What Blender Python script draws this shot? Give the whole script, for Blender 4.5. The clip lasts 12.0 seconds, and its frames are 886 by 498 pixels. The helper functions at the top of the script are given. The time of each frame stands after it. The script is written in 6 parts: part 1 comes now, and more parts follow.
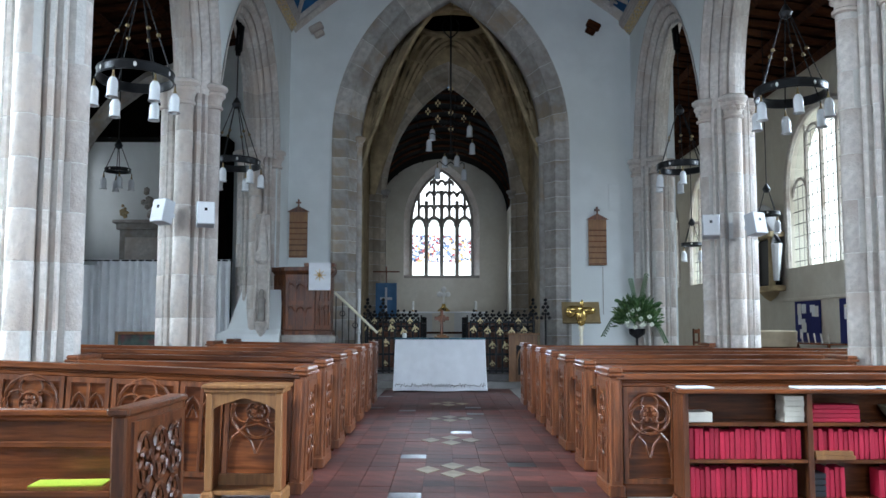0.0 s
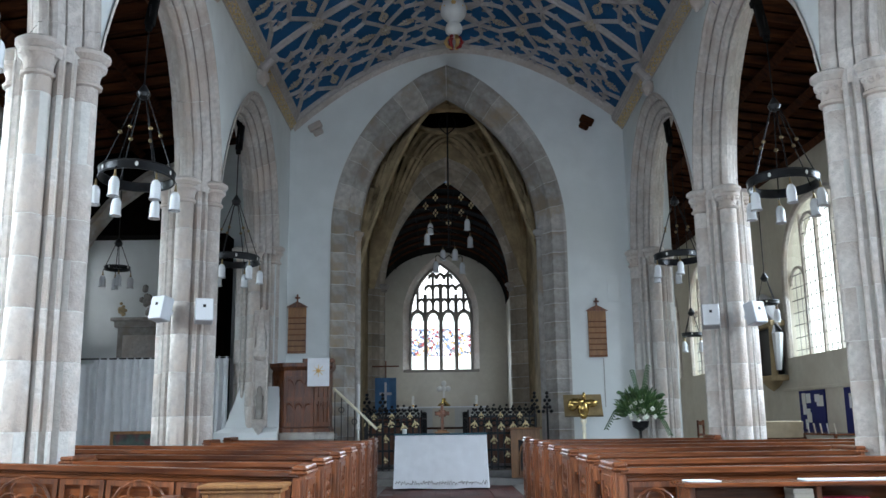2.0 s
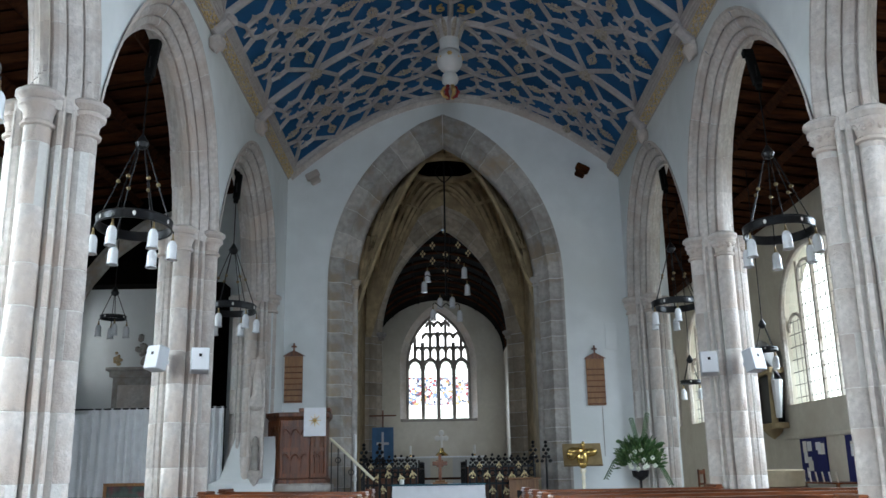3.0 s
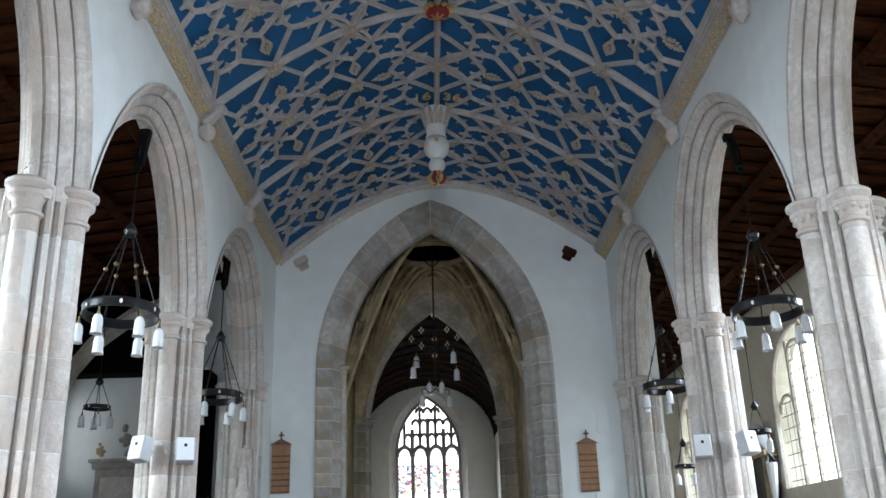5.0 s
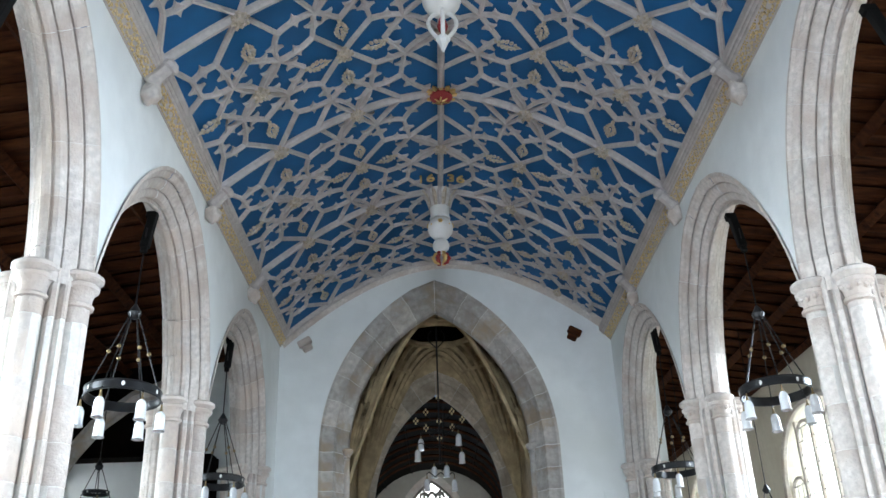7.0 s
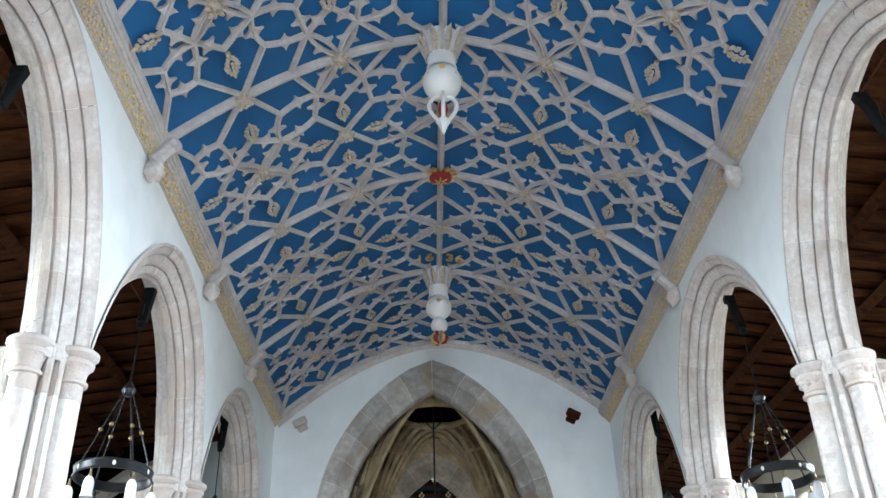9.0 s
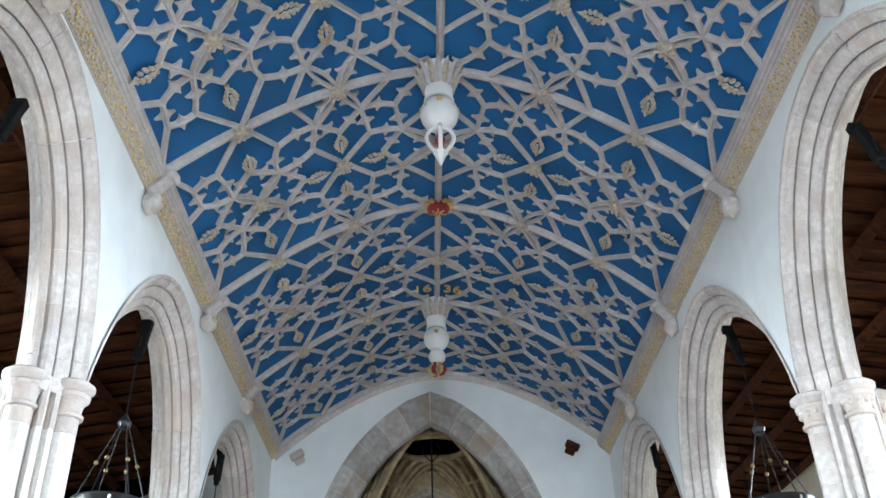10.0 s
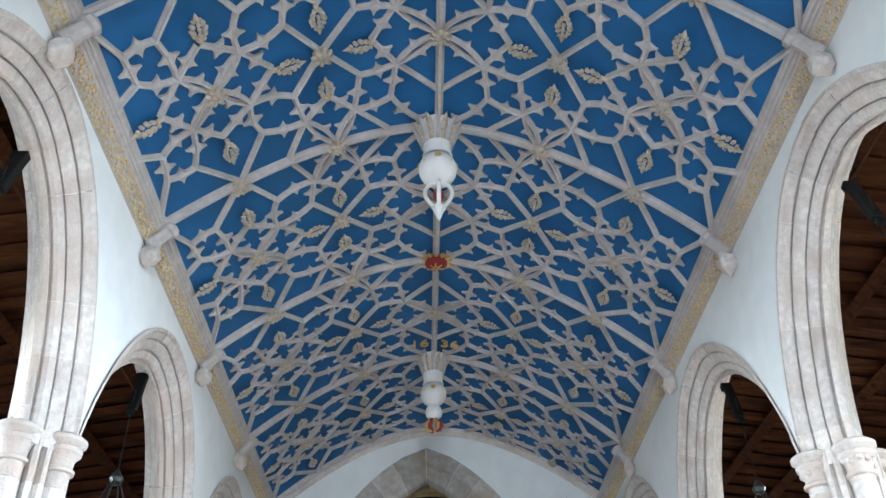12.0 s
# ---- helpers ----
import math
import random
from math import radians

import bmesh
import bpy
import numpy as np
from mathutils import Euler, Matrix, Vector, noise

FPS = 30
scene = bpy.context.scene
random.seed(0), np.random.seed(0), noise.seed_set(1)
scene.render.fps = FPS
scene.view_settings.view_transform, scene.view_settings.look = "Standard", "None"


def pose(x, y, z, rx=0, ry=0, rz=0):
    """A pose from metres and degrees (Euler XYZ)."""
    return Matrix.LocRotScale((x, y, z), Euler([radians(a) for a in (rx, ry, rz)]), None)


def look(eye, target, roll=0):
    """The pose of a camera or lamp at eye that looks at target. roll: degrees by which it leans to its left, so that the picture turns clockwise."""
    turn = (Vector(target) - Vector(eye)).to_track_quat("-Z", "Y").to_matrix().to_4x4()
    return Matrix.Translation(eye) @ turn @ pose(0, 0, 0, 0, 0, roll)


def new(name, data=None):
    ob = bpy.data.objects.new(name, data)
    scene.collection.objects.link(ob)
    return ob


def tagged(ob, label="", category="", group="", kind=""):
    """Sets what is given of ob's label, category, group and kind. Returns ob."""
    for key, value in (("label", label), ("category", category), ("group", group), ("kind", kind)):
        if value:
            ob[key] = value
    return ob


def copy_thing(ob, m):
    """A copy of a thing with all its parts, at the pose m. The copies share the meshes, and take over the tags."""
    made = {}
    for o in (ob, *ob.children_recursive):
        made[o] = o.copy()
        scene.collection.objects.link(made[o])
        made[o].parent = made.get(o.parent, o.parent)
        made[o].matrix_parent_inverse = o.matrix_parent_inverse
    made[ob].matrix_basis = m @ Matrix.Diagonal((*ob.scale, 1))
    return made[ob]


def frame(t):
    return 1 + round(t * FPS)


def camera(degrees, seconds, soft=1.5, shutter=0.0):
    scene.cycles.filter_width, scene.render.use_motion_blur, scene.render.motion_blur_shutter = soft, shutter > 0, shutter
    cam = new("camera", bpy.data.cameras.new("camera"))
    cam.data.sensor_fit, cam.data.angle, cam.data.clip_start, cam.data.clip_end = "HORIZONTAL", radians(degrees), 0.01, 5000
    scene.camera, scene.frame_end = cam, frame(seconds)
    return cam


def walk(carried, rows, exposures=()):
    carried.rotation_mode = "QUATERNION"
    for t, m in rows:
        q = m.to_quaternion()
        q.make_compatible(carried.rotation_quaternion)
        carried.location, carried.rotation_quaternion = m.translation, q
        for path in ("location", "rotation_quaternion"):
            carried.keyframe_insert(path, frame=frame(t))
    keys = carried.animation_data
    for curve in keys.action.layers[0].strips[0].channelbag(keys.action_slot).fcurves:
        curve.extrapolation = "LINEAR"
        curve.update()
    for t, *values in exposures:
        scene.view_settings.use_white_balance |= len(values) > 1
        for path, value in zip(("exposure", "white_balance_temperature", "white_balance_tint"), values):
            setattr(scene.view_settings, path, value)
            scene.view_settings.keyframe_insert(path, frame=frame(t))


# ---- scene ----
# camera: it stands in the central aisle and tilts upwards
cam = camera(52.92, 12.0)
EYE = Vector((0.0, 0.0, 1.3))
ROWS = [
    (0, 0.018, 5.040, 0.070),
    (0.5, -0.107, 6.669, -0.037),
    (1, -0.137, 8.324, -0.327),
    (1.5, -0.129, 9.718, -0.541),
    (2, -0.096, 11.042, -0.740),
    (2.5, -0.157, 12.489, -0.860),
    (3, -0.337, 14.118, -1.017),
    (5, -1.258, 19.523, -1.909),
    (5.5, -1.381, 21.023, -2.062),
    (6, -1.441, 22.325, -2.131),
    (6.5, -1.316, 23.534, -2.083),
    (7, -1.165, 24.698, -2.133),
    (9, -1.461, 29.804, -1.673),
    (9.5, -1.650, 30.859, -1.858),
    (10, -1.710, 31.789, -1.962),
    (10.5, -1.756, 32.551, -2.104),
    (11, -1.773, 33.515, -1.914),
    (11.5, -1.849, 34.562, -1.759),
    (12, -2.024, 35.298, -1.739),
]


def aim(yaw, pitch, roll):
    a, b = radians(yaw), radians(pitch)
    way = Vector((-math.sin(a) * math.cos(b), math.cos(a) * math.cos(b), math.sin(b)))
    return look(EYE, EYE + way, roll)


EXPOSURES = [(0.0, -0.05, 6000, 10), (1.5, -0.05, 6100, 10), (2.5, -0.05, 6250, 10), (3.2, 0.0, 6300, 10), (5.5, 0.45, 6350, 10), (7.0, 0.92, 6350, 10), (9.5, 1.14, 6350, 10), (12.0, 1.2, 6350, 10)]
walk(cam, [(t, aim(yaw, pitch, roll)) for t, yaw, pitch, roll in ROWS], EXPOSURES)

# ---------------------------------------------------------------- light
world = bpy.data.worlds.new("sky")
scene.world = world
world.use_nodes = True
wn = world.node_tree
sky = wn.nodes.new("ShaderNodeTexSky")
sky.sky_type = "NISHITA"
sky.sun_disc = False
sky.sun_elevation, sky.sun_rotation = radians(48), radians(200)
wn.links.new(sky.outputs[0], wn.nodes["Background"].inputs[0])
wn.nodes["Background"].inputs[1].default_value = 0.15

sun_data = bpy.data.lights.new("sun", "SUN")
sun_data.energy, sun_data.angle, sun_data.color = 1.2, radians(12), (1.0, 0.95, 0.88)
sun_lamp = new("sun", sun_data)
sun_lamp.matrix_world = look((20, -20, 30), (0, 10, 0))


def window_light(name, place, target, wide, high, watts, colour=(0.75, 0.87, 1.0), spread=118):
    """Sky light in the opening of a window."""
    d = bpy.data.lights.new(name, "AREA")
    d.shape, d.size, d.size_y, d.energy, d.color = "RECTANGLE", wide, high, watts, colour
    d.spread = radians(spread)
    ob = new(name, d)
    ob.matrix_world = look(place, target)
    return ob


# ---------------------------------------------------------------- materials
def mat(name, colour, rough=0.6, metal=0.0, vary=0.15, scale=6.0, bump=0.15, bscale=40.0, second=None, sscale=1.2, island=0.0, spec=0.5, stretch=None, stain=None):
    m = bpy.data.materials.new(name)
    m.use_nodes = True
    n, l = m.node_tree.nodes, m.node_tree.links
    b = n["Principled BSDF"]
    b.inputs["Roughness"].default_value, b.inputs["Metallic"].default_value = rough, metal
    b.inputs["Specular IOR Level"].default_value = spec
    tc = n.new("ShaderNodeTexCoord")
    src = tc.outputs["Object"]
    if stretch:
        mp = n.new("ShaderNodeMapping")
        mp.inputs["Scale"].default_value = stretch
        l.new(src, mp.inputs[0])
        src = mp.outputs[0]
    fine = n.new("ShaderNodeTexNoise")
    fine.inputs["Scale"].default_value, fine.inputs["Detail"].default_value = scale, 6
    l.new(src, fine.inputs["Vector"])
    big = n.new("ShaderNodeTexNoise")
    big.inputs["Scale"].default_value, big.inputs["Detail"].default_value = sscale, 4
    l.new(src, big.inputs["Vector"])
    ramp = n.new("ShaderNodeValToRGB")
    e = ramp.color_ramp.elements
    e[0].position, e[1].position = 0.3, 0.7
    e[0].color = (*[c * (1 - vary) for c in colour], 1)
    e[1].color = (*[min(1, c * (1 + vary)) for c in colour], 1)
    l.new(fine.outputs["Fac"], ramp.inputs[0])
    out = ramp.outputs[0]
    mix = n.new("ShaderNodeMixRGB")
    s = second or [c * (1 - vary * 1.2) for c in colour]
    mix.inputs[2].default_value = (*s, 1)
    r2 = n.new("ShaderNodeValToRGB")
    r2.color_ramp.elements[0].position, r2.color_ramp.elements[1].position = 0.45, 0.7
    l.new(big.outputs["Fac"], r2.inputs[0])
    l.new(r2.outputs[0], mix.inputs[0])
    l.new(out, mix.inputs[1])
    out = mix.outputs[0]
    if stain:
        # a third tone in soft drifts with ragged edges
        sn = n.new("ShaderNodeTexNoise")
        sn.inputs["Scale"].default_value, sn.inputs["Detail"].default_value, sn.inputs["Roughness"].default_value = 0.9, 8, 0.65
        l.new(src, sn.inputs["Vector"])
        sr_ = n.new("ShaderNodeValToRGB")
        sr_.color_ramp.elements[0].position, sr_.color_ramp.elements[1].position = 0.52, 0.68
        l.new(sn.outputs["Fac"], sr_.inputs[0])
        sm = n.new("ShaderNodeMixRGB")
        sm.inputs[2].default_value = (*stain, 1)
        l.new(sr_.outputs[0], sm.inputs[0])
        l.new(out, sm.inputs[1])
        out = sm.outputs[0]
    if island:
        oi = n.new("ShaderNodeObjectInfo")
        hsv = n.new("ShaderNodeHueSaturation")
        mr = n.new("ShaderNodeMapRange")
        mr.inputs["To Min"].default_value, mr.inputs["To Max"].default_value = 1 - island, 1 + island
        l.new(oi.outputs["Random"], mr.inputs[0])
        l.new(mr.outputs[0], hsv.inputs["Value"])
        l.new(out, hsv.inputs["Color"])
        out = hsv.outputs[0]
    l.new(out, b.inputs["Base Color"])
    if bump:
        nz = n.new("ShaderNodeTexNoise")
        nz.inputs["Scale"].default_value, nz.inputs["Detail"].default_value = bscale, 5
        l.new(src, nz.inputs["Vector"])
        bp = n.new("ShaderNodeBump")
        bp.inputs["Strength"].default_value, bp.inputs["Distance"].default_value = bump, 0.02
        l.new(nz.outputs["Fac"], bp.inputs["Height"])
        l.new(bp.outputs[0], b.inputs["Normal"])
    return m


M_PLASTER = mat("whitewash", (0.75, 0.775, 0.77), 0.9, vary=0.04, scale=3, bump=0.12, bscale=14, second=(0.68, 0.705, 0.69), sscale=0.5)
M_STONE = mat("pale_limestone", (0.58, 0.535, 0.495), 0.85, vary=0.16, scale=14, bump=0.7, bscale=34, second=(0.47, 0.40, 0.35), sscale=2.4, island=0.10, stain=(0.55, 0.465, 0.395))
M_MORTAR = mat("pale_mortar", (0.66, 0.64, 0.60), 0.95, vary=0.1, scale=20, bump=0.4)
M_GREY = mat("grey_limestone", (0.40, 0.375, 0.345), 0.88, vary=0.2, scale=8, bump=0.5, bscale=26, second=(0.29, 0.25, 0.215), sscale=1.8, island=0.22, stain=(0.36, 0.28, 0.19))
# same stone as the ribs; shade between the ribs is put into the colour
M_VAULTP = mat("shaded_vault_panels", (0.29, 0.22, 0.115), 0.9, vary=0.35, scale=5, bump=0.3, second=(0.07, 0.05, 0.027), sscale=2.2)
M_VAULT = mat("brown_vault_stone", (0.47, 0.365, 0.21), 0.9, vary=0.25, scale=5, bump=0.3, second=(0.30, 0.225, 0.13), sscale=1.8)
M_BROWNSTONE = mat("brown_grey_limestone", (0.46, 0.395, 0.31), 0.9, vary=0.2, scale=7, bump=0.4, second=(0.30, 0.245, 0.18), sscale=1.7, island=0.2)
M_BLUE = mat("blue_paint", (0.001, 0.098, 0.265), 0.75, vary=0.10, scale=2.5, bump=0.08, bscale=30, second=(0.001, 0.082, 0.215), sscale=0.8)
M_RIB = mat("cream_plaster", (0.48, 0.445, 0.425), 0.85, vary=0.12, scale=12, bump=0.3, bscale=50, second=(0.40, 0.36, 0.335), sscale=2.5)
M_GILT = mat("faded_gilding", (0.47, 0.395, 0.30), 0.6, vary=0.3, scale=18, bump=0.6, bscale=60, second=(0.44, 0.40, 0.35), sscale=9)
M_CARVE = mat("gilded_carving", (0.60, 0.45, 0.22), 0.5, vary=0.35, scale=25, bump=0.5, second=(0.55, 0.47, 0.34), sscale=5)
M_GOLD = mat("gold_leaf", (0.72, 0.50, 0.20), 0.35, 0.8, vary=0.2, bump=0.2)
M_RED = mat("red_paint", (0.30, 0.015, 0.015), 0.6, vary=0.2, bump=0.2)
M_WHITE = mat("white_paint", (0.72, 0.71, 0.68), 0.5, vary=0.06, bump=0.05)
M_WOOD = mat("polished_oak", (0.150, 0.046, 0.015), 0.22, vary=0.45, scale=6, bump=0.14, bscale=30, second=(0.062, 0.019, 0.008), sscale=2.2, island=0.25, stretch=(0.6, 6, 6))
M_WOODV = mat("carved_oak", (0.165, 0.052, 0.017), 0.34, vary=0.45, scale=6, bump=0.22, bscale=30, second=(0.060, 0.019, 0.008), sscale=2.2, island=0.25, stretch=(6, 6, 0.7))
M_LIGHTOAK = mat("light_oak", (0.27, 0.125, 0.042), 0.42, vary=0.3, scale=5, bump=0.12, second=(0.19, 0.08, 0.026), stretch=(6, 6, 0.8))
M_DARKWOOD = mat("dark_roof_timber", (0.060, 0.020, 0.007), 0.9, spec=0.1, vary=0.5, scale=4, bump=0.3, second=(0.014, 0.005, 0.003), sscale=2, stretch=(0.6, 5, 5))
# far darker than timber: deep shade of roofs and openings put into the colour
M_ROOF_GAP = mat("dark_boards_and_gap", (0.004, 0.003, 0.002), 1.0, spec=0.05, vary=0.4, scale=4, bump=0.3, second=(0.003, 0.002, 0.002))
M_TILE = mat("red_quarry_tile", (0.115, 0.030, 0.020), 0.58, vary=0.3, scale=8, bump=0.12, second=(0.055, 0.024, 0.02), sscale=1.5, island=0.38)
M_TILEC = mat("cream_tile", (0.24, 0.19, 0.115), 0.55, vary=0.35, scale=8, bump=0.1, second=(0.3, 0.24, 0.16), island=0.15)
M_TILEB = mat("black_tile", (0.05, 0.05, 0.052), 0.35, vary=0.3, bump=0.1, island=0.3)
M_GROUT = mat("dark_grout", (0.06, 0.024, 0.018), 0.9, vary=0.2)
M_STONEFLOOR = mat("grey_flagstone", (0.22, 0.21, 0.20), 0.6, vary=0.2, bump=0.2, second=(0.16, 0.15, 0.15))
M_IRON = mat("black_iron", (0.012, 0.012, 0.013), 0.45, 0.6, vary=0.2, bump=0.1)
M_OPAL = mat("opal_glass", (0.78, 0.80, 0.82), 0.25, vary=0.03, bump=0)
M_BRASS = mat("brass", (0.50, 0.34, 0.11), 0.22, 0.9, vary=0.2, bump=0.05)
M_PALEBRASS = mat("pale_brass", (0.88, 0.81, 0.62), 0.35, 0.15, vary=0.1, bump=0.03)
M_MIDOAK = mat("brown_oak", (0.20, 0.095, 0.036), 0.4, vary=0.35, scale=5, bump=0.15, second=(0.11, 0.048, 0.018), stretch=(6, 6, 0.8))
M_PALEGILT = mat("pale_gilding", (0.74, 0.60, 0.33), 0.45, 0.25, vary=0.2, bump=0.2)
M_CLOTH = mat("white_linen", (0.76, 0.77, 0.80), 0.9, vary=0.05, bump=0.2, bscale=60)
M_CURTAIN = mat("grey_curtain", (0.74, 0.75, 0.77), 0.92, vary=0.08, bump=0.2, bscale=60)
M_BLUECLOTH = mat("blue_cloth", (0.03, 0.10, 0.24), 0.9, vary=0.15, bump=0.2)
M_SKIRT = mat("pale_stone_cream_wall", (0.62, 0.58, 0.50), 0.9, vary=0.05, bump=0.12, second=(0.56, 0.51, 0.43))


# ---------------------------------------------------------------- building helpers
def finish(name, bm, material, smooth=False, angle=35):
    me = bpy.data.meshes.new(name)
    bmesh.ops.recalc_face_normals(bm, faces=bm.faces)
    if smooth:
        lim = radians(angle)
        for f in bm.faces:
            f.smooth = True
        for e in bm.edges:
            if len(e.link_faces) == 2 and e.calc_face_angle(0) > lim:
                e.smooth = False
    bm.to_mesh(me)
    bm.free()
    for m in material if isinstance(material, (list, tuple)) else [material]:
        me.materials.append(m)
    return me


def part(name, bm, material, parent, label="", smooth=False):
    ob = new(name, finish(name, bm, material, smooth))
    ob.parent = parent
    if label:
        ob["label"] = label
    return ob


def piece(name, mesh, parent, m=None):
    ob = new(name, mesh)
    ob.parent = parent
    if m is not None:
        ob.matrix_basis = m
    return ob


def thing(name, label, category, m=None, group="", kind=""):
    ob = new(name)
    ob.empty_display_size = 0.1
    if m is not None:
        ob.matrix_basis = m
    return tagged(ob, label, category, group, kind)


def setting(name, bm, material, label, category, smooth=False):
    return tagged(new(name, finish(name, bm, material, smooth)), label, category, kind="structure")


def box(bm, x0, x1, y0, y1, z0, z1, bevel=0.0, m=None):
    r = bmesh.ops.create_cube(bm, size=1.0)
    vs = r["verts"]
    bmesh.ops.transform(bm, verts=vs, matrix=Matrix.Translation(((x0 + x1) / 2, (y0 + y1) / 2, (z0 + z1) / 2)) @ Matrix.Diagonal((x1 - x0, y1 - y0, z1 - z0, 1)))
    if bevel:
        es = list({e for v in vs for e in v.link_edges})
        r = bmesh.ops.bevel(bm, geom=es, offset=bevel, segments=1, affect="EDGES")
        vs = list({v for f in r["faces"] for v in f.verts} | {v for v in vs if v.is_valid})
    if m is not None:
        bmesh.ops.transform(bm, verts=[v for v in vs if v.is_valid], matrix=m)
    return bm


def boxes(*rows, bevel=0.0):
    bm = bmesh.new()
    for r in rows:
        box(bm, *r, bevel=bevel)
    return bm


def grid_faces(bm, rings, close_u=False, close_v=False, cap=False):
    """Quads between rings of points."""
    vs = [[bm.verts.new(p) for p in ring] for ring in rings]
    n = len(vs[0])
    for a in range(len(vs) - (0 if close_u else 1)):
        ra, rb = vs[a], vs[(a + 1) % len(vs)]
        for k in range(n - (0 if close_v else 1)):
            q = (ra[k], ra[(k + 1) % n], rb[(k + 1) % n], rb[k])
            bm.faces.new(q)
    if cap:
        bm.faces.new(vs[0])
        bm.faces.new(vs[-1])
    return vs


def lathe(bm, profile, segs=16, m=None, cap=True):
    rings = []
    for r, z in profile:
        ring = [Vector((r * math.cos(2 * math.pi * k / segs), r * math.sin(2 * math.pi * k / segs), z)) for k in range(segs)]
        rings.append([m @ p for p in ring] if m is not None else ring)
    grid_faces(bm, rings, close_v=True, cap=cap)
    return bm


def tube(bm, pts, r, segs=6):
    pts = [Vector(p) for p in pts]
    rings = []
    for k, p in enumerate(pts):
        d = (pts[min(k + 1, len(pts) - 1)] - pts[max(k - 1, 0)]).normalized()
        s = d.cross(Vector((0, 0, 1)) if abs(d.z) < 0.95 else Vector((0, 1, 0))).normalized()
        u = s.cross(d)
        rr = r[k] if isinstance(r, (list, tuple)) else r
        rings.append([p + rr * (math.cos(2 * math.pi * j / segs) * s + math.sin(2 * math.pi * j / segs) * u) for j in range(segs)])
    grid_faces(bm, rings, close_v=True, cap=True)
    return bm


def torus(bm, centre, R, r, segs=32, sides=8, squash=1.0):
    rings = []
    for k in range(segs):
        a = 2 * math.pi * k / segs
        rings.append([(centre[0] + (R + r * math.cos(b)) * math.cos(a), centre[1] + (R + r * math.cos(b)) * math.sin(a), centre[2] + squash * r * math.sin(b)) for b in [2 * math.pi * j / sides for j in range(sides)]])
    grid_faces(bm, rings, close_u=True, close_v=True)
    return bm


# ---------------------------------------------------------------- plan
XL, XR, XC = -3.6, 4.4, 0.33           # nave faces of the arcades, ridge
WALL = 0.70
YE = 20.5                              # west face of the tower arch wall
YW = -6.0
SPRING = 4.95
RING = 0.46
BAY_L, BAY_R = 5.2, 5.3
MID_L = [16.6, 11.4, 6.2, 1.0]
MID_R = [17.55, 12.25, 6.95, 1.65]
LEAN = 0.45                            # the arches lean eastwards with age
AX_L, AX_R = -9.0, 9.5                 # aisle walls


def arch_point(u, a, b):
    return b * max(0.0, 1 - abs(u) ** 1.95) ** 0.65


def low_arch(a, b, n=28):
    """Points (across, up) of a softly pointed arch, and their outward normals."""
    ps = [Vector((-a * math.cos(math.pi * k / n), arch_point(-math.cos(math.pi * k / n), a, b))) for k in range(n + 1)]
    for p in ps:
        p.x += LEAN * p.y / (b + 0.45)
    ns = []
    for k in range(n + 1):
        d = ps[min(k + 1, n)] - ps[max(k - 1, 0)]
        if k in (0, n):
            d = Vector((0, 1 if k == 0 else -1))
        ns.append(Vector((-d.y, d.x)).normalized())
    return ps, ns


def two_centred(a, rise, n=24):
    c = (rise * rise - a * a) / (2 * a)
    r = c + a
    top = math.atan2(rise, c)
    left = [Vector((c - r * math.cos(top * k / (n // 2)), r * math.sin(top * k / (n // 2)))) for k in range(n // 2 + 1)]
    ps = left + [Vector((-p.x, p.y)) for p in reversed(left[:-1])]
    ns = []
    for k, p in enumerate(ps):
        q = (p - Vector((c, 0))) if k < n // 2 else (p - Vector((-c, 0))) if k > n // 2 else Vector((0, 1))
        ns.append(q.normalized())
    return ps, ns


# ---------------------------------------------------------------- arcades
# across the wall's depth w (0 at the nave face) and outwards r from the opening
# a sloping face cut by narrow quirks between rolls: (along the slope, depth into the stone)
WAVES = [(0.0, 0.0), (0.08, -0.012), (0.16, -0.008), (0.205, 0.005), (0.215, 0.055), (0.24, 0.055), (0.255, 0.005), (0.31, -0.015), (0.42, -0.02), (0.52, -0.015), (0.575, 0.0), (0.585, 0.06),
         (0.61, 0.06), (0.62, 0.0), (0.70, -0.025), (0.80, -0.03), (0.88, 0.0), (0.895, 0.05), (0.92, 0.05), (0.96, 0.0), (1.0, -0.02)]
MOULD = [(0.47, -0.03), (0.42, -0.03), (0.41, 0.0)] + [(0.40 * (1 - f) + d * 0.7, 0.325 * f + 0.012 + d * 0.7) for f, d in WAVES]
MOULD = MOULD + [(r, WALL - w) for r, w in reversed(MOULD)]


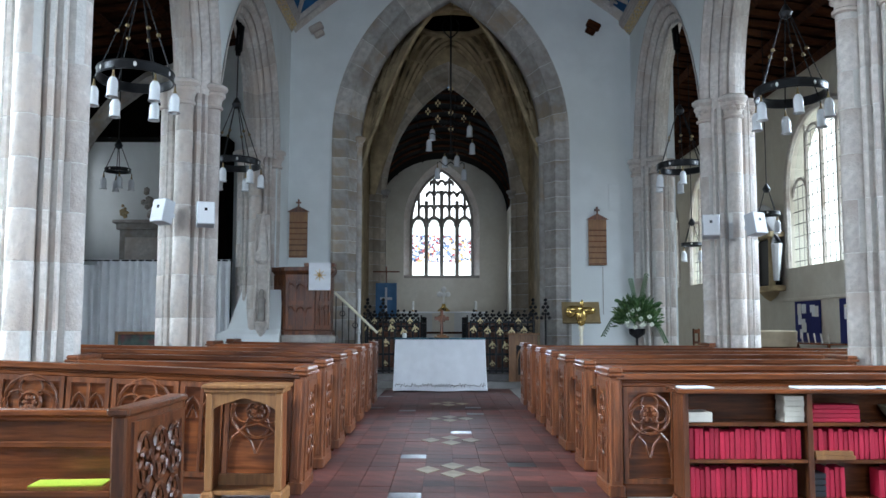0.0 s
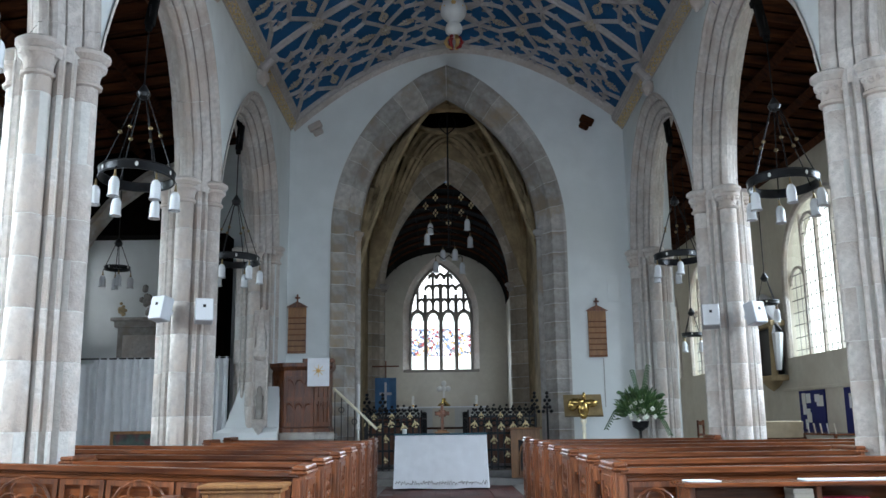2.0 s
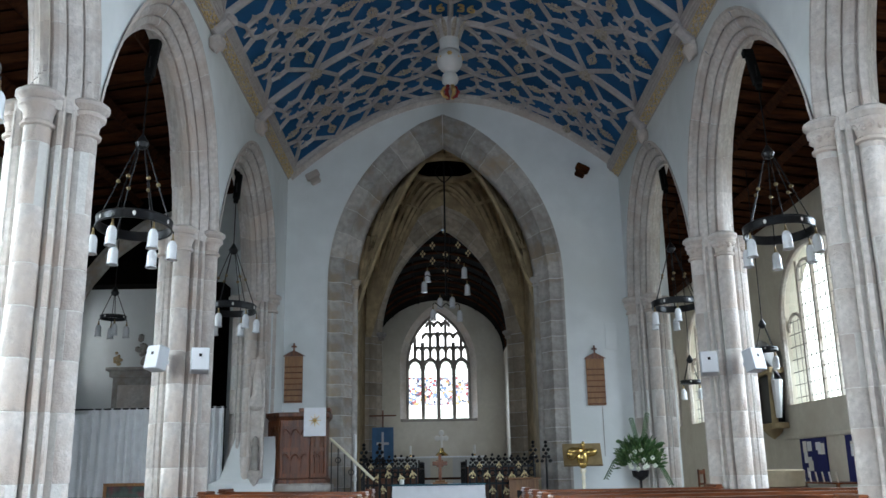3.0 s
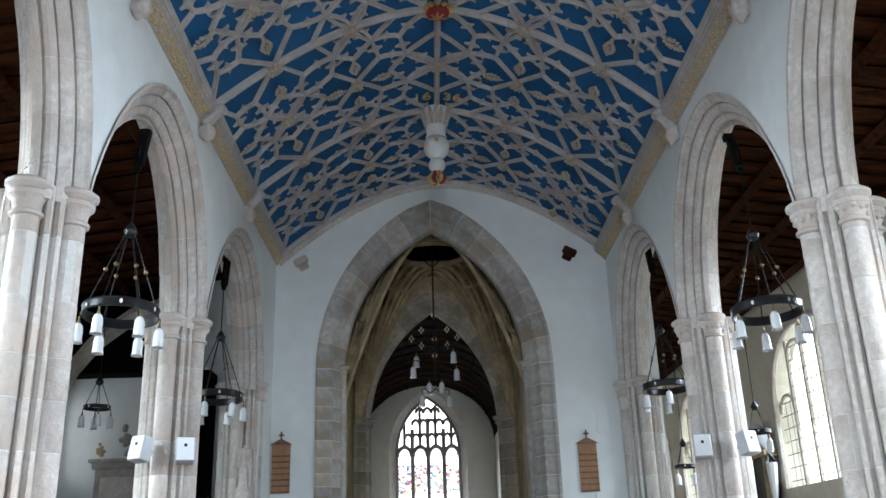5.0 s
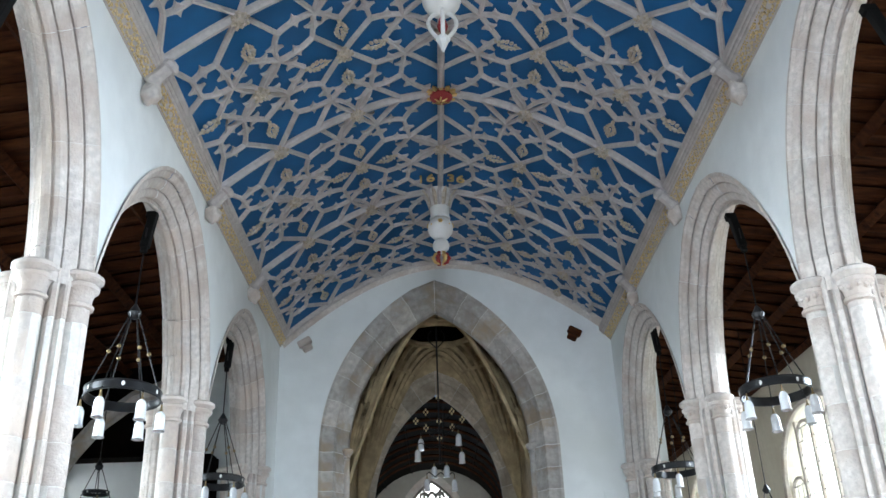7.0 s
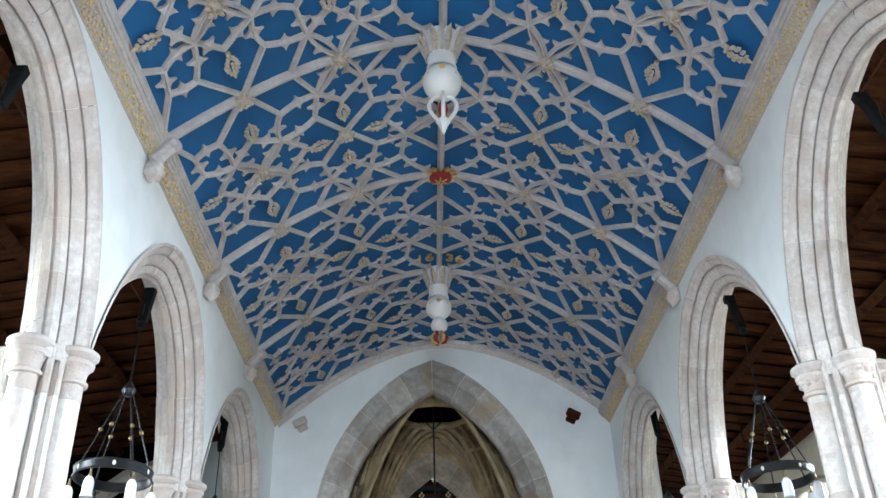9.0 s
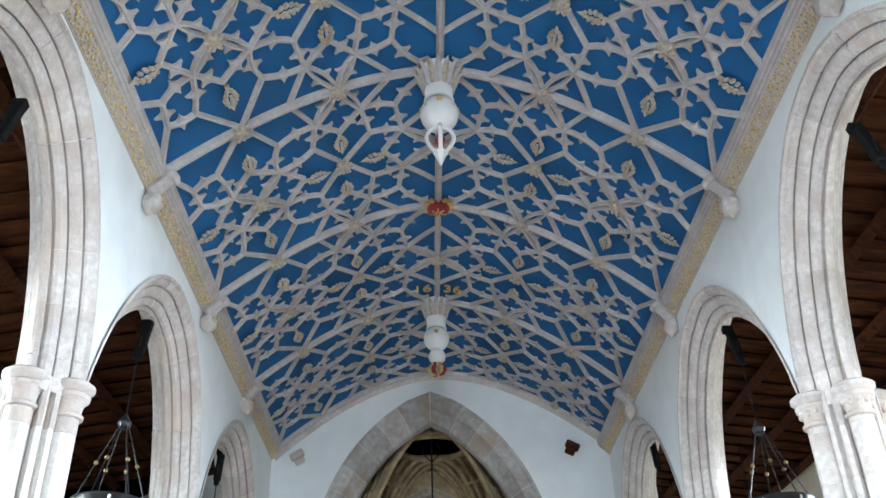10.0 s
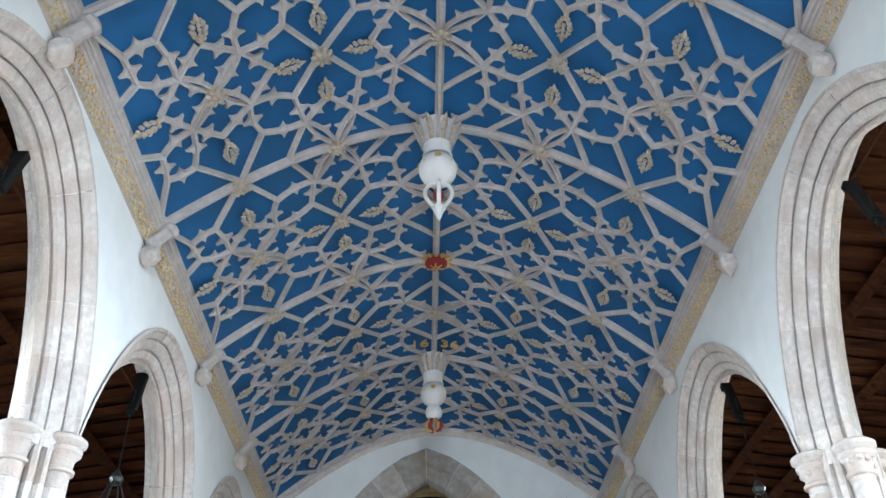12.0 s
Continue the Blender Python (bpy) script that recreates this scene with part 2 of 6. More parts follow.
def arcade(name, face, sign, mids, bay, rises, label):
    """sign: the way from the nave face into the wall."""
    half = bay / 2 - RING
    out = RING - 0.02
    bm = bmesh.new()
    for mid, rise in zip(mids, rises):
        ps, ns = low_arch(half, rise)
        curve = [p + n * out for p, n in zip(ps, ns)]
        lim = bay / 2
        pts = [(-lim, 0.0)] + [(max(-lim, min(lim, p.x)), p.y) for p in curve] + [(lim, 0.0)]
        for w in (0.0, WALL):
            x = face + sign * w
            grid_faces(bm, [[(x, mid + p[0], SPRING + p[1]) for p in pts], [(x, mid + p[0], 8.75) for p in pts]])
    y_end = mids[0] + bay / 2
    for x in (face, face + sign * WALL):
        grid_faces(bm, [[(x, y_end, 0), (x, YE, 0)], [(x, y_end, 8.75), (x, YE, 8.75)]])
    y0 = mids[-1] - bay / 2
    for x in (face, face + sign * WALL):
        grid_faces(bm, [[(x, YW, 0), (x, y0, 0)], [(x, YW, 8.75), (x, y0, 8.75)]])
    box(bm, min(face, face + sign * WALL) + 0.02, max(face, face + sign * WALL) - 0.02, y_end - 0.02, YE, 0, 5.2)
    wall = setting(name, bm, M_PLASTER, label, "wall")
    # voussoirs
    for mid, rise in zip(mids[:3], rises):
        ps, ns = low_arch(half, rise, 56)
        for a in range(0, 56, 4):
            vb = bmesh.new()
            rings = [[(sign * w, ps[k].x + ns[k].x * r, ps[k].y + ns[k].y * r) for r, w in MOULD] for k in range(a, a + 5, 2)]
            if a + 4 < 56:
                rings[-1] = [tuple(Vector(p) * 0.99 + Vector(q) * 0.01) for p, q in zip(rings[-1], rings[-2])]
            grid_faces(vb, rings)
            piece("voussoir", finish("voussoir", vb, M_STONE, True, 24), wall, pose(face + sign * random.uniform(-0.005, 0.005), mid, SPRING + random.uniform(-0.003, 0.003)))
    return wall


arcade("wall_north", XL, -1, MID_L, BAY_L, (2.34, 2.50, 2.72, 2.72), "whitewashed nave wall over moulded stone arches")
arcade("wall_south", XR, 1, MID_R, BAY_R, (2.58, 2.64, 2.78, 2.78), "whitewashed nave wall over moulded stone arches")


def pier_section(h=0.36, r=0.135, n=7):
    """Four shafts on the axes with wave mouldings between."""
    pts = []
    for q in range(4):
        a0 = q * math.pi / 2
        c = Vector((math.cos(a0), math.sin(a0))) * (h - 0.02)
        for k in range(n):
            a = a0 + radians(-115 + 230 * k / (n - 1))
            pts.append(c + r * Vector((math.cos(a), math.sin(a))))
        d = a0 + math.pi / 4
        for off, rad in ((-0.38, 0.27), (-0.31, 0.29), (-0.25, 0.375), (-0.14, 0.395), (-0.085, 0.385), (-0.07, 0.315), (0.0, 0.30), (0.07, 0.315), (0.085, 0.385), (0.14, 0.395), (0.25, 0.375), (0.31, 0.29), (0.38, 0.27)):
            pts.append(rad * Vector((math.cos(d + off), math.sin(d + off))))
    return pts


SECTION = pier_section()


def course_mesh(z, s=1.0):
    bm = bmesh.new()
    rings = [[(p.x * f * s, p.y * f * s, h) for p in SECTION] for f, h in ((0.985, 0.004), (1.0, 0.008), (1.0, z - 0.008), (0.985, z - 0.004))]
    grid_faces(bm, rings, close_v=True, cap=True)
    return finish("stone_course", bm, M_STONE, True, 50)


COURSES = {h: course_mesh(h) for h in (0.42, 0.5, 0.58, 0.66)}


def shaft_ring(bm, cx, cy, z, foliate):
    prof = [(0.13, -0.17), (0.165, -0.155), (0.17, -0.125), (0.14, -0.10), (0.145, -0.03), (0.165, 0.02), (0.20, 0.05), (0.205, 0.09), (0.175, 0.11), (0.21, 0.135), (0.235, 0.16), (0.235, 0.20), (0.19, 0.235)]
    prof = [(0.135 + (q - 0.135) * 1.05, h) for q, h in prof]
    lathe(bm, prof, 20, Matrix.Translation((cx, cy, z)))
    if foliate:
        for k in range(10):
            a = 2 * math.pi * k / 10
            bmesh.ops.create_icosphere(bm, subdivisions=1, radius=0.045, matrix=Matrix.Translation((cx + 0.15 * math.cos(a), cy + 0.15 * math.sin(a), z - 0.0 + 0.02 * (k % 2))))


CAPITALS = {}
for carved in (False, True):
    cap_bm = bmesh.new()
    shaft_ring(cap_bm, 0, 0, 0, carved)
    CAPITALS[carved] = finish("capital", cap_bm, M_STONE, True)


def pier(x, y, foliate, label):
    p = thing("stone_pier", label, "pier", pose(x, y, 0), "piers of the nave arcades")
    bm = bmesh.new()
    grid_faces(bm, [[(q.x * 1.35, q.y * 1.35, 0.0) for q in SECTION], [(q.x * 1.35, q.y * 1.35, 0.30) for q in SECTION], [(q.x * 1.22, q.y * 1.22, 0.36) for q in SECTION],
                    [(q.x * 1.18, q.y * 1.18, 0.55) for q in SECTION], [(q.x * 1.0, q.y * 1.0, 0.62) for q in SECTION]], close_v=True, cap=True)
    part("base", bm, M_STONE, p, "moulded stone base", True)
    bm = bmesh.new()
    grid_faces(bm, [[(q.x * 0.988, q.y * 0.988, zz) for q in SECTION] for zz in (0.55, 4.8)], close_v=True)
    part("mortar", bm, M_MORTAR, p, "pale mortar in the joints", True)
    z = 0.6
    while z < 4.70:
        h = random.choice(list(COURSES))
        if z + h > 4.75:
            h = min(COURSES, key=lambda v: abs(v - (4.75 - z)))
        o = piece("stone_course", COURSES[h], p, pose(random.uniform(-0.004, 0.004), random.uniform(-0.004, 0.004), z))
        z += h
    for dx, dy in ((0.34, 0), (-0.34, 0), (0, 0.34), (0, -0.34)):
        o = piece("capital", CAPITALS[foliate], p, pose(dx, dy, 4.92))
        o["label"] = "carved foliage capital" if foliate else "moulded ring capital"
    bm = bmesh.new()
    grid_faces(bm, [[(q.x * s, q.y * s, zz) for q in SECTION] for s, zz in ((0.97, 4.6), (0.985, 4.9), (0.985, 5.12))], close_v=True, cap=True)
    part("impost", bm, M_STONE, p, smooth=True)
    return p


NORTH_X, SOUTH_X = XL - 0.44, XR + 0.42
for y in (MID_L[0] - BAY_L / 2, MID_L[1] - BAY_L / 2, MID_L[2] - BAY_L / 2):
    pier(NORTH_X, y, False, "clustered limestone pier with moulded ring capitals")
for y in (MID_R[0] - BAY_R / 2, MID_R[1] - BAY_R / 2, MID_R[2] - BAY_R / 2):
    pier(SOUTH_X, y, True, "clustered limestone pier with carved foliage capitals")
for x, y, f in ((NORTH_X, MID_L[0] + BAY_L / 2 + 0.1, False), (SOUTH_X, MID_R[0] + BAY_R / 2 + 0.05, True)):
    pier(x, y, f, "half pier of limestone built against the tower wall")

# ---------------------------------------------------------------- tower arch wall
TA_C, TA_A, TA_SPRING, TA_RISE, TA_RING = 0.17, 2.14, 5.70, 3.54, 0.63
TW = 1.1
CEIL_DROP, CEIL_POW, CEIL_TOP = 0.182, 1.75, 10.35


def ceil_z(x):
    return CEIL_TOP - CEIL_DROP * abs(x - XC) ** CEIL_POW


bm = bmesh.new()
ps, ns = two_centred(TA_A, TA_RISE, 32)
curve = [(TA_C + p.x + n.x * (TA_RING - 0.03), TA_SPRING + p.y + n.y * (TA_RING - 0.03)) for p, n in zip(ps, ns)]
for y in (YE, YE + TW):
    grid_faces(bm, [[(x, y, z) for x, z in curve], [(x, y, 11.2) for x, z in curve]])
    for x0, x1 in ((-4.6, curve[0][0]), (curve[-1][0], 5.4)):
        grid_faces(bm, [[(x0, y, 0), (x1, y, 0)], [(x0, y, 11.2), (x1, y, 11.2)]])
setting("wall_east", bm, M_PLASTER, "whitewashed wall round the tall tower arch", "wall")

T_MOULD = [(0.63, -0.03), (0.57, -0.03), (0.54, 0.0), (0.50, 0.02), (0.30, 0.02), (0.27, 0.05), (0.26, 0.12), (0.22, 0.16), (0.12, 0.30), (0.09, 0.34), (0.03, 0.36), (0.0, 0.40)]
T_MOULD = T_MOULD + [(r, TW - w) for r, w in reversed(T_MOULD)]


def moulded_arch(name, label, y, centre, a, spring, rise, mould, material, foot, step, ring=True):
    """A moulded stone arch with its jambs, stone by stone."""
    th = thing(name, label, "arch", kind="structure")
    n = 32
    ps, ns = two_centred(a, rise, n)
    for k in range(0, n, 2):
        vb = bmesh.new()
        rings = [[(ps[j].x + ns[j].x * r, w, ps[j].y + ns[j].y * r) for r, w in mould] for j in (k, k + 1, k + 2)]
        rings[-1] = [tuple(Vector(p) * 0.97 + Vector(q) * 0.03) for p, q in zip(rings[-1], rings[-2])]
        grid_faces(vb, rings)
        piece("voussoir", finish("voussoir", vb, material, True, 40), th, pose(centre, y + random.uniform(-0.004, 0.004), spring))
    bed = [(r + 0.006, w + (0.006 if w < TW / 2 else -0.006)) for r, w in mould]
    vb = bmesh.new()
    line = [(-a, foot - spring, -1.0, 0.0)] + [(p.x, p.y, q.x, q.y) for p, q in zip(ps, ns)] + [(a, foot - spring, 1.0, 0.0)]
    grid_faces(vb, [[(x + nx_ * r, w, z + nz_ * r) for r, w in bed] for x, z, nx_, nz_ in line])
    o = part("mortar", vb, M_MORTAR, th, "pale mortar in the joints", True)
    o.matrix_basis = pose(centre, y, spring)
    for sgn in (-1, 1):
        z = foot
        while z < spring - 0.02:
            h = min(random.uniform(*step), spring - z)
            if spring - z - h < 0.15:
                h = spring - z
            vb = bmesh.new()
            grid_faces(vb, [[(sgn * (a + r), w, zz) for r, w in mould] for zz in (0.0, h - 0.011)])
            piece("jamb_stone", finish("jamb_stone", vb, material, True, 40), th, pose(centre + random.uniform(-0.003, 0.003), y + random.uniform(-0.004, 0.004), z))
            z += h
    return th


tower_arch = moulded_arch("tower_arch", "tall pointed tower arch of grey limestone blocks", YE, TA_C, TA_A, TA_SPRING, TA_RISE, T_MOULD, M_GREY, 0.25, (0.28, 0.5))
for sgn in (-1, 1):
    bm = bmesh.new()
    lathe(bm, [(0.06, -0.12), (0.10, -0.08), (0.08, -0.04), (0.13, 0.02), (0.15, 0.06), (0.15, 0.10), (0.10, 0.13)], 14, pose(TA_C + sgn * (TA_A + 0.03), YE + 0.40, TA_SPRING))
    part("capital", bm, M_GREY, tower_arch, "small moulded capital", True)
    bm = bmesh.new()
    tube(bm, [(TA_C + sgn * (TA_A + 0.03), YE + 0.40, z) for z in (0.3, 2.0, 4.0, TA_SPRING - 0.1)], 0.075, 10)
    part("shaft", bm, M_GREY, tower_arch, smooth=True)

# tower: side walls, second arch, chancel
T2_Y, T2_C, T2_A, T2_SPRING, T2_RISE = 25.6, 0.15, 1.84, 5.2, 3.3
bm = bmesh.new()
ps, ns = two_centred(T2_A, T2_RISE, 32)
curve = [(T2_C + p.x + n.x * 0.55, T2_SPRING + p.y + n.y * 0.55) for p, n in zip(ps, ns)]
for y in (T2_Y, T2_Y + 1.0):
    grid_faces(bm, [[(x, y, z) for x, z in curve], [(x, y, 12.2) for x, z in curve]])
    for x0, x1 in ((-3.2, curve[0][0]), (curve[-1][0], 3.6)):
        grid_faces(bm, [[(x0, y, 0), (x1, y, 0)], [(x0, y, 12.2), (x1, y, 12.2)]])
setting("wall_chancel_arch", bm, M_VAULT, "brown stone wall round the inner tower arch", "wall")
C_MOULD = [(0.58, -0.02), (0.50, -0.02), (0.46, 0.02), (0.34, 0.03), (0.30, 0.14), (0.18, 0.22), (0.14, 0.30), (0.02, 0.34), (0.0, 0.40)]
C_MOULD = C_MOULD + [(r, 1.0 - w) for r, w in reversed(C_MOULD)]
inner_arch = moulded_arch("chancel_arch", "pointed inner tower arch of brown-grey stone", T2_Y, T2_C, T2_A, T2_SPRING, T2_RISE, C_MOULD, M_BROWNSTONE, 0.3, (0.3, 0.5))
for sgn in (-1, 1):
    bm = bmesh.new()
    lathe(bm, [(0.06, -0.12), (0.10, -0.08), (0.08, -0.04), (0.13, 0.02), (0.16, 0.06), (0.16, 0.10), (0.10, 0.13)], 14, pose(T2_C + sgn * (T2_A + 0.02), T2_Y + 0.36, T2_SPRING))
    part("capital", bm, M_GREY, inner_arch, "small moulded capital", True)

bm = boxes((-3.4, -2.15, YE + TW, T2_Y, 0, 12.2), (2.45, 3.7, YE + TW, T2_Y, 0, 12.2))
setting("wall_tower", bm, M_VAULT, "brown stone side walls of the tower", "wall")

# fan vault with a round bell hole
VC, VA = Vector((0.22, 23.6)), 2.3
HOLE, VZ0, VZ1 = 0.94, 5.0, 9.56


def vault_z(x, y):
    dx, dy = VA - abs(x - VC.x), min(2.0, 2.0 - abs(y - VC.y)) + 0.0
    d = math.hypot(dx, max(dy, 0) * 1.3)
    f = min(1.0, d / 2.4)
    return VZ0 + (VZ1 - VZ0) * (1 - (1 - f) ** 1.8)


bm = bmesh.new()
na = 64
rings = []
for i in range(13):
    ring = []
    for k in range(na):
        a = 2 * math.pi * k / na
        edge = min(VA / max(abs(math.cos(a)), 1e-6), 2.0 / max(abs(math.sin(a)), 1e-6))
        r = HOLE + (edge - HOLE) * i / 12
        x, y = VC.x + r * math.cos(a), VC.y + r * math.sin(a)
        ring.append((x, y, vault_z(x, y)))
    rings.append(ring)
grid_faces(bm, rings, close_v=True)
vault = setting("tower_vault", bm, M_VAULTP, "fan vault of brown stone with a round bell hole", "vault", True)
for sx in (-1, 1):
    for sy in (-1, 1):
        for k in range(9):
            a = radians(4 + 82 * k / 8)
            pts = []
            for j in range(15):
                d = 0.05 + 2.45 * j / 14
                x, y = VC.x + sx * (VA - d * math.cos(a)), VC.y + sy * (2.0 - d * math.sin(a) / 1.3)
                if (x - VC.x) * sx < 0 or (y - VC.y) * sy < 0 or math.hypot(x - VC.x, y - VC.y) < HOLE:
                    break
                pts.append((x, y, vault_z(x, y) - 0.02))
            if len(pts) > 2:
                vb = bmesh.new()
                tube(vb, pts, 0.065, 5)
                part("rib", vb, M_VAULT, vault, smooth=True)
for sx in (-1, 1):
    for sy in (-1, 1):
        for d in (0.55, 1.05, 1.6):
            # a moulded band round each fan
            vb = bmesh.new()
            pts = []
            for k in range(13):
                a = radians(4 + 82 * k / 12)
                x, y = VC.x + sx * (VA - d * math.cos(a)), VC.y + sy * (2.0 - d * math.sin(a) / 1.3)
                pts.append((x, y, vault_z(x, y) - 0.02))
            tube(vb, pts, 0.055, 5)
            part("fan_band", vb, M_VAULT, vault, smooth=True)
bm = bmesh.new()
torus(bm, (VC.x, VC.y, VZ1 - 0.03), HOLE + 0.02, 0.09, 40, 8)
torus(bm, (VC.x, VC.y, VZ1 - 0.0), HOLE + 0.18, 0.05, 40, 8)
part("bell_hole_ring", bm, M_VAULT, vault, "moulded stone ring", True)
# near-black sheet darkens the bell hole; the second box is an unseen lid
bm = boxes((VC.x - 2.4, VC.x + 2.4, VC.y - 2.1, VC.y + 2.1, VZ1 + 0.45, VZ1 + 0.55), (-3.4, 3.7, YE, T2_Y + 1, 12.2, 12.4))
setting("bell_hole_hatch", bm, M_ROOF_GAP, "dark boarded hatch over the bell hole", "hatch")

# chancel
CY1, CX0, CX1 = 38.0, -2.80, 2.72
CC = (CX0 + CX1) / 2
bm = boxes((CX0 - 0.5, CX0, T2_Y + 1.0, CY1 + 0.5, 0, 6.32), (CX1, CX1 + 0.5, T2_Y + 1.0, CY1 + 0.5, 0, 6.32))
setting("wall_chancel", bm, M_SKIRT, "cream plastered chancel side walls", "wall")
bm = bmesh.new()
n = 20
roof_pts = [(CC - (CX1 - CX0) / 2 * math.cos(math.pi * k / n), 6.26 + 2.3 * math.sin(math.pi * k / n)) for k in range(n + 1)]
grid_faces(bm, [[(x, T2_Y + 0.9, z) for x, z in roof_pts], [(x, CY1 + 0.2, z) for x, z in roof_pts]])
# boards and purlins carry the roof's shade in their near-black colour
roof = setting("ceiling_chancel", bm, M_ROOF_GAP, "dark boarded wagon roof of the chancel", "ceiling", True)
for y in [T2_Y + 1.3 + 1.15 * k for k in range(9)]:
    vb = bmesh.new()
    tube(vb, [(x, y, z - 0.03) for x, z in roof_pts], 0.06, 4)
    part("rib", vb, M_DARKWOOD, roof, "dark timber rib")
for k in range(2, n, 3):
    vb = bmesh.new()
    tube(vb, [(roof_pts[k][0], y, roof_pts[k][1] - 0.02) for y in (T2_Y + 1.0, 30, CY1)], 0.04, 4)
    part("purlin", vb, M_ROOF_GAP, roof, "dark timber purlin")

# east wall with the pointed window opening
WC, WA, W_SILL, W_SPRING, W_RISE = -0.07, 1.33, 3.54, 5.80, 2.32
bm = bmesh.new()
for y, wa, wr, lo in ((CY1, WA + 0.30, W_RISE + 0.33, W_SILL - 0.12), (CY1 + 0.5, WA, W_RISE, W_SILL)):
    ps, ns = two_centred(wa, wr, 28)
    pts = [(WC + p.x, W_SPRING + p.y) for p in ps]
    grid_faces(bm, [[(x, y, z) for x, z in pts], [(x, y, 9.5) for x, z in pts]])
    for x0, x1 in ((CX0 - 0.3, pts[0][0]), (pts[-1][0], CX1 + 0.3)):
        grid_faces(bm, [[(x0, y, 0), (x1, y, 0)], [(x0, y, 9.5), (x1, y, 9.5)]])
    grid_faces(bm, [[(pts[0][0], y, 0), (pts[-1][0], y, 0)], [(pts[0][0], y, lo), (pts[-1][0], y, lo)]])
setting("wall_chancel_east", bm, M_SKIRT, "cream plastered east wall with a deep window opening", "wall")
bm = bmesh.new()
outer, _ = two_centred(WA + 0.30, W_RISE + 0.33, 28)
inner, _ = two_centred(WA, W_RISE, 28)
ro = [(WC - WA - 0.30, CY1, W_SILL - 0.12)] + [(WC + p.x, CY1, W_SPRING + p.y) for p in outer] + [(WC + WA + 0.30, CY1, W_SILL - 0.12)]
ri = [(WC - WA, CY1 + 0.42, W_SILL)] + [(WC + p.x, CY1 + 0.42, W_SPRING + p.y) for p in inner] + [(WC + WA, CY1 + 0.42, W_SILL)]
grid_faces(bm, [ro, ri], close_v=True)
setting("window_reveal", bm, M_STONE, "splayed stone window reveal", "window reveal")

# ---------------------------------------------------------------- floor
bm = boxes((AX_L - 0.5, AX_R + 0.5, YW - 0.5, 42, -0.3, -0.012))
setting("floor", bm, M_GROUT, "dark bedding under the church floor", "floor")
bm = boxes((AX_L, -1.22, YW, 19.4, -0.2, 0.0), (1.42, AX_R, YW, 19.4, -0.2, 0.0))
setting("floor_aisles", bm, M_STONEFLOOR, "worn grey flagstone floor under the pews", "floor")
bm = boxes((AX_L, AX_R, 19.4, 41, -0.2, 0.14), (-4.4, 5.2, 19.8, 41, 0.1, 0.28), bevel=0.01)
setting("floor_step", bm, M_STONEFLOOR, "grey stone steps up to the screen", "steps")

# ---------------------------------------------------------------- aisles and closing walls
bm = boxes((AX_L - 0.6, AX_L, YW, 20.9, 0, 9.5), (AX_L - 0.6, AX_L, 21.75, 22, 0, 9.5), (AX_L - 0.6, AX_L, 20.9, 21.75, 0, 3.6), (AX_L - 0.6, AX_L, 20.9, 21.75, 5.4, 9.5))
setting("wall_north_aisle", bm, M_PLASTER, "whitewashed outer wall of the north aisle", "wall")
bm = boxes((AX_L, -4.5, 22, 22.5, 0, 9.5))
setting("wall_north_chapel", bm, M_PLASTER, "whitewashed end wall of the north aisle", "wall")
bm = boxes((AX_L - 0.6, AX_R + 0.6, YW - 0.5, YW, 0, 11))
setting("wall_west", bm, M_PLASTER, "whitewashed west wall", "wall")
S_WIN = [(3.2, 7.0), (12.0, 15.8), (19.7, 24.5), (30.6, 34.2), (35.6, 38.6)]
bm = bmesh.new()
for x in (AX_R, AX_R + 0.55):
    y = YW
    for a, b in S_WIN:
        sp = [(0.5 * (a + b) + p.x, 5.0 + p.y) for p in two_centred((b - a) / 2, 2.0, 20)[0]]
        grid_faces(bm, [[(x, y, 0), (x, a, 0)], [(x, y, 9.8), (x, a, 9.8)]])
        grid_faces(bm, [[(x, a, 0), (x, b, 0)], [(x, a, 2.92), (x, b, 2.92)]])
        grid_faces(bm, [[(x, p[0], p[1]) for p in sp], [(x, p[0], 9.8) for p in sp]])
        y = b
    grid_faces(bm, [[(x, y, 0), (x, 41, 0)], [(x, y, 9.8), (x, 41, 9.8)]])
for a, b in S_WIN:
    sp = [(a, 2.92)] + [(0.5 * (a + b) + p.x, 5.0 + p.y) for p in two_centred((b - a) / 2, 2.0, 20)[0]] + [(b, 2.92)]
    grid_faces(bm, [[(AX_R, p[0], p[1]) for p in sp], [(AX_R + 0.55, p[0], p[1]) for p in sp]], close_v=True)
setting("wall_south_aisle", bm, M_SKIRT, "cream plastered outer wall of the south aisle", "wall")
bm = boxes((5.2, AX_R + 0.5, 41, 41.5, 0, 10))
setting("wall_south_chapel", bm, M_SKIRT, "cream plastered end wall of the south chapel", "wall")
bm = boxes((3.55, 4.2, YE + TW, 41, 0, 10))
setting("wall_chapel_side", bm, M_SKIRT, "cream plastered wall between chancel and chapel", "wall")


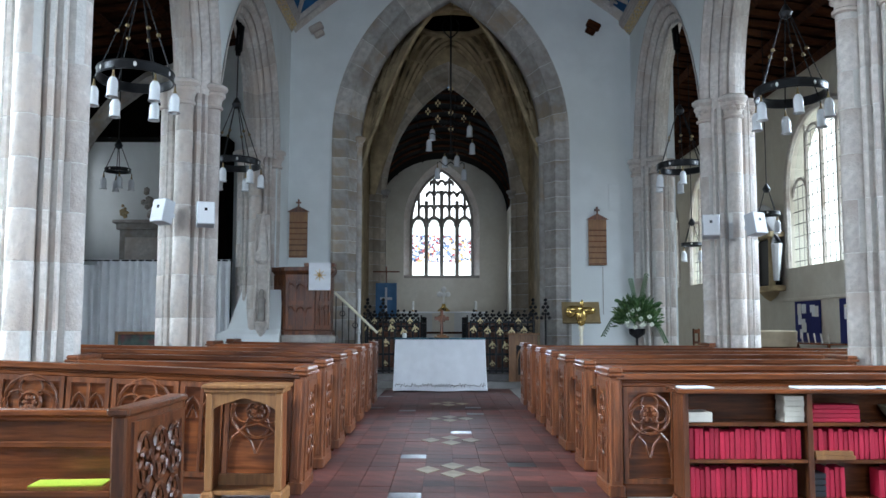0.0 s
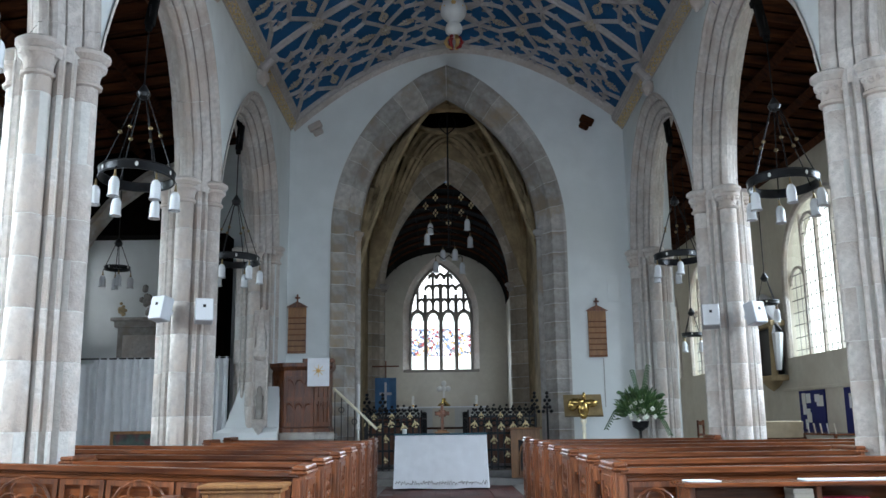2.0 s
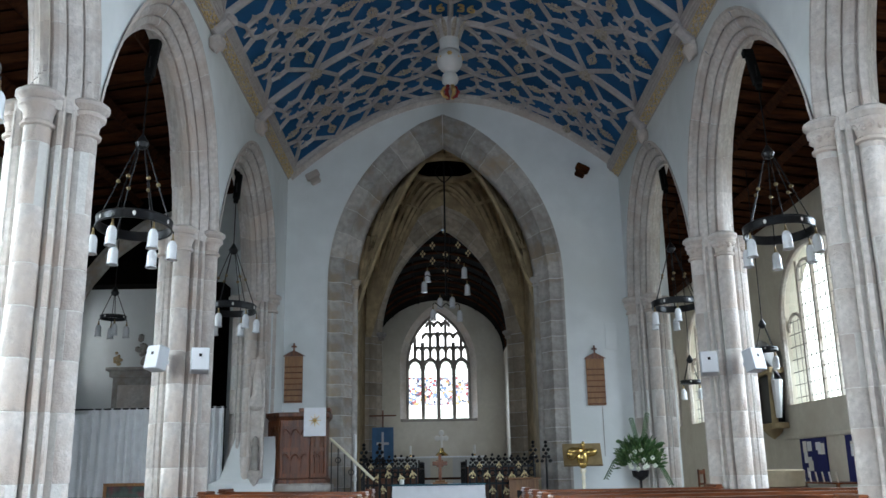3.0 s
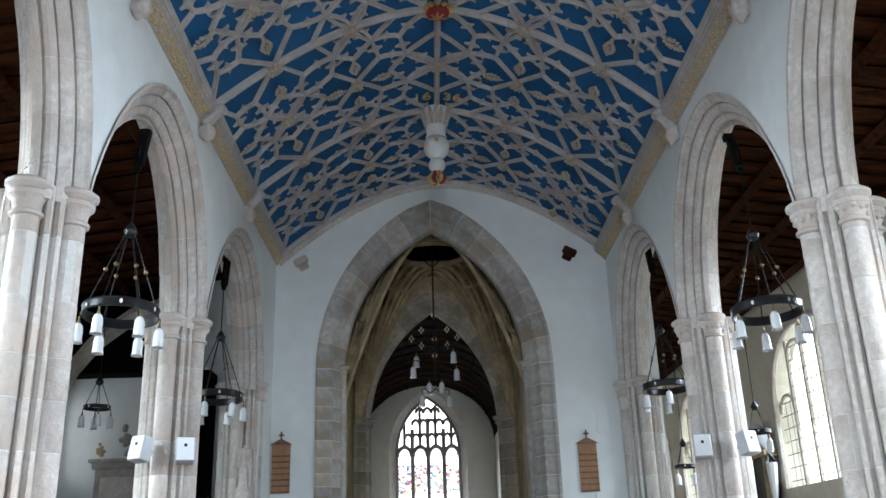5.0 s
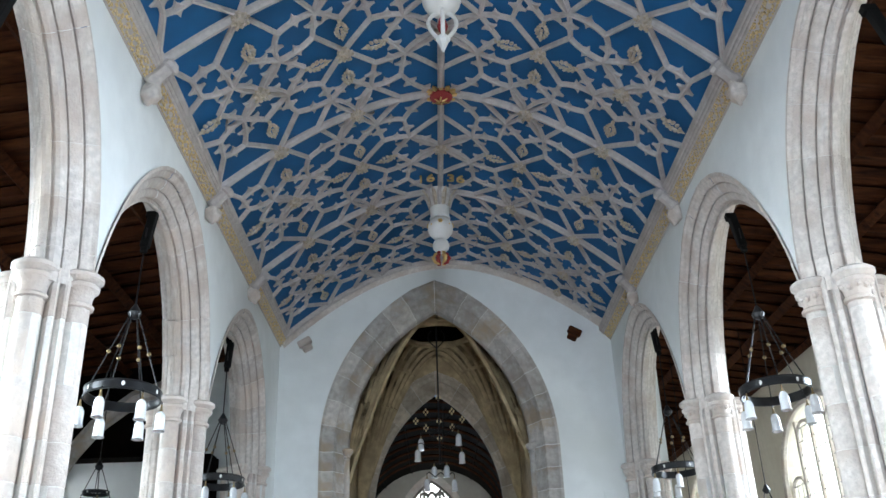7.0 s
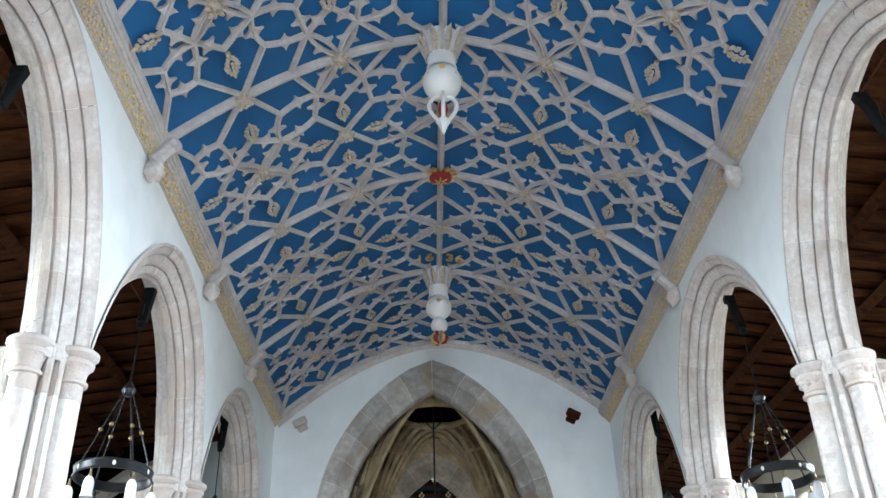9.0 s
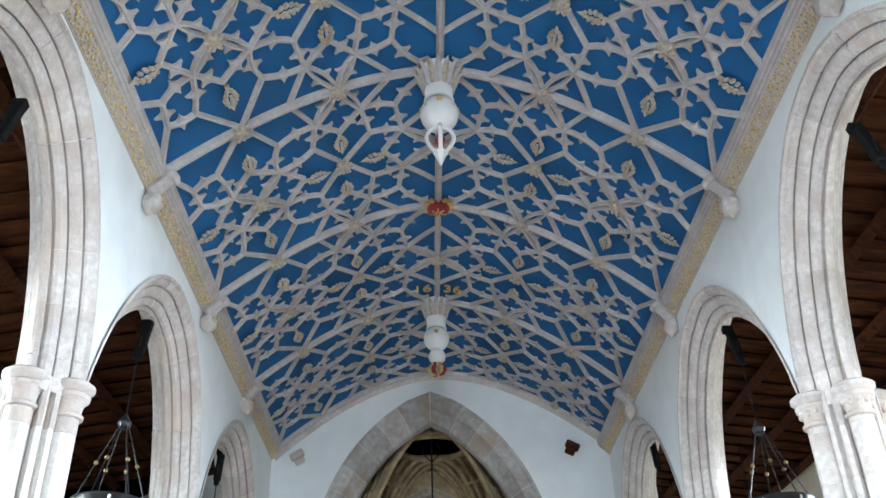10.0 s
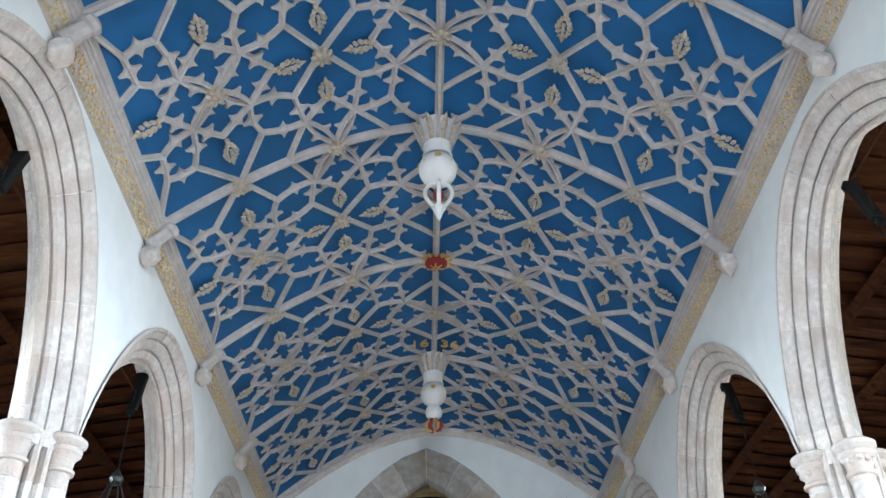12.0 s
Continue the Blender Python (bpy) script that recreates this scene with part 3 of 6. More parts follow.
def aisle_roof(name, x0, z0, x1, z1, y1, label):
    bm = bmesh.new()
    grid_faces(bm, [[(x0, YW, z0), (x0, y1, z0)], [(x1, YW, z1), (x1, y1, z1)]])
    grid_faces(bm, [[(x0, YW, z0 + 0.2), (x0, y1, z0 + 0.2)], [(x1, YW, z1 + 0.2), (x1, y1, z1 + 0.2)]])
    r = setting(name, bm, M_DARKWOOD, label, "ceiling")
    y = YW + 0.4
    while y < y1:
        vb = bmesh.new()
        tube(vb, [(x0, y, z0 - 0.06), (x1, y, z1 - 0.06)], 0.11, 4)
        part("rafter", vb, M_DARKWOOD, r, "dark roof timber")
        y += 0.62
    for f in (0.1, 0.37, 0.63, 0.9):
        x, z = x0 + (x1 - x0) * f, z0 + (z1 - z0) * f
        vb = bmesh.new()
        tube(vb, [(x, YW, z - 0.2), (x, y1, z - 0.2)], 0.13, 4)
        part("purlin", vb, M_DARKWOOD, r, "dark roof timber")
    return r


aisle_roof("ceiling_north_aisle", XL - WALL, 8.6, AX_L - 0.3, 7.9, 22.2, "dark timber roof of the north aisle")
aisle_roof("ceiling_south_aisle", XR + WALL, 8.9, AX_R + 0.3, 8.2, 41, "dark timber roof of the south aisle")

bm = bmesh.new()
tube(bm, [(-8.85, 20.7, 0.0), (-8.82, 20.7, 4.0), (-8.65, 20.7, 5.0), (-8.35, 20.7, 5.85), (-7.85, 20.7, 6.5), (-7.0, 20.7, 7.15), (-6.0, 20.7, 7.5)], 0.2, 8)
setting("arch_north_aisle", bm, M_GREY, "plain brown stone arch across the north aisle", "arch", True)

# ---------------------------------------------------------------- painted nave ceiling
RIB_Y = [-0.8, 2.65, 6.1, 9.60, 13.04, 16.62, 20.3]
XS = [XC - 4.25 + 8.5 * k / 600 for k in range(601)]
ARC = [0.0]
for a, b in zip(XS, XS[1:]):
    ARC.append(ARC[-1] + math.hypot(b - a, ceil_z(b) - ceil_z(a)))
HALF_ARC = ARC[300]


def on_ceiling(s, y, down=0.0):
    """s: 0 at the north plate's line, 1 at the ridge, 2 at the south."""
    x = float(np.interp(s * HALF_ARC, ARC, XS))
    d = -CEIL_DROP * CEIL_POW * abs(x - XC) ** (CEIL_POW - 1) * (1 if x > XC else -1)
    nrm = Vector((d, 0, -1)).normalized()
    # the ribs lie a little askew to the nave, the south side further east
    p = Vector((x, y + 0.045 * (x - XC) + 0.03 * abs(x - XC), ceil_z(x))) + nrm * down
    # and stands a little higher and wider
    grow = 0.028 * max(0.0, x - XC) / 3.9
    return Vector((p.x * (1 + grow), p.y * (1 + grow), p.z + grow * (p.z - 1.3)))


bm = bmesh.new()
grid_faces(bm, [[on_ceiling(2 * k / 40, y) for y in (YW, 8, YE + 0.2)] for k in range(41)])
ceiling = setting("ceiling_nave", bm, M_BLUE, "blue painted plaster wagon ceiling dated 1636", "ceiling", True)

# one quarter of a bay: (s from plate to ridge, v from the bay's middle to its rib)
NODE = {"PB": (.13, .23), "a": (.205, .35), "c": (.196, .59), "CB": (.13, 1), "J4": (.30, .245), "J5": (.276, .61), "B1": (.388, 1), "C": (.382, 0), "J3": (.465, .25),
        "Q": (.37, .44), "H": (.231, 0), "M": (.54, 0), "E": (.48, .58), "J6": (.585, .345), "J7": (.604, .64), "T7": (.536, 1), "N": (.678, .45), "D": (.676, 0), "B2": (.688, 1),
        "J8": (.752, .67), "Y": (.775, .32), "Z": (.86, .61), "T2": (.856, 1), "J9": (.878, .27), "O": (.812, 0), "K": (1, .6), "R": (1, 0), "P": (1, 1)}
# a tilde marks a pair of ribs that bow apart like a petal
EDGE = ("CB-B1 B1-B2 B2-P R-K K-P PB-a a-J4 a-c c-CB c-J5 J5-B1 J4-J5 J4-H J4-Q J3-Q C~J4 C~J3 J3-J6 J6-D J6-J7 J3-E E-B1 E-J7 J7-N J8-N J7~B2 J8~B2 J7-T7 "
        "J8-Y Y-D Y-J9 J8-Z Z-J9 Z-P J8-T2 J9~R J9-K J9-O J3-M").split()
BOW = {"a-J4": -.10, "c-J5": .08, "J3-J6": -.10, "J3-E": .10, "E-J7": .08, "J8-Z": .10, "Z-P": .10, "J4-J5": -.05, "Y-J9": .05}
STRONG = {"CB-B1", "B1-B2", "B2-P", "R-K", "K-P"}
PLAIN = {"J6-D", "Y-D", "J5-B1", "E-B1", "PB-a", "c-CB", "J9-K", "J7-T7", "J8-T2"}   # ribs without cusps


def rib_strip(bm, pts, w, depth):
    """pts: (s, y) along a rib. A raised moulding with a flat fillet and hollowed sides."""
    rings = []
    for k, (s, y) in enumerate(pts):
        (s0, y0), (s1, y1) = pts[max(k - 1, 0)], pts[min(k + 1, len(pts) - 1)]
        d = Vector(((s1 - s0) * HALF_ARC, y1 - y0)).normalized()
        n = Vector((-d.y, d.x))
        ring = []
        for f, h in ((-1, -0.02), (-0.92, 0.40), (-0.55, 0.62), (-0.38, 1.0), (0.38, 1.0), (0.55, 0.62), (0.92, 0.40), (1, -0.02)):
            ring.append(on_ceiling(s + n.x * f * w / HALF_ARC, y + n.y * f * w, h * depth))
        rings.append(ring)
    grid_faces(bm, rings)


def cusp(bm, s, y, d, size, depth):
    """A pointed foil of the tracery on one side of a rib."""
    n = Vector((-d.y, d.x))
    tri = [(d * -1.35 - n * 0.3), (d * -0.66 + n * 0.06), (d * -0.30 + n * 0.40), (d * -0.10 + n * 0.88), (n * 1.12), (d * 0.10 + n * 0.88), (d * 0.30 + n * 0.40), (d * 0.66 + n * 0.06), (d * 1.35 - n * 0.3)]
    top = [bm.verts.new(on_ceiling(s + q.x * size / HALF_ARC, y + q.y * size, depth)) for q in tri]
    low = [bm.verts.new(on_ceiling(s + q.x * size / HALF_ARC, y + q.y * size, -0.01)) for q in tri]
    bm.faces.new(top)
    for k in range(len(tri) - 1):
        bm.faces.new((top[k], top[k + 1], low[k + 1], low[k]))


bm = bmesh.new()
for y0, y1 in zip(RIB_Y, RIB_Y[1:]):
    mid, half = (y0 + y1) / 2, (y1 - y0) / 2
    for e in EDGE:
        twin = "~" in e
        a, b = (NODE[k] for k in e.replace("~", "-").split("-"))
        A, B = Vector((a[0] * HALF_ARC, a[1] * 1.725)), Vector((b[0] * HALF_ARC, b[1] * 1.725))
        d = B - A
        n = Vector((-d.y, d.x))
        strong = e in STRONG
        for bow in (0.085, -0.085) if twin else (BOW.get(e, 0.0),):
            pts = []
            for k in range(9):
                f = k / 8
                p = A + d * f + n * bow * 4 * f * (1 - f)
                pts.append((p.x / HALF_ARC, p.y / 1.725))
            for ms in (1, -1):
                for mv in (1, -1):
                    if (a[1] == b[1] == 0 and mv < 0) or (a[0] == b[0] == 1 and ms < 0):
                        continue
                    if a[1] == b[1] == 1 and mv < 0 and y0 != RIB_Y[0]:
                        continue
                    q = [(1 - ms * (1 - s), mid + mv * v * half) for s, v in pts]
                    rib_strip(bm, q, 0.060 if strong else 0.033 if twin else 0.040, 0.11 if strong else 0.075)
                    if strong or e in PLAIN:
                        continue
                    if twin:
                        dd = Vector(((q[5][0] - q[3][0]) * HALF_ARC, q[5][1] - q[3][1])).normalized()
                        away = Vector(((2 * q[4][0] - q[0][0] - q[8][0]) * HALF_ARC, 2 * q[4][1] - q[0][1] - q[8][1]))
                        g = dd if Vector((-dd.y, dd.x)).dot(away) > 0 else -dd
                        off = Vector((-g.y, g.x)) * 0.03
                        cusp(bm, q[4][0] + off.x / HALF_ARC, q[4][1] + off.y, g, 0.085, 0.045)
                        continue
                    L = d.length
                    for f in (0.3, 0.7) if L > 0.7 else (0.5,):
                        j = f * 8
                        i = int(j)
                        s = q[i][0] + (q[i + 1][0] - q[i][0]) * (j - i)
                        y = q[i][1] + (q[i + 1][1] - q[i][1]) * (j - i)
                        dd = Vector(((q[i + 1][0] - q[i][0]) * HALF_ARC, q[i + 1][1] - q[i][1])).normalized()
                        for side in (1, -1):
                            g = dd * side
                            off = Vector((-g.y, g.x)) * 0.038
                            cusp(bm, s + off.x / HALF_ARC, y + off.y, g, 0.097 if L > 0.35 else 0.08, 0.045)
part("tracery", bm, M_RIB, ceiling, "cream plaster rib tracery with cusps")


def boss_mesh(kind):
    rb = random.Random(kind)
    bm = bmesh.new()
    if kind == "leaf":
        # curled lobes round a raised midrib, a pointed tip and two buds at the stalk
        for f, out, size in ((-0.11, 0.060, 0.052), (-0.03, 0.078, 0.056), (0.055, 0.066, 0.050), (0.125, 0.038, 0.040)):
            for sx in (-1, 1):
                m = Matrix.Translation((sx * out, f, -0.05 - 0.015 * rb.random())) @ Matrix.Rotation(-sx * radians(40), 4, "Z")
                bmesh.ops.create_icosphere(bm, subdivisions=1, radius=size, matrix=m @ Matrix.Diagonal((0.72, 1.05, 0.75, 1)))
        bmesh.ops.create_cone(bm, cap_ends=True, segments=6, radius1=0.05, radius2=0.004, depth=0.12, matrix=Matrix.Translation((0, 0.20, -0.06)) @ Matrix.Rotation(radians(-90), 4, "X") @ Matrix.Diagonal((1, 0.6, 1, 1)))
        for f in (-0.08, 0.0, 0.08):
            bmesh.ops.create_icosphere(bm, subdivisions=1, radius=0.042, matrix=Matrix.Translation((0, f, -0.085)) @ Matrix.Diagonal((0.7, 1.2, 0.7, 1)))
        for sx in (-1, 1):
            bmesh.ops.create_icosphere(bm, subdivisions=1, radius=0.036, matrix=Matrix.Translation((sx * 0.035, -0.18, -0.06)))
        tube(bm, [(0, -0.27, -0.02), (0, -0.15, -0.04)], 0.034, 6)
    else:
        R = 0.13 if kind == "flower" else 0.20
        lathe(bm, [(R * 0.8, 0.02), (R * 0.9, -0.05), (R * 0.55, -0.11), (R * 0.2, -0.13)], 12)
        for k in range(8):
            a = 2 * math.pi * k / 8
            bmesh.ops.create_icosphere(bm, subdivisions=1, radius=R * 0.34, matrix=Matrix.Rotation(a, 4, "Z") @ Matrix.Translation((R * 0.82, 0, -0.07 - 0.02 * (k % 2))) @ Matrix.Diagonal((1.25, 0.75, 0.8, 1)))
        for k in range(5):
            a = 2 * math.pi * k / 5
            bmesh.ops.create_icosphere(bm, subdivisions=1, radius=R * 0.22, matrix=Matrix.Translation((R * 0.4 * math.cos(a), R * 0.4 * math.sin(a), -0.13)))
    if kind == "leaf":
        bmesh.ops.scale(bm, vec=(0.98, 0.86, 1.0), verts=bm.verts)
    return finish("boss", bm, M_GILT)


BOSS = {k: boss_mesh(k) for k in ("leaf", "flower")}


def put_boss(kind, s, y, turn=0.0):
    p = on_ceiling(s, y, 0.05)
    nrm = (on_ceiling(s, y, 1.0) - on_ceiling(s, y, 0.0)).normalized()
    m = Matrix.Translation(p) @ (-nrm).to_track_quat("Z", "Y").to_matrix().to_4x4() @ pose(0, 0, 0, 0, 0, turn)
    piece("boss", BOSS[kind], ceiling, m)


for y0, y1 in zip(RIB_Y[1:], RIB_Y[2:]):
    mid, half = (y0 + y1) / 2, (y1 - y0) / 2
    for ms in (1, -1):
        S = lambda s: 1 - ms * (1 - s)
        for s in (.38, .683):
            put_boss("flower", S(s), y0)
        put_boss("flower", S(.375), mid, 20)
        put_boss("flower", S(.672), mid, 10)
        put_boss("leaf", S(.185), mid, 180)
        put_boss("leaf", S(.582), mid, 0)
        put_boss("leaf", S(.775), mid, 180)
        for mv in (1, -1):
            put_boss("leaf", S(.376), mid + mv * .60 * half, 90 * ms * mv)
            put_boss("leaf", S(.673), mid + mv * .33 * half, -90 * ms * mv)
    put_boss("flower", 1.0, mid)

# wall plates with a gilded carved cornice, and corbels
def head_mesh():
    """A small weathered carved block under a rib's springer."""
    hb = bmesh.new()
    r4 = random.Random(21)
    bmesh.ops.create_icosphere(hb, subdivisions=3, radius=0.15, matrix=Matrix.Diagonal((0.85, 0.85, 1.2, 1)))
    for v in hb.verts:
        q = v.co
        dent = 0.016 * math.sin(q.x * 41 + 1) * math.sin(q.z * 34) + 0.013 * math.sin(q.y * 47 + 2) + r4.uniform(-0.006, 0.006)
        v.co = q * (1 + dent / 0.15)
        if v.co.z < -0.10:
            v.co.x *= 0.8
            v.co.y *= 0.75
    return finish("corbel", hb, M_STONE, True, 60)


HEAD = head_mesh()


def cornice(side, face, sgn, rise_west, rise_east, shift):
    """rise: how far the plate stands above its mean line at its west and east ends; shift: of the corbels eastwards."""
    lift = lambda y: rise_west + (rise_east - rise_west) * (y - 7.0) / 14.0
    bm = bmesh.new()
    prof = [(-0.05, 8.25), (0.008, 8.25), (0.02, 8.262), (0.155, 8.405), (0.163, 8.39), (0.178, 8.40), (0.184, 8.43), (0.196, 8.425), (0.212, 8.44), (0.218, 8.475), (0.23, 8.47), (0.25, 8.495), (0.26, 8.60), (-0.05, 8.60)]
    grid_faces(bm, [[(face + sgn * q, y, z + lift(y)) for q, z in prof] for y in (YW, YE)], close_v=True)
    plate = setting("cornice_" + side, bm, M_RIB, "cream moulded wall plate with gilded carving", "cornice")
    gb = bmesh.new()
    rr = random.Random(4)
    for k in range(int((YE - 3.0) / 0.052)):
        y = 3.0 + 0.052 * k
        # a running scroll with leaves curling off it, between two bead rows
        wave = math.sin(y * 2 * math.pi / 0.40)
        rows = [(0.5 + 0.24 * wave, 0.027), (0.5 - 0.30 * wave + rr.uniform(-.06, .06), 0.024), (0.07, 0.017), (0.93, 0.017)]
        if k % 2:
            rows.append((0.5 + 0.42 * math.cos(y * 2 * math.pi / 0.40), 0.022))
        for f, r in rows:
            q = 0.02 + 0.135 * f
            bmesh.ops.create_icosphere(gb, subdivisions=1, radius=r * rr.uniform(0.85, 1.15), matrix=Matrix.Translation((face + sgn * (q + 0.006), y + rr.uniform(-.012, .012), 8.262 + 0.143 * f - 0.006 + lift(y))) @ Matrix.Rotation(rr.uniform(0, 3), 4, "X") @ Matrix.Diagonal((0.8, 1.35, 0.8, 1)))
    tagged(part("carving", gb, M_CARVE, plate, "band of gilded carved foliage"), kind="stuff")
    for yr in RIB_Y[2:-1]:
        y = yr + shift * (0.5 + 0.5 * (yr - 2.6) / 7.0)
        o = piece("corbel", HEAD, plate, pose(face + sgn * 0.11, y, 8.05 + lift(y), 0, -sgn * 12, 23 * yr))
        o["label"] = "weathered carved stone corbel"
        cb = bmesh.new()
        c = Matrix.Translation((face + sgn * 0.20, y, 8.34 + lift(y))) @ Matrix.Rotation(sgn * radians(42), 4, "Y")
        lathe(cb, [(0.085, -0.20), (0.115, -0.17), (0.12, -0.10), (0.095, -0.06), (0.095, 0.12), (0.125, 0.15), (0.125, 0.21), (0.08, 0.25)], 8, c)
        part("corbel_cap", cb, M_RIB, plate, "moulded rib springer", True)


cornice("north", XL, 1, -0.02, 0.0, 0.0)
cornice("south", XR, -1, 0.17, -0.08, 0.5)
# wall rib where the ceiling meets the tower wall
bm = bmesh.new()
pts = [on_ceiling(0.1 + 1.8 * k / 40, YE - 0.02) for k in range(41)]
grid_faces(bm, [[(p.x, YE - 0.16, p.z + 0.02), (p.x, YE - 0.16, p.z - 0.07), (p.x * 0.99 + 0.004, YE - 0.10, p.z - 0.13), (p.x * 0.985 + 0.006, YE + 0.01, p.z - 0.17)] for p in pts])
rib = setting("trim_tower_wall", bm, M_STONE, "moulded stone wall rib under the ceiling", "trim", True)

for x, z, m_, label in ((-2.97, 8.27, M_STONE, "small worn stone bracket at the foot of the wall rib"), (3.50, 8.34, M_DARKWOOD, "short sawn timber end in the wall")):
    bb = boxes((-0.17, 0.17, -0.18, 0.02, -0.02, 0.14), (-0.12, 0.12, -0.12, 0.02, -0.16, -0.02), bevel=0.03)
    o = tagged(new("wall_bracket", finish("wall_bracket", bb, m_)), label, "bracket")
    o.matrix_basis = pose(x, YE, z, 0, 28 if x > 0 else -28, 0)

# ---------------------------------------------------------------- ceiling pendants, red boss and date
def pendant(y, second):
    p = thing("ceiling_pendant", "white and gilt turned pendant hanging from the painted ceiling", "pendant", pose(XC - 0.03, y, CEIL_TOP - 0.05), "pendants on the ceiling ridge")
    for k in range(16):
        a = 2 * math.pi * k / 16
        bm = bmesh.new()
        # a curled leaf with a raised midrib
        rings = []
        for f, w, o in ((0.0, 0.035, 0.20), (0.35, 0.055, 0.235), (0.7, 0.05, 0.285), (0.9, 0.03, 0.335), (1.0, 0.006, 0.36)):
            z = -0.40 + 0.36 * f
            rings.append([(o, -w, z), (o + 0.018, -w * 0.4, z), (o + 0.035, 0, z), (o + 0.018, w * 0.4, z), (o, w, z), (o - 0.015, 0, z)])
        grid_faces(bm, rings, close_v=True, cap=True)
        bmesh.ops.transform(bm, verts=bm.verts, matrix=Matrix.Rotation(a, 4, "Z"))
        part("leaf", bm, M_GILT if k % 2 else M_RIB, p, "gilded leaf of the crown")
    R, zc = (0.27, -0.83) if not second else (0.262, -0.87)
    bm = bmesh.new()
    lathe(bm, [(0.26, 0.0), (0.23, -0.20), (0.205, -0.36), (0.20, -0.45), (0.195, zc + R - 0.06), (0.215, zc + R - 0.05), (0.215, zc + R - 0.02), (0.17, zc + R)], 28)
    part("neck", bm, M_WHITE, p, smooth=True)
    bm = bmesh.new()
    lathe(bm, [(max(0.02, R * math.sin(math.pi * k / 18)), zc + R * math.cos(math.pi * k / 18)) for k in range(19)], 32)
    part("globe", bm, M_WHITE, p, "white painted globe", True)
    for k in range(8):
        a = 2 * math.pi * k / 8
        bm = bmesh.new()
        for j in range(6):
            b = 2 * math.pi * j / 6
            bmesh.ops.create_icosphere(bm, subdivisions=1, radius=0.020, matrix=Matrix.Translation((0.028 * math.cos(b), 0, 0.028 * math.sin(b))))
        bmesh.ops.create_icosphere(bm, subdivisions=1, radius=0.016)
        tip = Matrix.Rotation(-radians(14 if k % 2 == 0 else 4), 4, "X")
        bmesh.ops.transform(bm, verts=bm.verts, matrix=Matrix.Translation((0, 0, zc)) @ Matrix.Rotation(a, 4, "Z") @ tip @ Matrix.Translation((0, -R, 0)) @ Matrix.Scale(1.15 if k % 2 == 0 else 0.45, 4))
        part("rosette", bm, M_GOLD, p, "small gilt rosette")
    low = zc - R
    if not second:
        for k in range(4):
            bm = bmesh.new()
            a = k * math.pi / 2
            pts = []
            for j in range(13):
                f = j / 12
                r = 0.03 + 0.18 * math.sin(math.pi * min(1, f * 1.02)) ** 0.62 * (1.08 - 0.45 * f)
                pts.append((r * math.cos(a), r * math.sin(a), low + 0.04 - 0.46 * f))
            tube(bm, pts, 0.030, 8)
            part("loop", bm, M_WHITE, p, "white open loop", True)
        bm = bmesh.new()
        lathe(bm, [(0.05, low - 0.36), (0.095, low - 0.40), (0.095, low - 0.44), (0.07, low - 0.47), (0.01, low - 0.62)], 6)
        part("finial", bm, M_WHITE, p, "pointed white finial")
        bm = bmesh.new()
        lathe(bm, [(0.012, low + 0.02), (0.05, low - 0.10), (0.075, low - 0.20), (0.05, low - 0.28), (0.012, low - 0.36)], 8)
        part("core", bm, M_RED, p, "red painted core", True)
    else:
        bm = bmesh.new()
        lathe(bm, [(0.13, low + 0.05), (0.10, low), (0.15, low - 0.05), (0.175, low - 0.13), (0.16, low - 0.21), (0.10, low - 0.27), (0.05, low - 0.30)], 24)
        part("lower_ball", bm, M_WHITE, p, "smaller white ball", True)
        for k in range(6):
            a = 2 * math.pi * k / 6
            bm = bmesh.new()
            tube(bm, [(r * math.cos(a), r * math.sin(a), low + z) for r, z in ((0.03, -0.28), (0.12, -0.33), (0.165, -0.42), (0.12, -0.51), (0.04, -0.55))], [0.02, 0.035, 0.04, 0.035, 0.015], 6)
            part("finial_lobe", bm, M_GOLD if k % 2 else M_RED, p, "gilt and red finial lobe", True)
    return p


pendant(RIB_Y[3], False)
pendant(RIB_Y[5] + 0.03, True)

red = thing("ridge_boss", "red and gold carved boss on the ceiling ridge", "boss", pose(XC, RIB_Y[4], CEIL_TOP - 0.08))
bm = bmesh.new()
for k in range(12):
    a = 2 * math.pi * k / 12
    bmesh.ops.create_icosphere(bm, subdivisions=1, radius=0.07, matrix=Matrix.Rotation(a, 4, "Z") @ Matrix.Translation((0.21, 0, 0.0)) @ Matrix.Diagonal((1.3, 0.7, 0.7, 1)))
part("leaf_ring", bm, M_GOLD, red, "ring of gilt leaves")
bm = bmesh.new()
lathe(bm, [(0.19, 0.02), (0.20, -0.06), (0.14, -0.12), (0.03, -0.14)], 20)
part("centre", bm, M_RED, red, "red painted centre", True)
for k in range(6):
    bm = bmesh.new()
    a = 2 * math.pi * k / 6
    tube(bm, [((0.03 + 0.15 * f) * math.cos(a + 0.5 * math.sin(3 * f)), (0.03 + 0.15 * f) * math.sin(a + 0.5 * math.sin(3 * f)), -0.15 + 0.10 * f * f) for f in (0, .25, .5, .75, 1)], 0.018, 5)
    part("scroll", bm, M_GOLD, red, "gilt scroll")

for word, s in (("16", 0.935), ("36", 1.065)):
    cv = bpy.data.curves.new("date", "FONT")
    cv.body, cv.size, cv.extrude, cv.align_x = word, 0.40, 0.015, "CENTER"
    tmp = new("date", cv)
    me = bpy.data.meshes.new_from_object(tmp.evaluated_get(bpy.context.evaluated_depsgraph_get()))
    bpy.data.objects.remove(tmp)
    me.materials.clear()
    me.materials.append(M_GOLD)
    o = new("date", me)
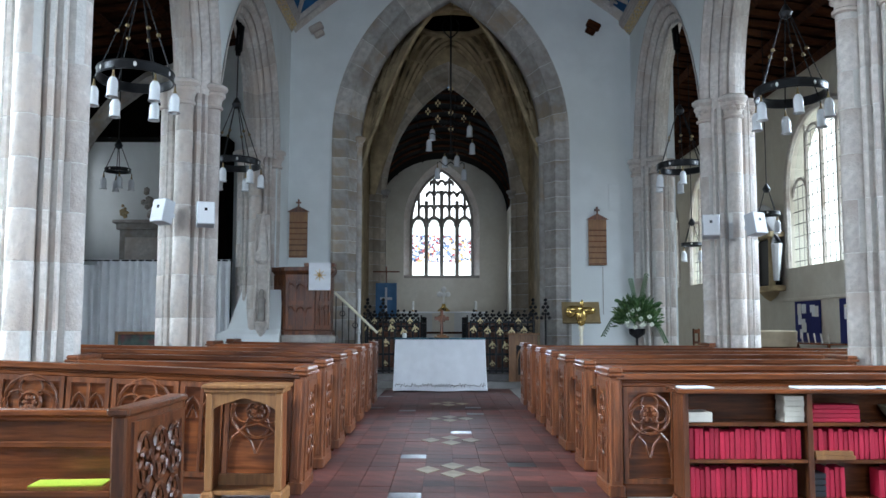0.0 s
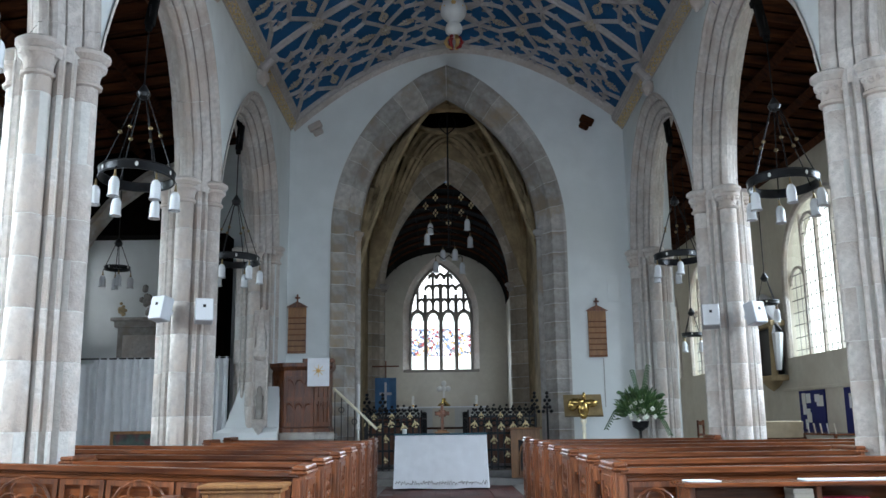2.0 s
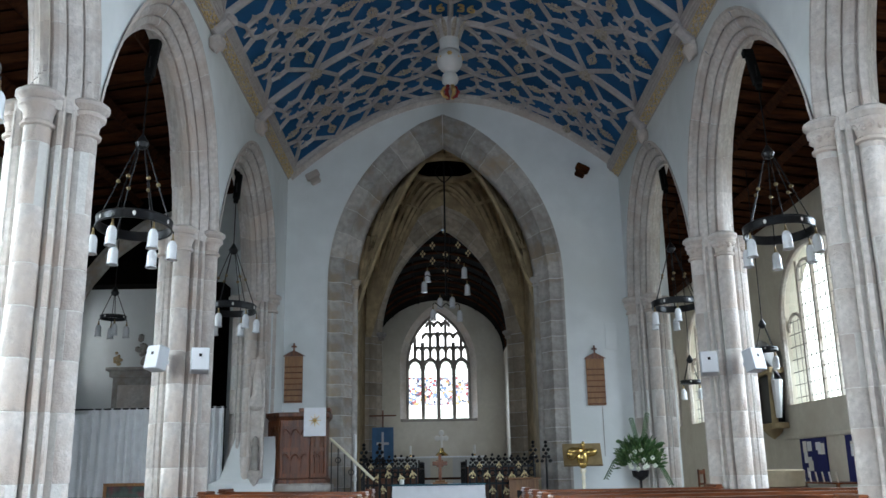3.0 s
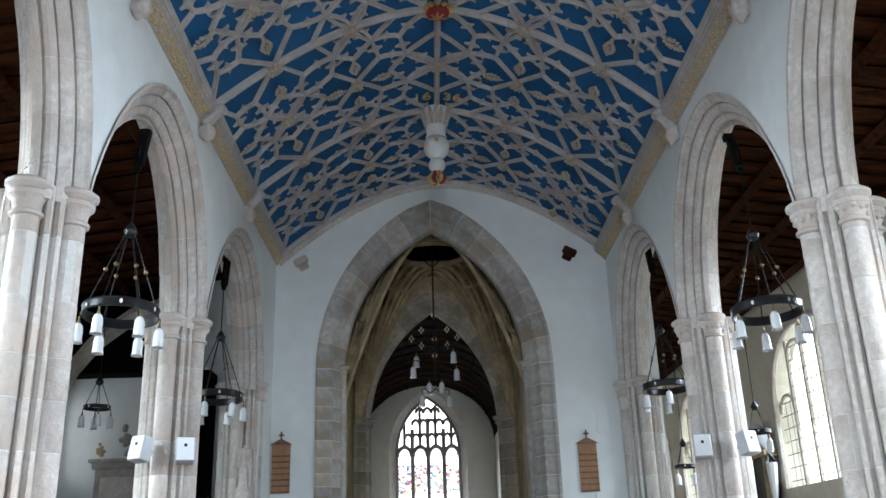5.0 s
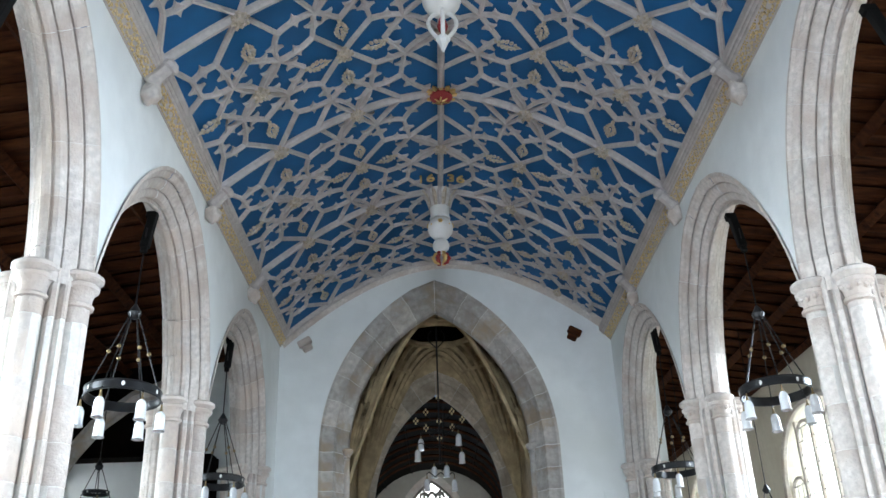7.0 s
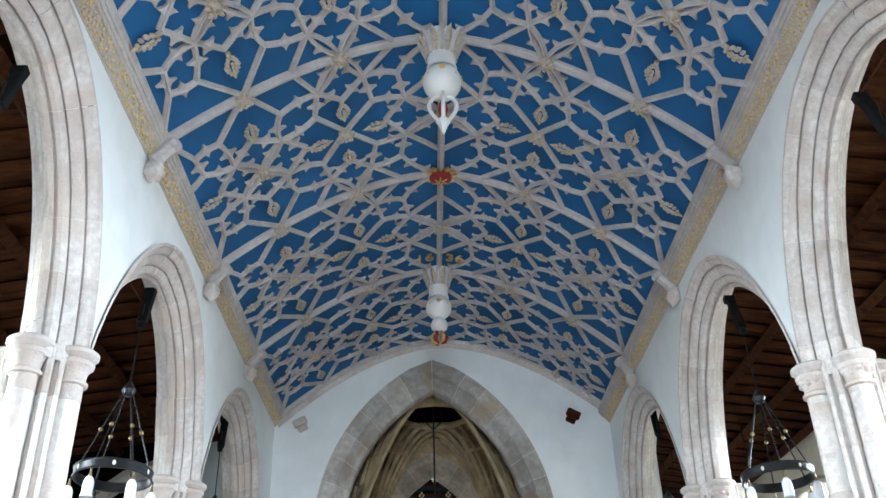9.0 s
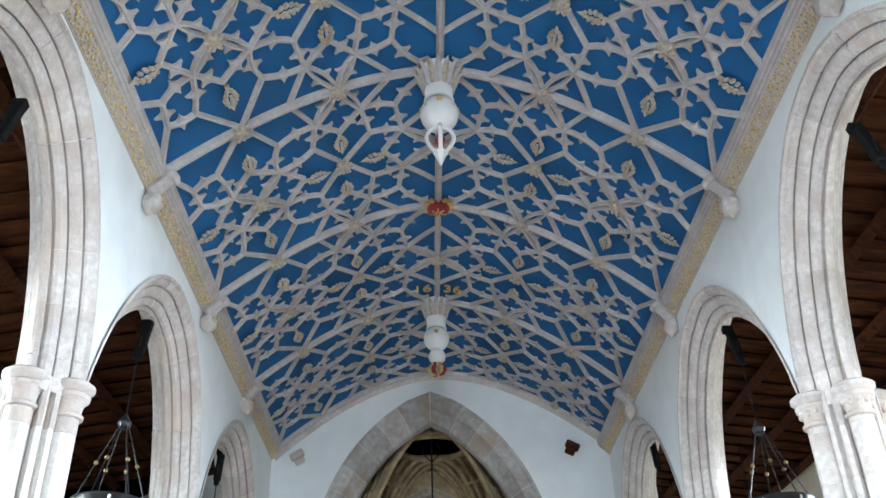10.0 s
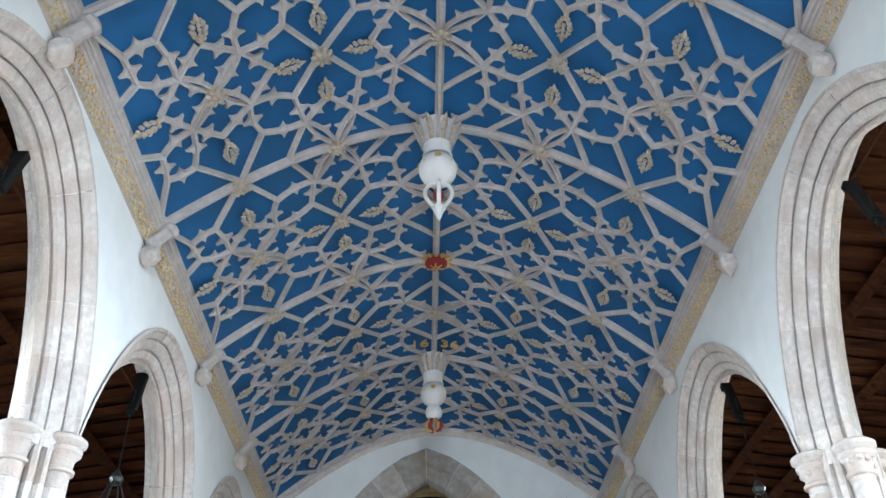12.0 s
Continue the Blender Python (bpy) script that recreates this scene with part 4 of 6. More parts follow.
    p0 = on_ceiling(s, RIB_Y[5] - 0.52, 0.09)
    nrm = (on_ceiling(s, 0, 1.0) - on_ceiling(s, 0, 0)).normalized()
    yaxis = Vector((0, -1, 0))
    xaxis = yaxis.cross(nrm)
    o.matrix_basis = Matrix.Translation(p0) @ Matrix((xaxis, yaxis, nrm)).transposed().to_4x4()
    tagged(o, "gilt number " + word + " of the date on the ceiling", "date")

# ---------------------------------------------------------------- windows
def glass(name, colours=None):
    m = bpy.data.materials.new(name)
    m.use_nodes = True
    n, l = m.node_tree.nodes, m.node_tree.links
    n.remove(n["Principled BSDF"])
    out = n["Material Output"]
    tr, gl, mx = n.new("ShaderNodeBsdfTransparent"), n.new("ShaderNodeBsdfGlossy"), n.new("ShaderNodeMixShader")
    gl.inputs["Roughness"].default_value = 0.1
    mx.inputs[0].default_value = 0.06
    l.new(tr.outputs[0], mx.inputs[1])
    l.new(gl.outputs[0], mx.inputs[2])
    l.new(mx.outputs[0], out.inputs[0])
    tr.inputs[0].default_value = (0.92, 0.95, 0.93, 1)
    if colours:
        tc, vo, rp = n.new("ShaderNodeTexCoord"), n.new("ShaderNodeTexVoronoi"), n.new("ShaderNodeValToRGB")
        vo.inputs["Scale"].default_value = 10.0
        l.new(tc.outputs["Object"], vo.inputs["Vector"])
        sep = n.new("ShaderNodeSeparateColor")
        l.new(vo.outputs["Color"], sep.inputs[0])
        l.new(sep.outputs[0], rp.inputs[0])
        rp.color_ramp.interpolation = "CONSTANT"
        e = rp.color_ramp.elements
        while len(e) < len(colours):
            e.new(0.5)
        for k, c in enumerate(colours):
            e[k].position, e[k].color = k / len(colours), (*c, 1)
        l.new(rp.outputs[0], tr.inputs[0])
    return m


M_GLASS = glass("clear_leaded_glass")
M_STAINED = glass("stained_glass", [(0.9, 0.92, 0.95), (0.42, 0.50, 0.62), (0.85, 0.85, 0.9), (0.55, 0.30, 0.30), (0.9, 0.9, 0.92), (0.66, 0.58, 0.42), (0.28, 0.30, 0.36), (0.75, 0.78, 0.85), (0.5, 0.5, 0.52)])
M_SKYGLOW = bpy.data.materials.new("bright_overcast_sky")
M_SKYGLOW.use_nodes = True
pb = M_SKYGLOW.node_tree.nodes["Principled BSDF"]
pb.inputs["Base Color"].default_value = (0.8, 0.8, 0.8, 1)
pb.inputs["Emission Color"].default_value = (0.95, 0.98, 1.0, 1)
pb.inputs["Emission Strength"].default_value = 2.2
M_LEAD = mat("lead_cames", (0.20, 0.20, 0.20), 0.6, 0.3)
# darker than the other window stone: backlit shade is put into the colour
M_MULL = mat("backlit_mullion_stone", (0.30, 0.27, 0.24), 0.85, vary=0.15, bump=0.3)

# east window: four lights and tracery
win = thing("window_1", "four-light stained glass east window with stone tracery", "window", kind="structure")
yy = CY1 + 0.40
lw = 2 * WA / 4
inner, _ = two_centred(WA, W_RISE, 28)


def win_top(x):
    x = abs(x)
    c = (W_RISE ** 2 - WA ** 2) / (2 * WA)
    r = c + WA
    return math.sqrt(max(0, r * r - (x + c) ** 2))


LIGHT_TOP = W_SPRING + 0.15
for k in range(1, 4):
    x = -WA + lw * k
    part("mullion", boxes((WC + x - 0.08, WC + x + 0.08, yy - 0.1, yy + 0.06, W_SILL, W_SPRING + win_top(x) * (0.55 if k != 2 else 0.62)), bevel=0.02), M_MULL, win)
for k in range(1, 8):
    if k % 2:
        x = -WA + lw * k / 2
        part("mullion", boxes((WC + x - 0.062, WC + x + 0.062, yy - 0.06, yy + 0.04, LIGHT_TOP, W_SPRING + max(0.1, win_top(x) * 0.95))), M_MULL, win)
for k in range(4):
    x = -WA + lw * (k + 0.5)
    bm = bmesh.new()
    ps, _ = two_centred(lw / 2 - 0.03, 0.42, 12)
    tube(bm, [(WC + x + p.x, yy - 0.02, LIGHT_TOP - 0.30 + p.y) for p in ps], 0.088, 6)
    part("light_head", bm, M_MULL, win, smooth=True)
for k in range(7):
    x = -WA + lw * (k + 1) / 2
    top = win_top(abs(x))
    for lvl in (0.75, 1.35, 1.85):
        if lvl < top - 0.1:
            bm = bmesh.new()
            ps, _ = two_centred(lw / 4, 0.22, 8)
            off = lw / 4 if int(lvl * 10) % 2 else 0
            tube(bm, [(WC + x + off + p.x, yy - 0.02, W_SPRING + lvl - 0.2 + p.y) for p in ps], 0.072, 5)
            part("tracery_bar", bm, M_MULL, win, smooth=True)
bm = bmesh.new()
tube(bm, [(WC - WA, yy, W_SILL)] + [(WC + p.x, yy, W_SPRING + p.y) for p in inner] + [(WC + WA, yy, W_SILL)], 0.07, 6)
part("window_frame", bm, M_MULL, win, smooth=True)
part("window_sill", boxes((WC - WA - 0.28, WC + WA + 0.28, CY1 - 0.02, yy + 0.05, W_SILL - 0.14, W_SILL - 0.02), bevel=0.015), M_MULL, win)
for k in range(4):
    x0 = WC - WA + lw * k + 0.04
    part("clear_pane", boxes((x0, x0 + lw - 0.08, yy + 0.02, yy + 0.03, W_SILL, W_SILL + 0.55)), M_GLASS, win)
    part("stained_pane", boxes((x0, x0 + lw - 0.08, yy + 0.02, yy + 0.03, W_SILL + 0.56, W_SILL + 1.75)), M_STAINED, win, "stained glass figures in blue, red and gold")
    part("head_pane", boxes((x0, x0 + lw - 0.08, yy + 0.02, yy + 0.03, W_SILL + 1.76, LIGHT_TOP + 0.1)), M_GLASS, win)
bm = boxes((WC - 4, WC + 4, CY1 + 2.5, CY1 + 2.6, 1, 11))
setting("backdrop", bm, M_SKYGLOW, "bright white sky outside the east window", "sky")

# south windows
for a, b in S_WIN:
    w = thing("window_2", "tall leaded clear-glass window with stone mullions", "window", kind="structure")
    xw = AX_R + 0.22
    mid, half = (a + b) / 2, (b - a) / 2
    c = (4.0 - half * half) / (2 * half)
    top = lambda y: 5.0 + math.sqrt(max(0, (c + half) ** 2 - (abs(y - mid) + c) ** 2))
    n = 5
    for k in range(1, n):
        y = a + (b - a) * k / n
        part("mullion", boxes((xw - 0.05, xw + 0.05, y - 0.045, y + 0.045, 2.92, top(y)), bevel=0.015), M_STONE, w)
    for k in range(n):
        y0, y1 = a + (b - a) * k / n, a + (b - a) * (k + 1) / n
        bm = bmesh.new()
        ps, _ = two_centred((y1 - y0) / 2, 0.45, 10)
        zt = min(top(y0 + 0.05), top(y1 - 0.05)) - 0.55
        tube(bm, [(xw, (y0 + y1) / 2 + p.x, zt + p.y) for p in ps], 0.05, 5)
        part("light_head", bm, M_STONE, w)
        z = 3.1
        while z < zt + 0.3:
            part("glazing_bar", boxes((xw - 0.012, xw + 0.012, y0, y1, z, z + 0.016)), M_LEAD, w)
            z += 0.34
        for f in (0.33, 0.67):
            yb = y0 + (y1 - y0) * f
            part("glazing_bar", boxes((xw - 0.008, xw + 0.008, yb - 0.006, yb + 0.006, 2.92, zt + 0.3)), M_LEAD, w)
        part("pane", boxes((xw + 0.02, xw + 0.03, y0, y1, 2.92, 7.0)), M_GLASS, w)
    bm = bmesh.new()
    ps, _ = two_centred(half - 0.05, 1.95, 20)
    tube(bm, [(AX_R + 0.02, a + 0.05, 2.92)] + [(AX_R + 0.02, mid + p.x, 5.0 + p.y) for p in ps] + [(AX_R + 0.02, b - 0.05, 2.92)], 0.09, 6)
    part("window_frame", bm, M_STONE, w, "moulded stone frame", True)
bm = boxes((AX_R + 3.0, AX_R + 3.1, -2, 46, 0.0, 12))
setting("backdrop_south", bm, M_SKYGLOW, "bright white sky outside the south windows", "sky")
bm = boxes((AX_L - 2.1, AX_L - 2.0, 18, 24, 1, 8))
setting("backdrop_north", bm, M_SKYGLOW, "bright white sky outside the north window", "sky")

# ---------------------------------------------------------------- chandeliers
M_BLACK = mat("matt_black", (0.006, 0.006, 0.006), 0.85, spec=0.15, vary=0.2, bump=0.1)
M_OLDBRASS = mat("dull_brass", (0.30, 0.22, 0.11), 0.45, 0.7, vary=0.2, bump=0.1)


def glass_mesh():
    bm = bmesh.new()
    lathe(bm, [(0.02, 0.02), (0.045, 0.0), (0.062, -0.04), (0.066, -0.09), (0.066, -0.20), (0.075, -0.235), (0.08, -0.245), (0.06, -0.245), (0.05, -0.1), (0.02, -0.03)], 14)
    return finish("lamp_glass", bm, M_OPAL, True)


def gallery_mesh():
    bm = bmesh.new()
    lathe(bm, [(0.012, 0.10), (0.014, 0.05), (0.02, 0.035), (0.026, 0.0), (0.02, -0.01)], 10)
    return finish("lamp_holder", bm, M_OLDBRASS, True)


GLASS_ME, HOLDER_ME = glass_mesh(), gallery_mesh()
M_STEEL = mat("dark_polished_iron", (0.045, 0.047, 0.05), 0.28, 0.75, vary=0.25, bump=0.08)


def chandelier(m, R=0.47, lamps=6, rods=1.15, chain=1.2, band=0.11, label="black iron ring chandelier with white glass lamp shades", balls=True, bracket=True):
    c = thing("chandelier", label, "chandelier", m, "ring chandeliers")
    bm = bmesh.new()
    rings = []
    for k in range(41):
        a = 2 * math.pi * k / 40
        rings.append([(r * math.cos(a), r * math.sin(a), z) for r, z in ((R, -band / 2), (R + 0.014, -band / 2), (R + 0.014, band / 2), (R, band / 2))])
    grid_faces(bm, rings[:-1], close_u=True, close_v=True)
    part("ring_band", bm, M_STEEL, c, "dark iron band", True)
    bm = bmesh.new()
    torus(bm, (0, 0, band / 2), R + 0.01, 0.014, 40, 6)
    torus(bm, (0, 0, -band / 2), R + 0.01, 0.014, 40, 6)
    part("ring_edge", bm, M_STEEL, c, smooth=True)
    for k in range(lamps):
        a = 2 * math.pi * (k + 0.3) / lamps
        ca, sa = math.cos(a), math.sin(a)
        bm = bmesh.new()
        tube(bm, [(R * ca, R * sa, 0.0), (0.06 * ca, 0.06 * sa, rods)], 0.009, 5)
        part("rod", bm, M_IRON, c)
        if balls:
            f = 0.52 + 0.0 * (k % 2)
            bm = bmesh.new()
            bmesh.ops.create_icosphere(bm, subdivisions=2, radius=0.03, matrix=Matrix.Translation(((R + (0.06 - R) * f) * ca, (R + (0.06 - R) * f) * sa, rods * f)))
            part("rod_ball", bm, M_OLDBRASS, c, "small brass ball", True)
        b = a + math.pi / lamps * 0.0
        o = (R + 0.03)
        bm = bmesh.new()
        tube(bm, [(R * ca, R * sa, -0.03), (o * ca, o * sa, -0.06), (o * ca, o * sa, -0.12)], 0.01, 5)
        part("lamp_arm", bm, M_IRON, c)
        piece("lamp_holder", HOLDER_ME, c, pose(o * ca, o * sa, -0.19))
        g = piece("lamp_glass", GLASS_ME, c, pose(o * ca, o * sa, -0.20))
        g["label"] = "white opal glass shade"
        bm = bmesh.new()
        bmesh.ops.create_icosphere(bm, subdivisions=1, radius=0.03, matrix=Matrix.Rotation(a + math.pi / lamps, 4, "Z") @ Matrix.Translation((R + 0.016, 0, 0)) @ Matrix.Diagonal((0.3, 0.8, 1.2, 1)))
        part("badge", bm, M_WHITE, c, "small pale badge")
    bm = bmesh.new()
    lathe(bm, [(0.02, rods - 0.06), (0.07, rods - 0.03), (0.095, rods + 0.03), (0.06, rods + 0.09), (0.02, rods + 0.16)], 14)
    part("hub", bm, M_STEEL, c, smooth=True)
    bm = bmesh.new()
    tube(bm, [(0, 0, rods + 0.1), (0, 0, rods + chain)], 0.011, 5)
    part("chain", bm, M_IRON, c)
    if bracket:
        bm = boxes((-0.065, 0.065, -0.05, 0.05, -0.34, 0.30), (-0.10, 0.065, -0.055, 0.055, 0.26, 0.38), (-0.045, 0.045, -0.035, 0.035, -0.44, -0.34), bevel=0.012)
        bmesh.ops.transform(bm, verts=bm.verts, matrix=Matrix.Translation((0, 0.10, rods + chain)) @ Matrix.Rotation(radians(-16), 4, "X"))
        part("bracket", bm, M_BLACK, c, "matt black iron bracket")
    return c


for x, y, z, tz in ((-4.02, 11.38, 4.56, 7.30), (-4.02, 16.95, 4.44, 7.22), (-4.02, 6.55, 4.56, 7.32), (4.84, 12.17, 4.56, 7.40), (4.82, 17.82, 4.54, 7.55), (4.84, 7.2, 4.55, 7.38)):
    chandelier(pose(x, y, z) @ pose(0, 0, 0, -4 if y < 15 else -2, 0, 0), chain=tz - z - 1.35)
for x, y, z, top in ((-7.4, 20.0, 4.85, 8.25), (-6.4, 20.9, 4.45, 8.4), (7.55, 20.6, 3.95, 8.6), (6.6, 23.5, 3.5, 8.75)):
    chandelier(pose(x, y, z), R=0.27, lamps=4, rods=0.55, chain=top - z - 0.55, band=0.06, label="small black iron ring chandelier with white glass shades", balls=False, bracket=False)

# tiered crown in the tower
tc = thing("tower_chandelier", "tiered black iron chandelier with white shades and gilt ornaments", "chandelier", pose(VC.x - 0.02, VC.y, 5.95))
bm = bmesh.new()
tube(bm, [(0, 0, 0.0), (0, 0, 4.2)], 0.022, 6)
part("chain", bm, M_IRON, tc)
for R, z, turn in ((0.55, 0.80, -25), (0.62, 0.42, 20), (0.55, 0.80, 155), (0.62, 0.42, 200), (0.17, 0.02, -15), (0.17, 0.02, 165), (0.37, -0.32, 15), (0.37, -0.32, 195)):
    a = radians(turn)
    ca, sa = math.cos(a), math.sin(a)
    bm = bmesh.new()
    tube(bm, [(0, 0, z + 0.10), (R * 0.4 * ca, R * 0.4 * sa, z - 0.02), (R * 0.85 * ca, R * 0.85 * sa, z + 0.10), (R * ca, R * sa, z + 0.06), (R * ca, R * sa, z - 0.04)], 0.014, 6)
    part("arm", bm, M_IRON, tc, smooth=True)
    piece("lamp_holder", HOLDER_ME, tc, pose(R * ca, R * sa, z - 0.08))
    piece("lamp_glass", GLASS_ME, tc, pose(R * ca, R * sa, z - 0.10) @ Matrix.Scale(1.15, 4))
for x, z in ((0, 1.77), (-0.35, 1.38), (0.35, 1.38), (-0.35, 0.95), (0.35, 0.95), (0, 1.12), (0, 0.67), (-0.62, 1.15), (0.62, 1.15)):
    bm = bmesh.new()
    for dx, dz in ((0, 0.09), (-0.06, 0.01), (0.06, 0.01), (0, -0.07)):
        bmesh.ops.create_icosphere(bm, subdivisions=1, radius=0.04, matrix=Matrix.Translation((x + dx * 0.8, 0, z + dz * 0.8)) @ Matrix.Diagonal((0.7, 0.4, 1.1, 1)))
    part("ornament", bm, M_PALEGILT, tc, "gilt leaf ornament")
    bm = bmesh.new()
    tube(bm, [(0, 0, z - 0.25), (x * 0.6, 0, z - 0.2), (x, 0, z - 0.05)], 0.012, 5)
    part("stem", bm, M_IRON, tc)
for sgn in (-1, 1):
    bm = bmesh.new()
    tube(bm, [(sgn * (0.02 + 0.22 * math.sin(f * 2.6)), 0, 3.2 + 0.5 * f) for f in (0, .2, .4, .6, .8, 1)], 0.016, 5)
    part("scroll", bm, M_IRON, tc)

# ---------------------------------------------------------------- pews
def flank(bm, x, sgn):
    """Carved panel on an end's flat side."""
    w = 0.014
    for r in ((0.04, 0.09, 0.10, 0.88), (0.43, 0.48, 0.10, 0.88), (0.09, 0.43, 0.10, 0.15), (0.09, 0.43, 0.83, 0.88), (0.09, 0.43, 0.47, 0.50), (0.25, 0.27, 0.15, 0.47)):
        box(bm, min(x, x + sgn * w), max(x, x + sgn * w), *r)
    for cy, cz, R in ((0.26, 0.66, 0.13), (0.20, 0.70, 0.05), (0.32, 0.70, 0.05), (0.20, 0.61, 0.05), (0.32, 0.61, 0.05), (0.17, 0.36, 0.07), (0.35, 0.36, 0.07)):
        tube(bm, [(x + sgn * 0.006, cy + R * math.cos(2 * math.pi * k / 12), cz + R * math.sin(2 * math.pi * k / 12)) for k in range(13)], 0.011, 4)


def end_mesh(sgn):
    w = 0.05
    bm = boxes((-w, w, -0.02, 0.54, 0.0, 0.92), bevel=0.012)
    box(bm, -w - 0.02, w + 0.02, -0.04, 0.56, 0.92, 0.945, bevel=0.008)
    box(bm, -w - 0.008, w + 0.008, -0.03, 0.55, 0.945, 0.985, bevel=0.012)
    box(bm, -w - 0.012, w + 0.012, -0.035, 0.555, 0.0, 0.09, bevel=0.008)
    box(bm, -0.018, 0.018, -0.036, -0.02, 0.12, 0.88, bevel=0.005)
    flank(bm, sgn * w, sgn)
    return finish("pew_end", bm, M_WOODV)


END = {s: end_mesh(s) for s in (-1, 1)}


def back_panel_carving(x0, x1, wide):
    """One tracery panel of the front row's back."""
    bm = boxes((x0, x0 + 0.035, -0.012, 0.02, 0.14, 0.80), (x1 - 0.035, x1, -0.012, 0.02, 0.14, 0.80), (x0, x1, -0.012, 0.02, 0.80, 0.84), (x0, x1, -0.012, 0.02, 0.10, 0.14))
    c = (x0 + x1) / 2
    h = (x1 - x0) / 2 - 0.035
    if wide:
        for cx, cz, R, r in ((c, 0.63, h * 0.95, 0.014), (c, 0.63, h * 0.35, 0.018), (c - h * .45, 0.63, h * .4, .011), (c + h * .45, 0.63, h * .4, .011), (c, 0.63 + h * .5, h * .4, .011), (c, 0.63 - h * .5, h * .4, .011)):
            tube(bm, [(cx + R * math.cos(2 * math.pi * k / 16), -0.004, cz + R * math.sin(2 * math.pi * k / 16)) for k in range(17)], r, 4)
        for k in range(6):
            bmesh.ops.create_icosphere(bm, subdivisions=1, radius=0.026, matrix=Matrix.Translation((c + 0.04 * math.cos(k * 1.047), -0.006, 0.63 + 0.04 * math.sin(k * 1.047))))
        for sx in (-1, 1):
            tube(bm, [(c + sx * h, -0.004, 0.30), (c + sx * h * .85, -0.004, 0.42), (c + sx * h * .45, -0.004, 0.50), (c, -0.004, 0.53)], 0.012, 4)
            tube(bm, [(c + sx * h * 0.02, -0.004, 0.30), (c + sx * h * .2, -0.004, 0.40), (c + sx * h * .5, -0.004, 0.46)], 0.01, 4)
    else:
        for sx in (-1, 1):
            cx = c + sx * h / 2
            ps, _ = two_centred(h / 2 - 0.01, 0.10, 8)
            tube(bm, [(cx + p.x, -0.004, 0.62 + p.y) for p in ps], 0.011, 4)
            tube(bm, [(cx - h * .3, -0.004, 0.56), (cx, -0.004, 0.66), (cx + h * .3, -0.004, 0.56)], 0.009, 4)
        box(bm, c - 0.012, c + 0.012, -0.01, 0.02, 0.14, 0.80)
    return bm


def pew(x0, x1, m, carved=False, label="dark polished oak pew with carved ends"):
    p = thing("pew", label, "pew", m, "rows of oak pews")
    part("back_panel", boxes((x0, x1, 0.02, 0.06, 0.10, 0.84)), M_WOOD, p)
    part("top_rail", boxes((x0, x1, -0.005, 0.09, 0.84, 0.875), (x0, x1, -0.03, 0.12, 0.895, 0.945), (x0, x1, -0.012, 0.10, 0.875, 0.895), bevel=0.008), M_WOOD, p)
    part("seat", boxes((x0, x1, 0.06, 0.46, 0.42, 0.455), bevel=0.006), M_WOOD, p)
    part("plinth", boxes((x0, x1, 0.005, 0.08, -0.16, 0.10), bevel=0.006), M_WOOD, p)
    part("book_rest", boxes((x0, x1, -0.16, -0.03, 0.74, 0.765), bevel=0.005), M_WOOD, p) if not carved else None
    piece("pew_end", END[-1], p, pose(x0, 0, 0))
    piece("pew_end", END[1], p, pose(x1, 0, 0))
    if carved:
        x, wide = 0.06, True
        while x + 0.5 < x1 - x0:
            w = (0.52 if wide else 0.34) if x0 < 0 else 0.40
            a = x1 - x - w if x0 < 0 else x0 + x
            part("tracery_panel", back_panel_carving(a, a + w, wide), M_WOODV, p, "carved tracery panel")
            x += w + 0.02
            wide = not wide or x0 > 0
    return p


ROWS_L = [(7.1, -5.6), (8.32, -3.45), (9.54, -6.2), (10.76, -6.2), (11.98, -6.2), (13.2, -3.45), (14.42, -3.45)]
ROWS_R = [(7.0, 6.8), (8.22, 6.8), (9.44, 4.3), (10.66, 6.8), (11.88, 6.8), (13.1, 6.8), (14.32, 4.3)]
for k, (y, far) in enumerate(ROWS_L):
    pew(far, -1.16, pose(-1.16, y, 0.012 * (y - 7.1), 0, 2.2 if k == 0 else 1.0) @ pose(1.16, 0, 0), k == 0, "dark oak pew with tracery-carved back and ends" if k == 0 else "dark polished oak pew with carved ends")
for k, (y, far) in enumerate(ROWS_R):
    pew(1.34, far, pose(0, y, 0.010 * (y - 7.0)), k == 0, "dark oak pew with tracery-carved back and ends" if k == 0 else "dark polished oak pew with carved ends")

# short pew whose seat faces the camera
np_ = thing("pew", "dark oak short pew with a carved end panel and bare seat", "pew", pose(-1.72, 4.75, 0), "rows of oak pews")
part("back_panel", boxes((-2.3, 0, 0.36, 0.40, 0.1, 0.78)), M_WOOD, np_)
part("top_rail", boxes((-2.3, 0, 0.30, 0.44, 0.80, 0.835), (-2.3, 0, 0.32, 0.42, 0.77, 0.80), (-2.3, 0, 0.33, 0.36, 0.62, 0.66), bevel=0.008), M_WOOD, np_)
part("seat", boxes((-2.3, 0, -0.06, 0.36, 0.42, 0.455), bevel=0.008), M_WOOD, np_)
part("plinth", boxes((-2.3, 0, 0.02, 0.06, 0, 0.42)), M_WOOD, np_)
bm = boxes((-0.0, 0.08, -0.08, 0.95, 0, 0.84), bevel=0.012)
box(bm, -0.02, 0.10, -0.1, 0.97, 0.84, 0.88, bevel=0.01)
for r in ((0.0, 0.06, 0.06, 0.80), (0.86, 0.92, 0.06, 0.80), (0.06, 0.86, 0.06, 0.11), (0.06, 0.86, 0.74, 0.80)):
    box(bm, 0.08, 0.095, *r)
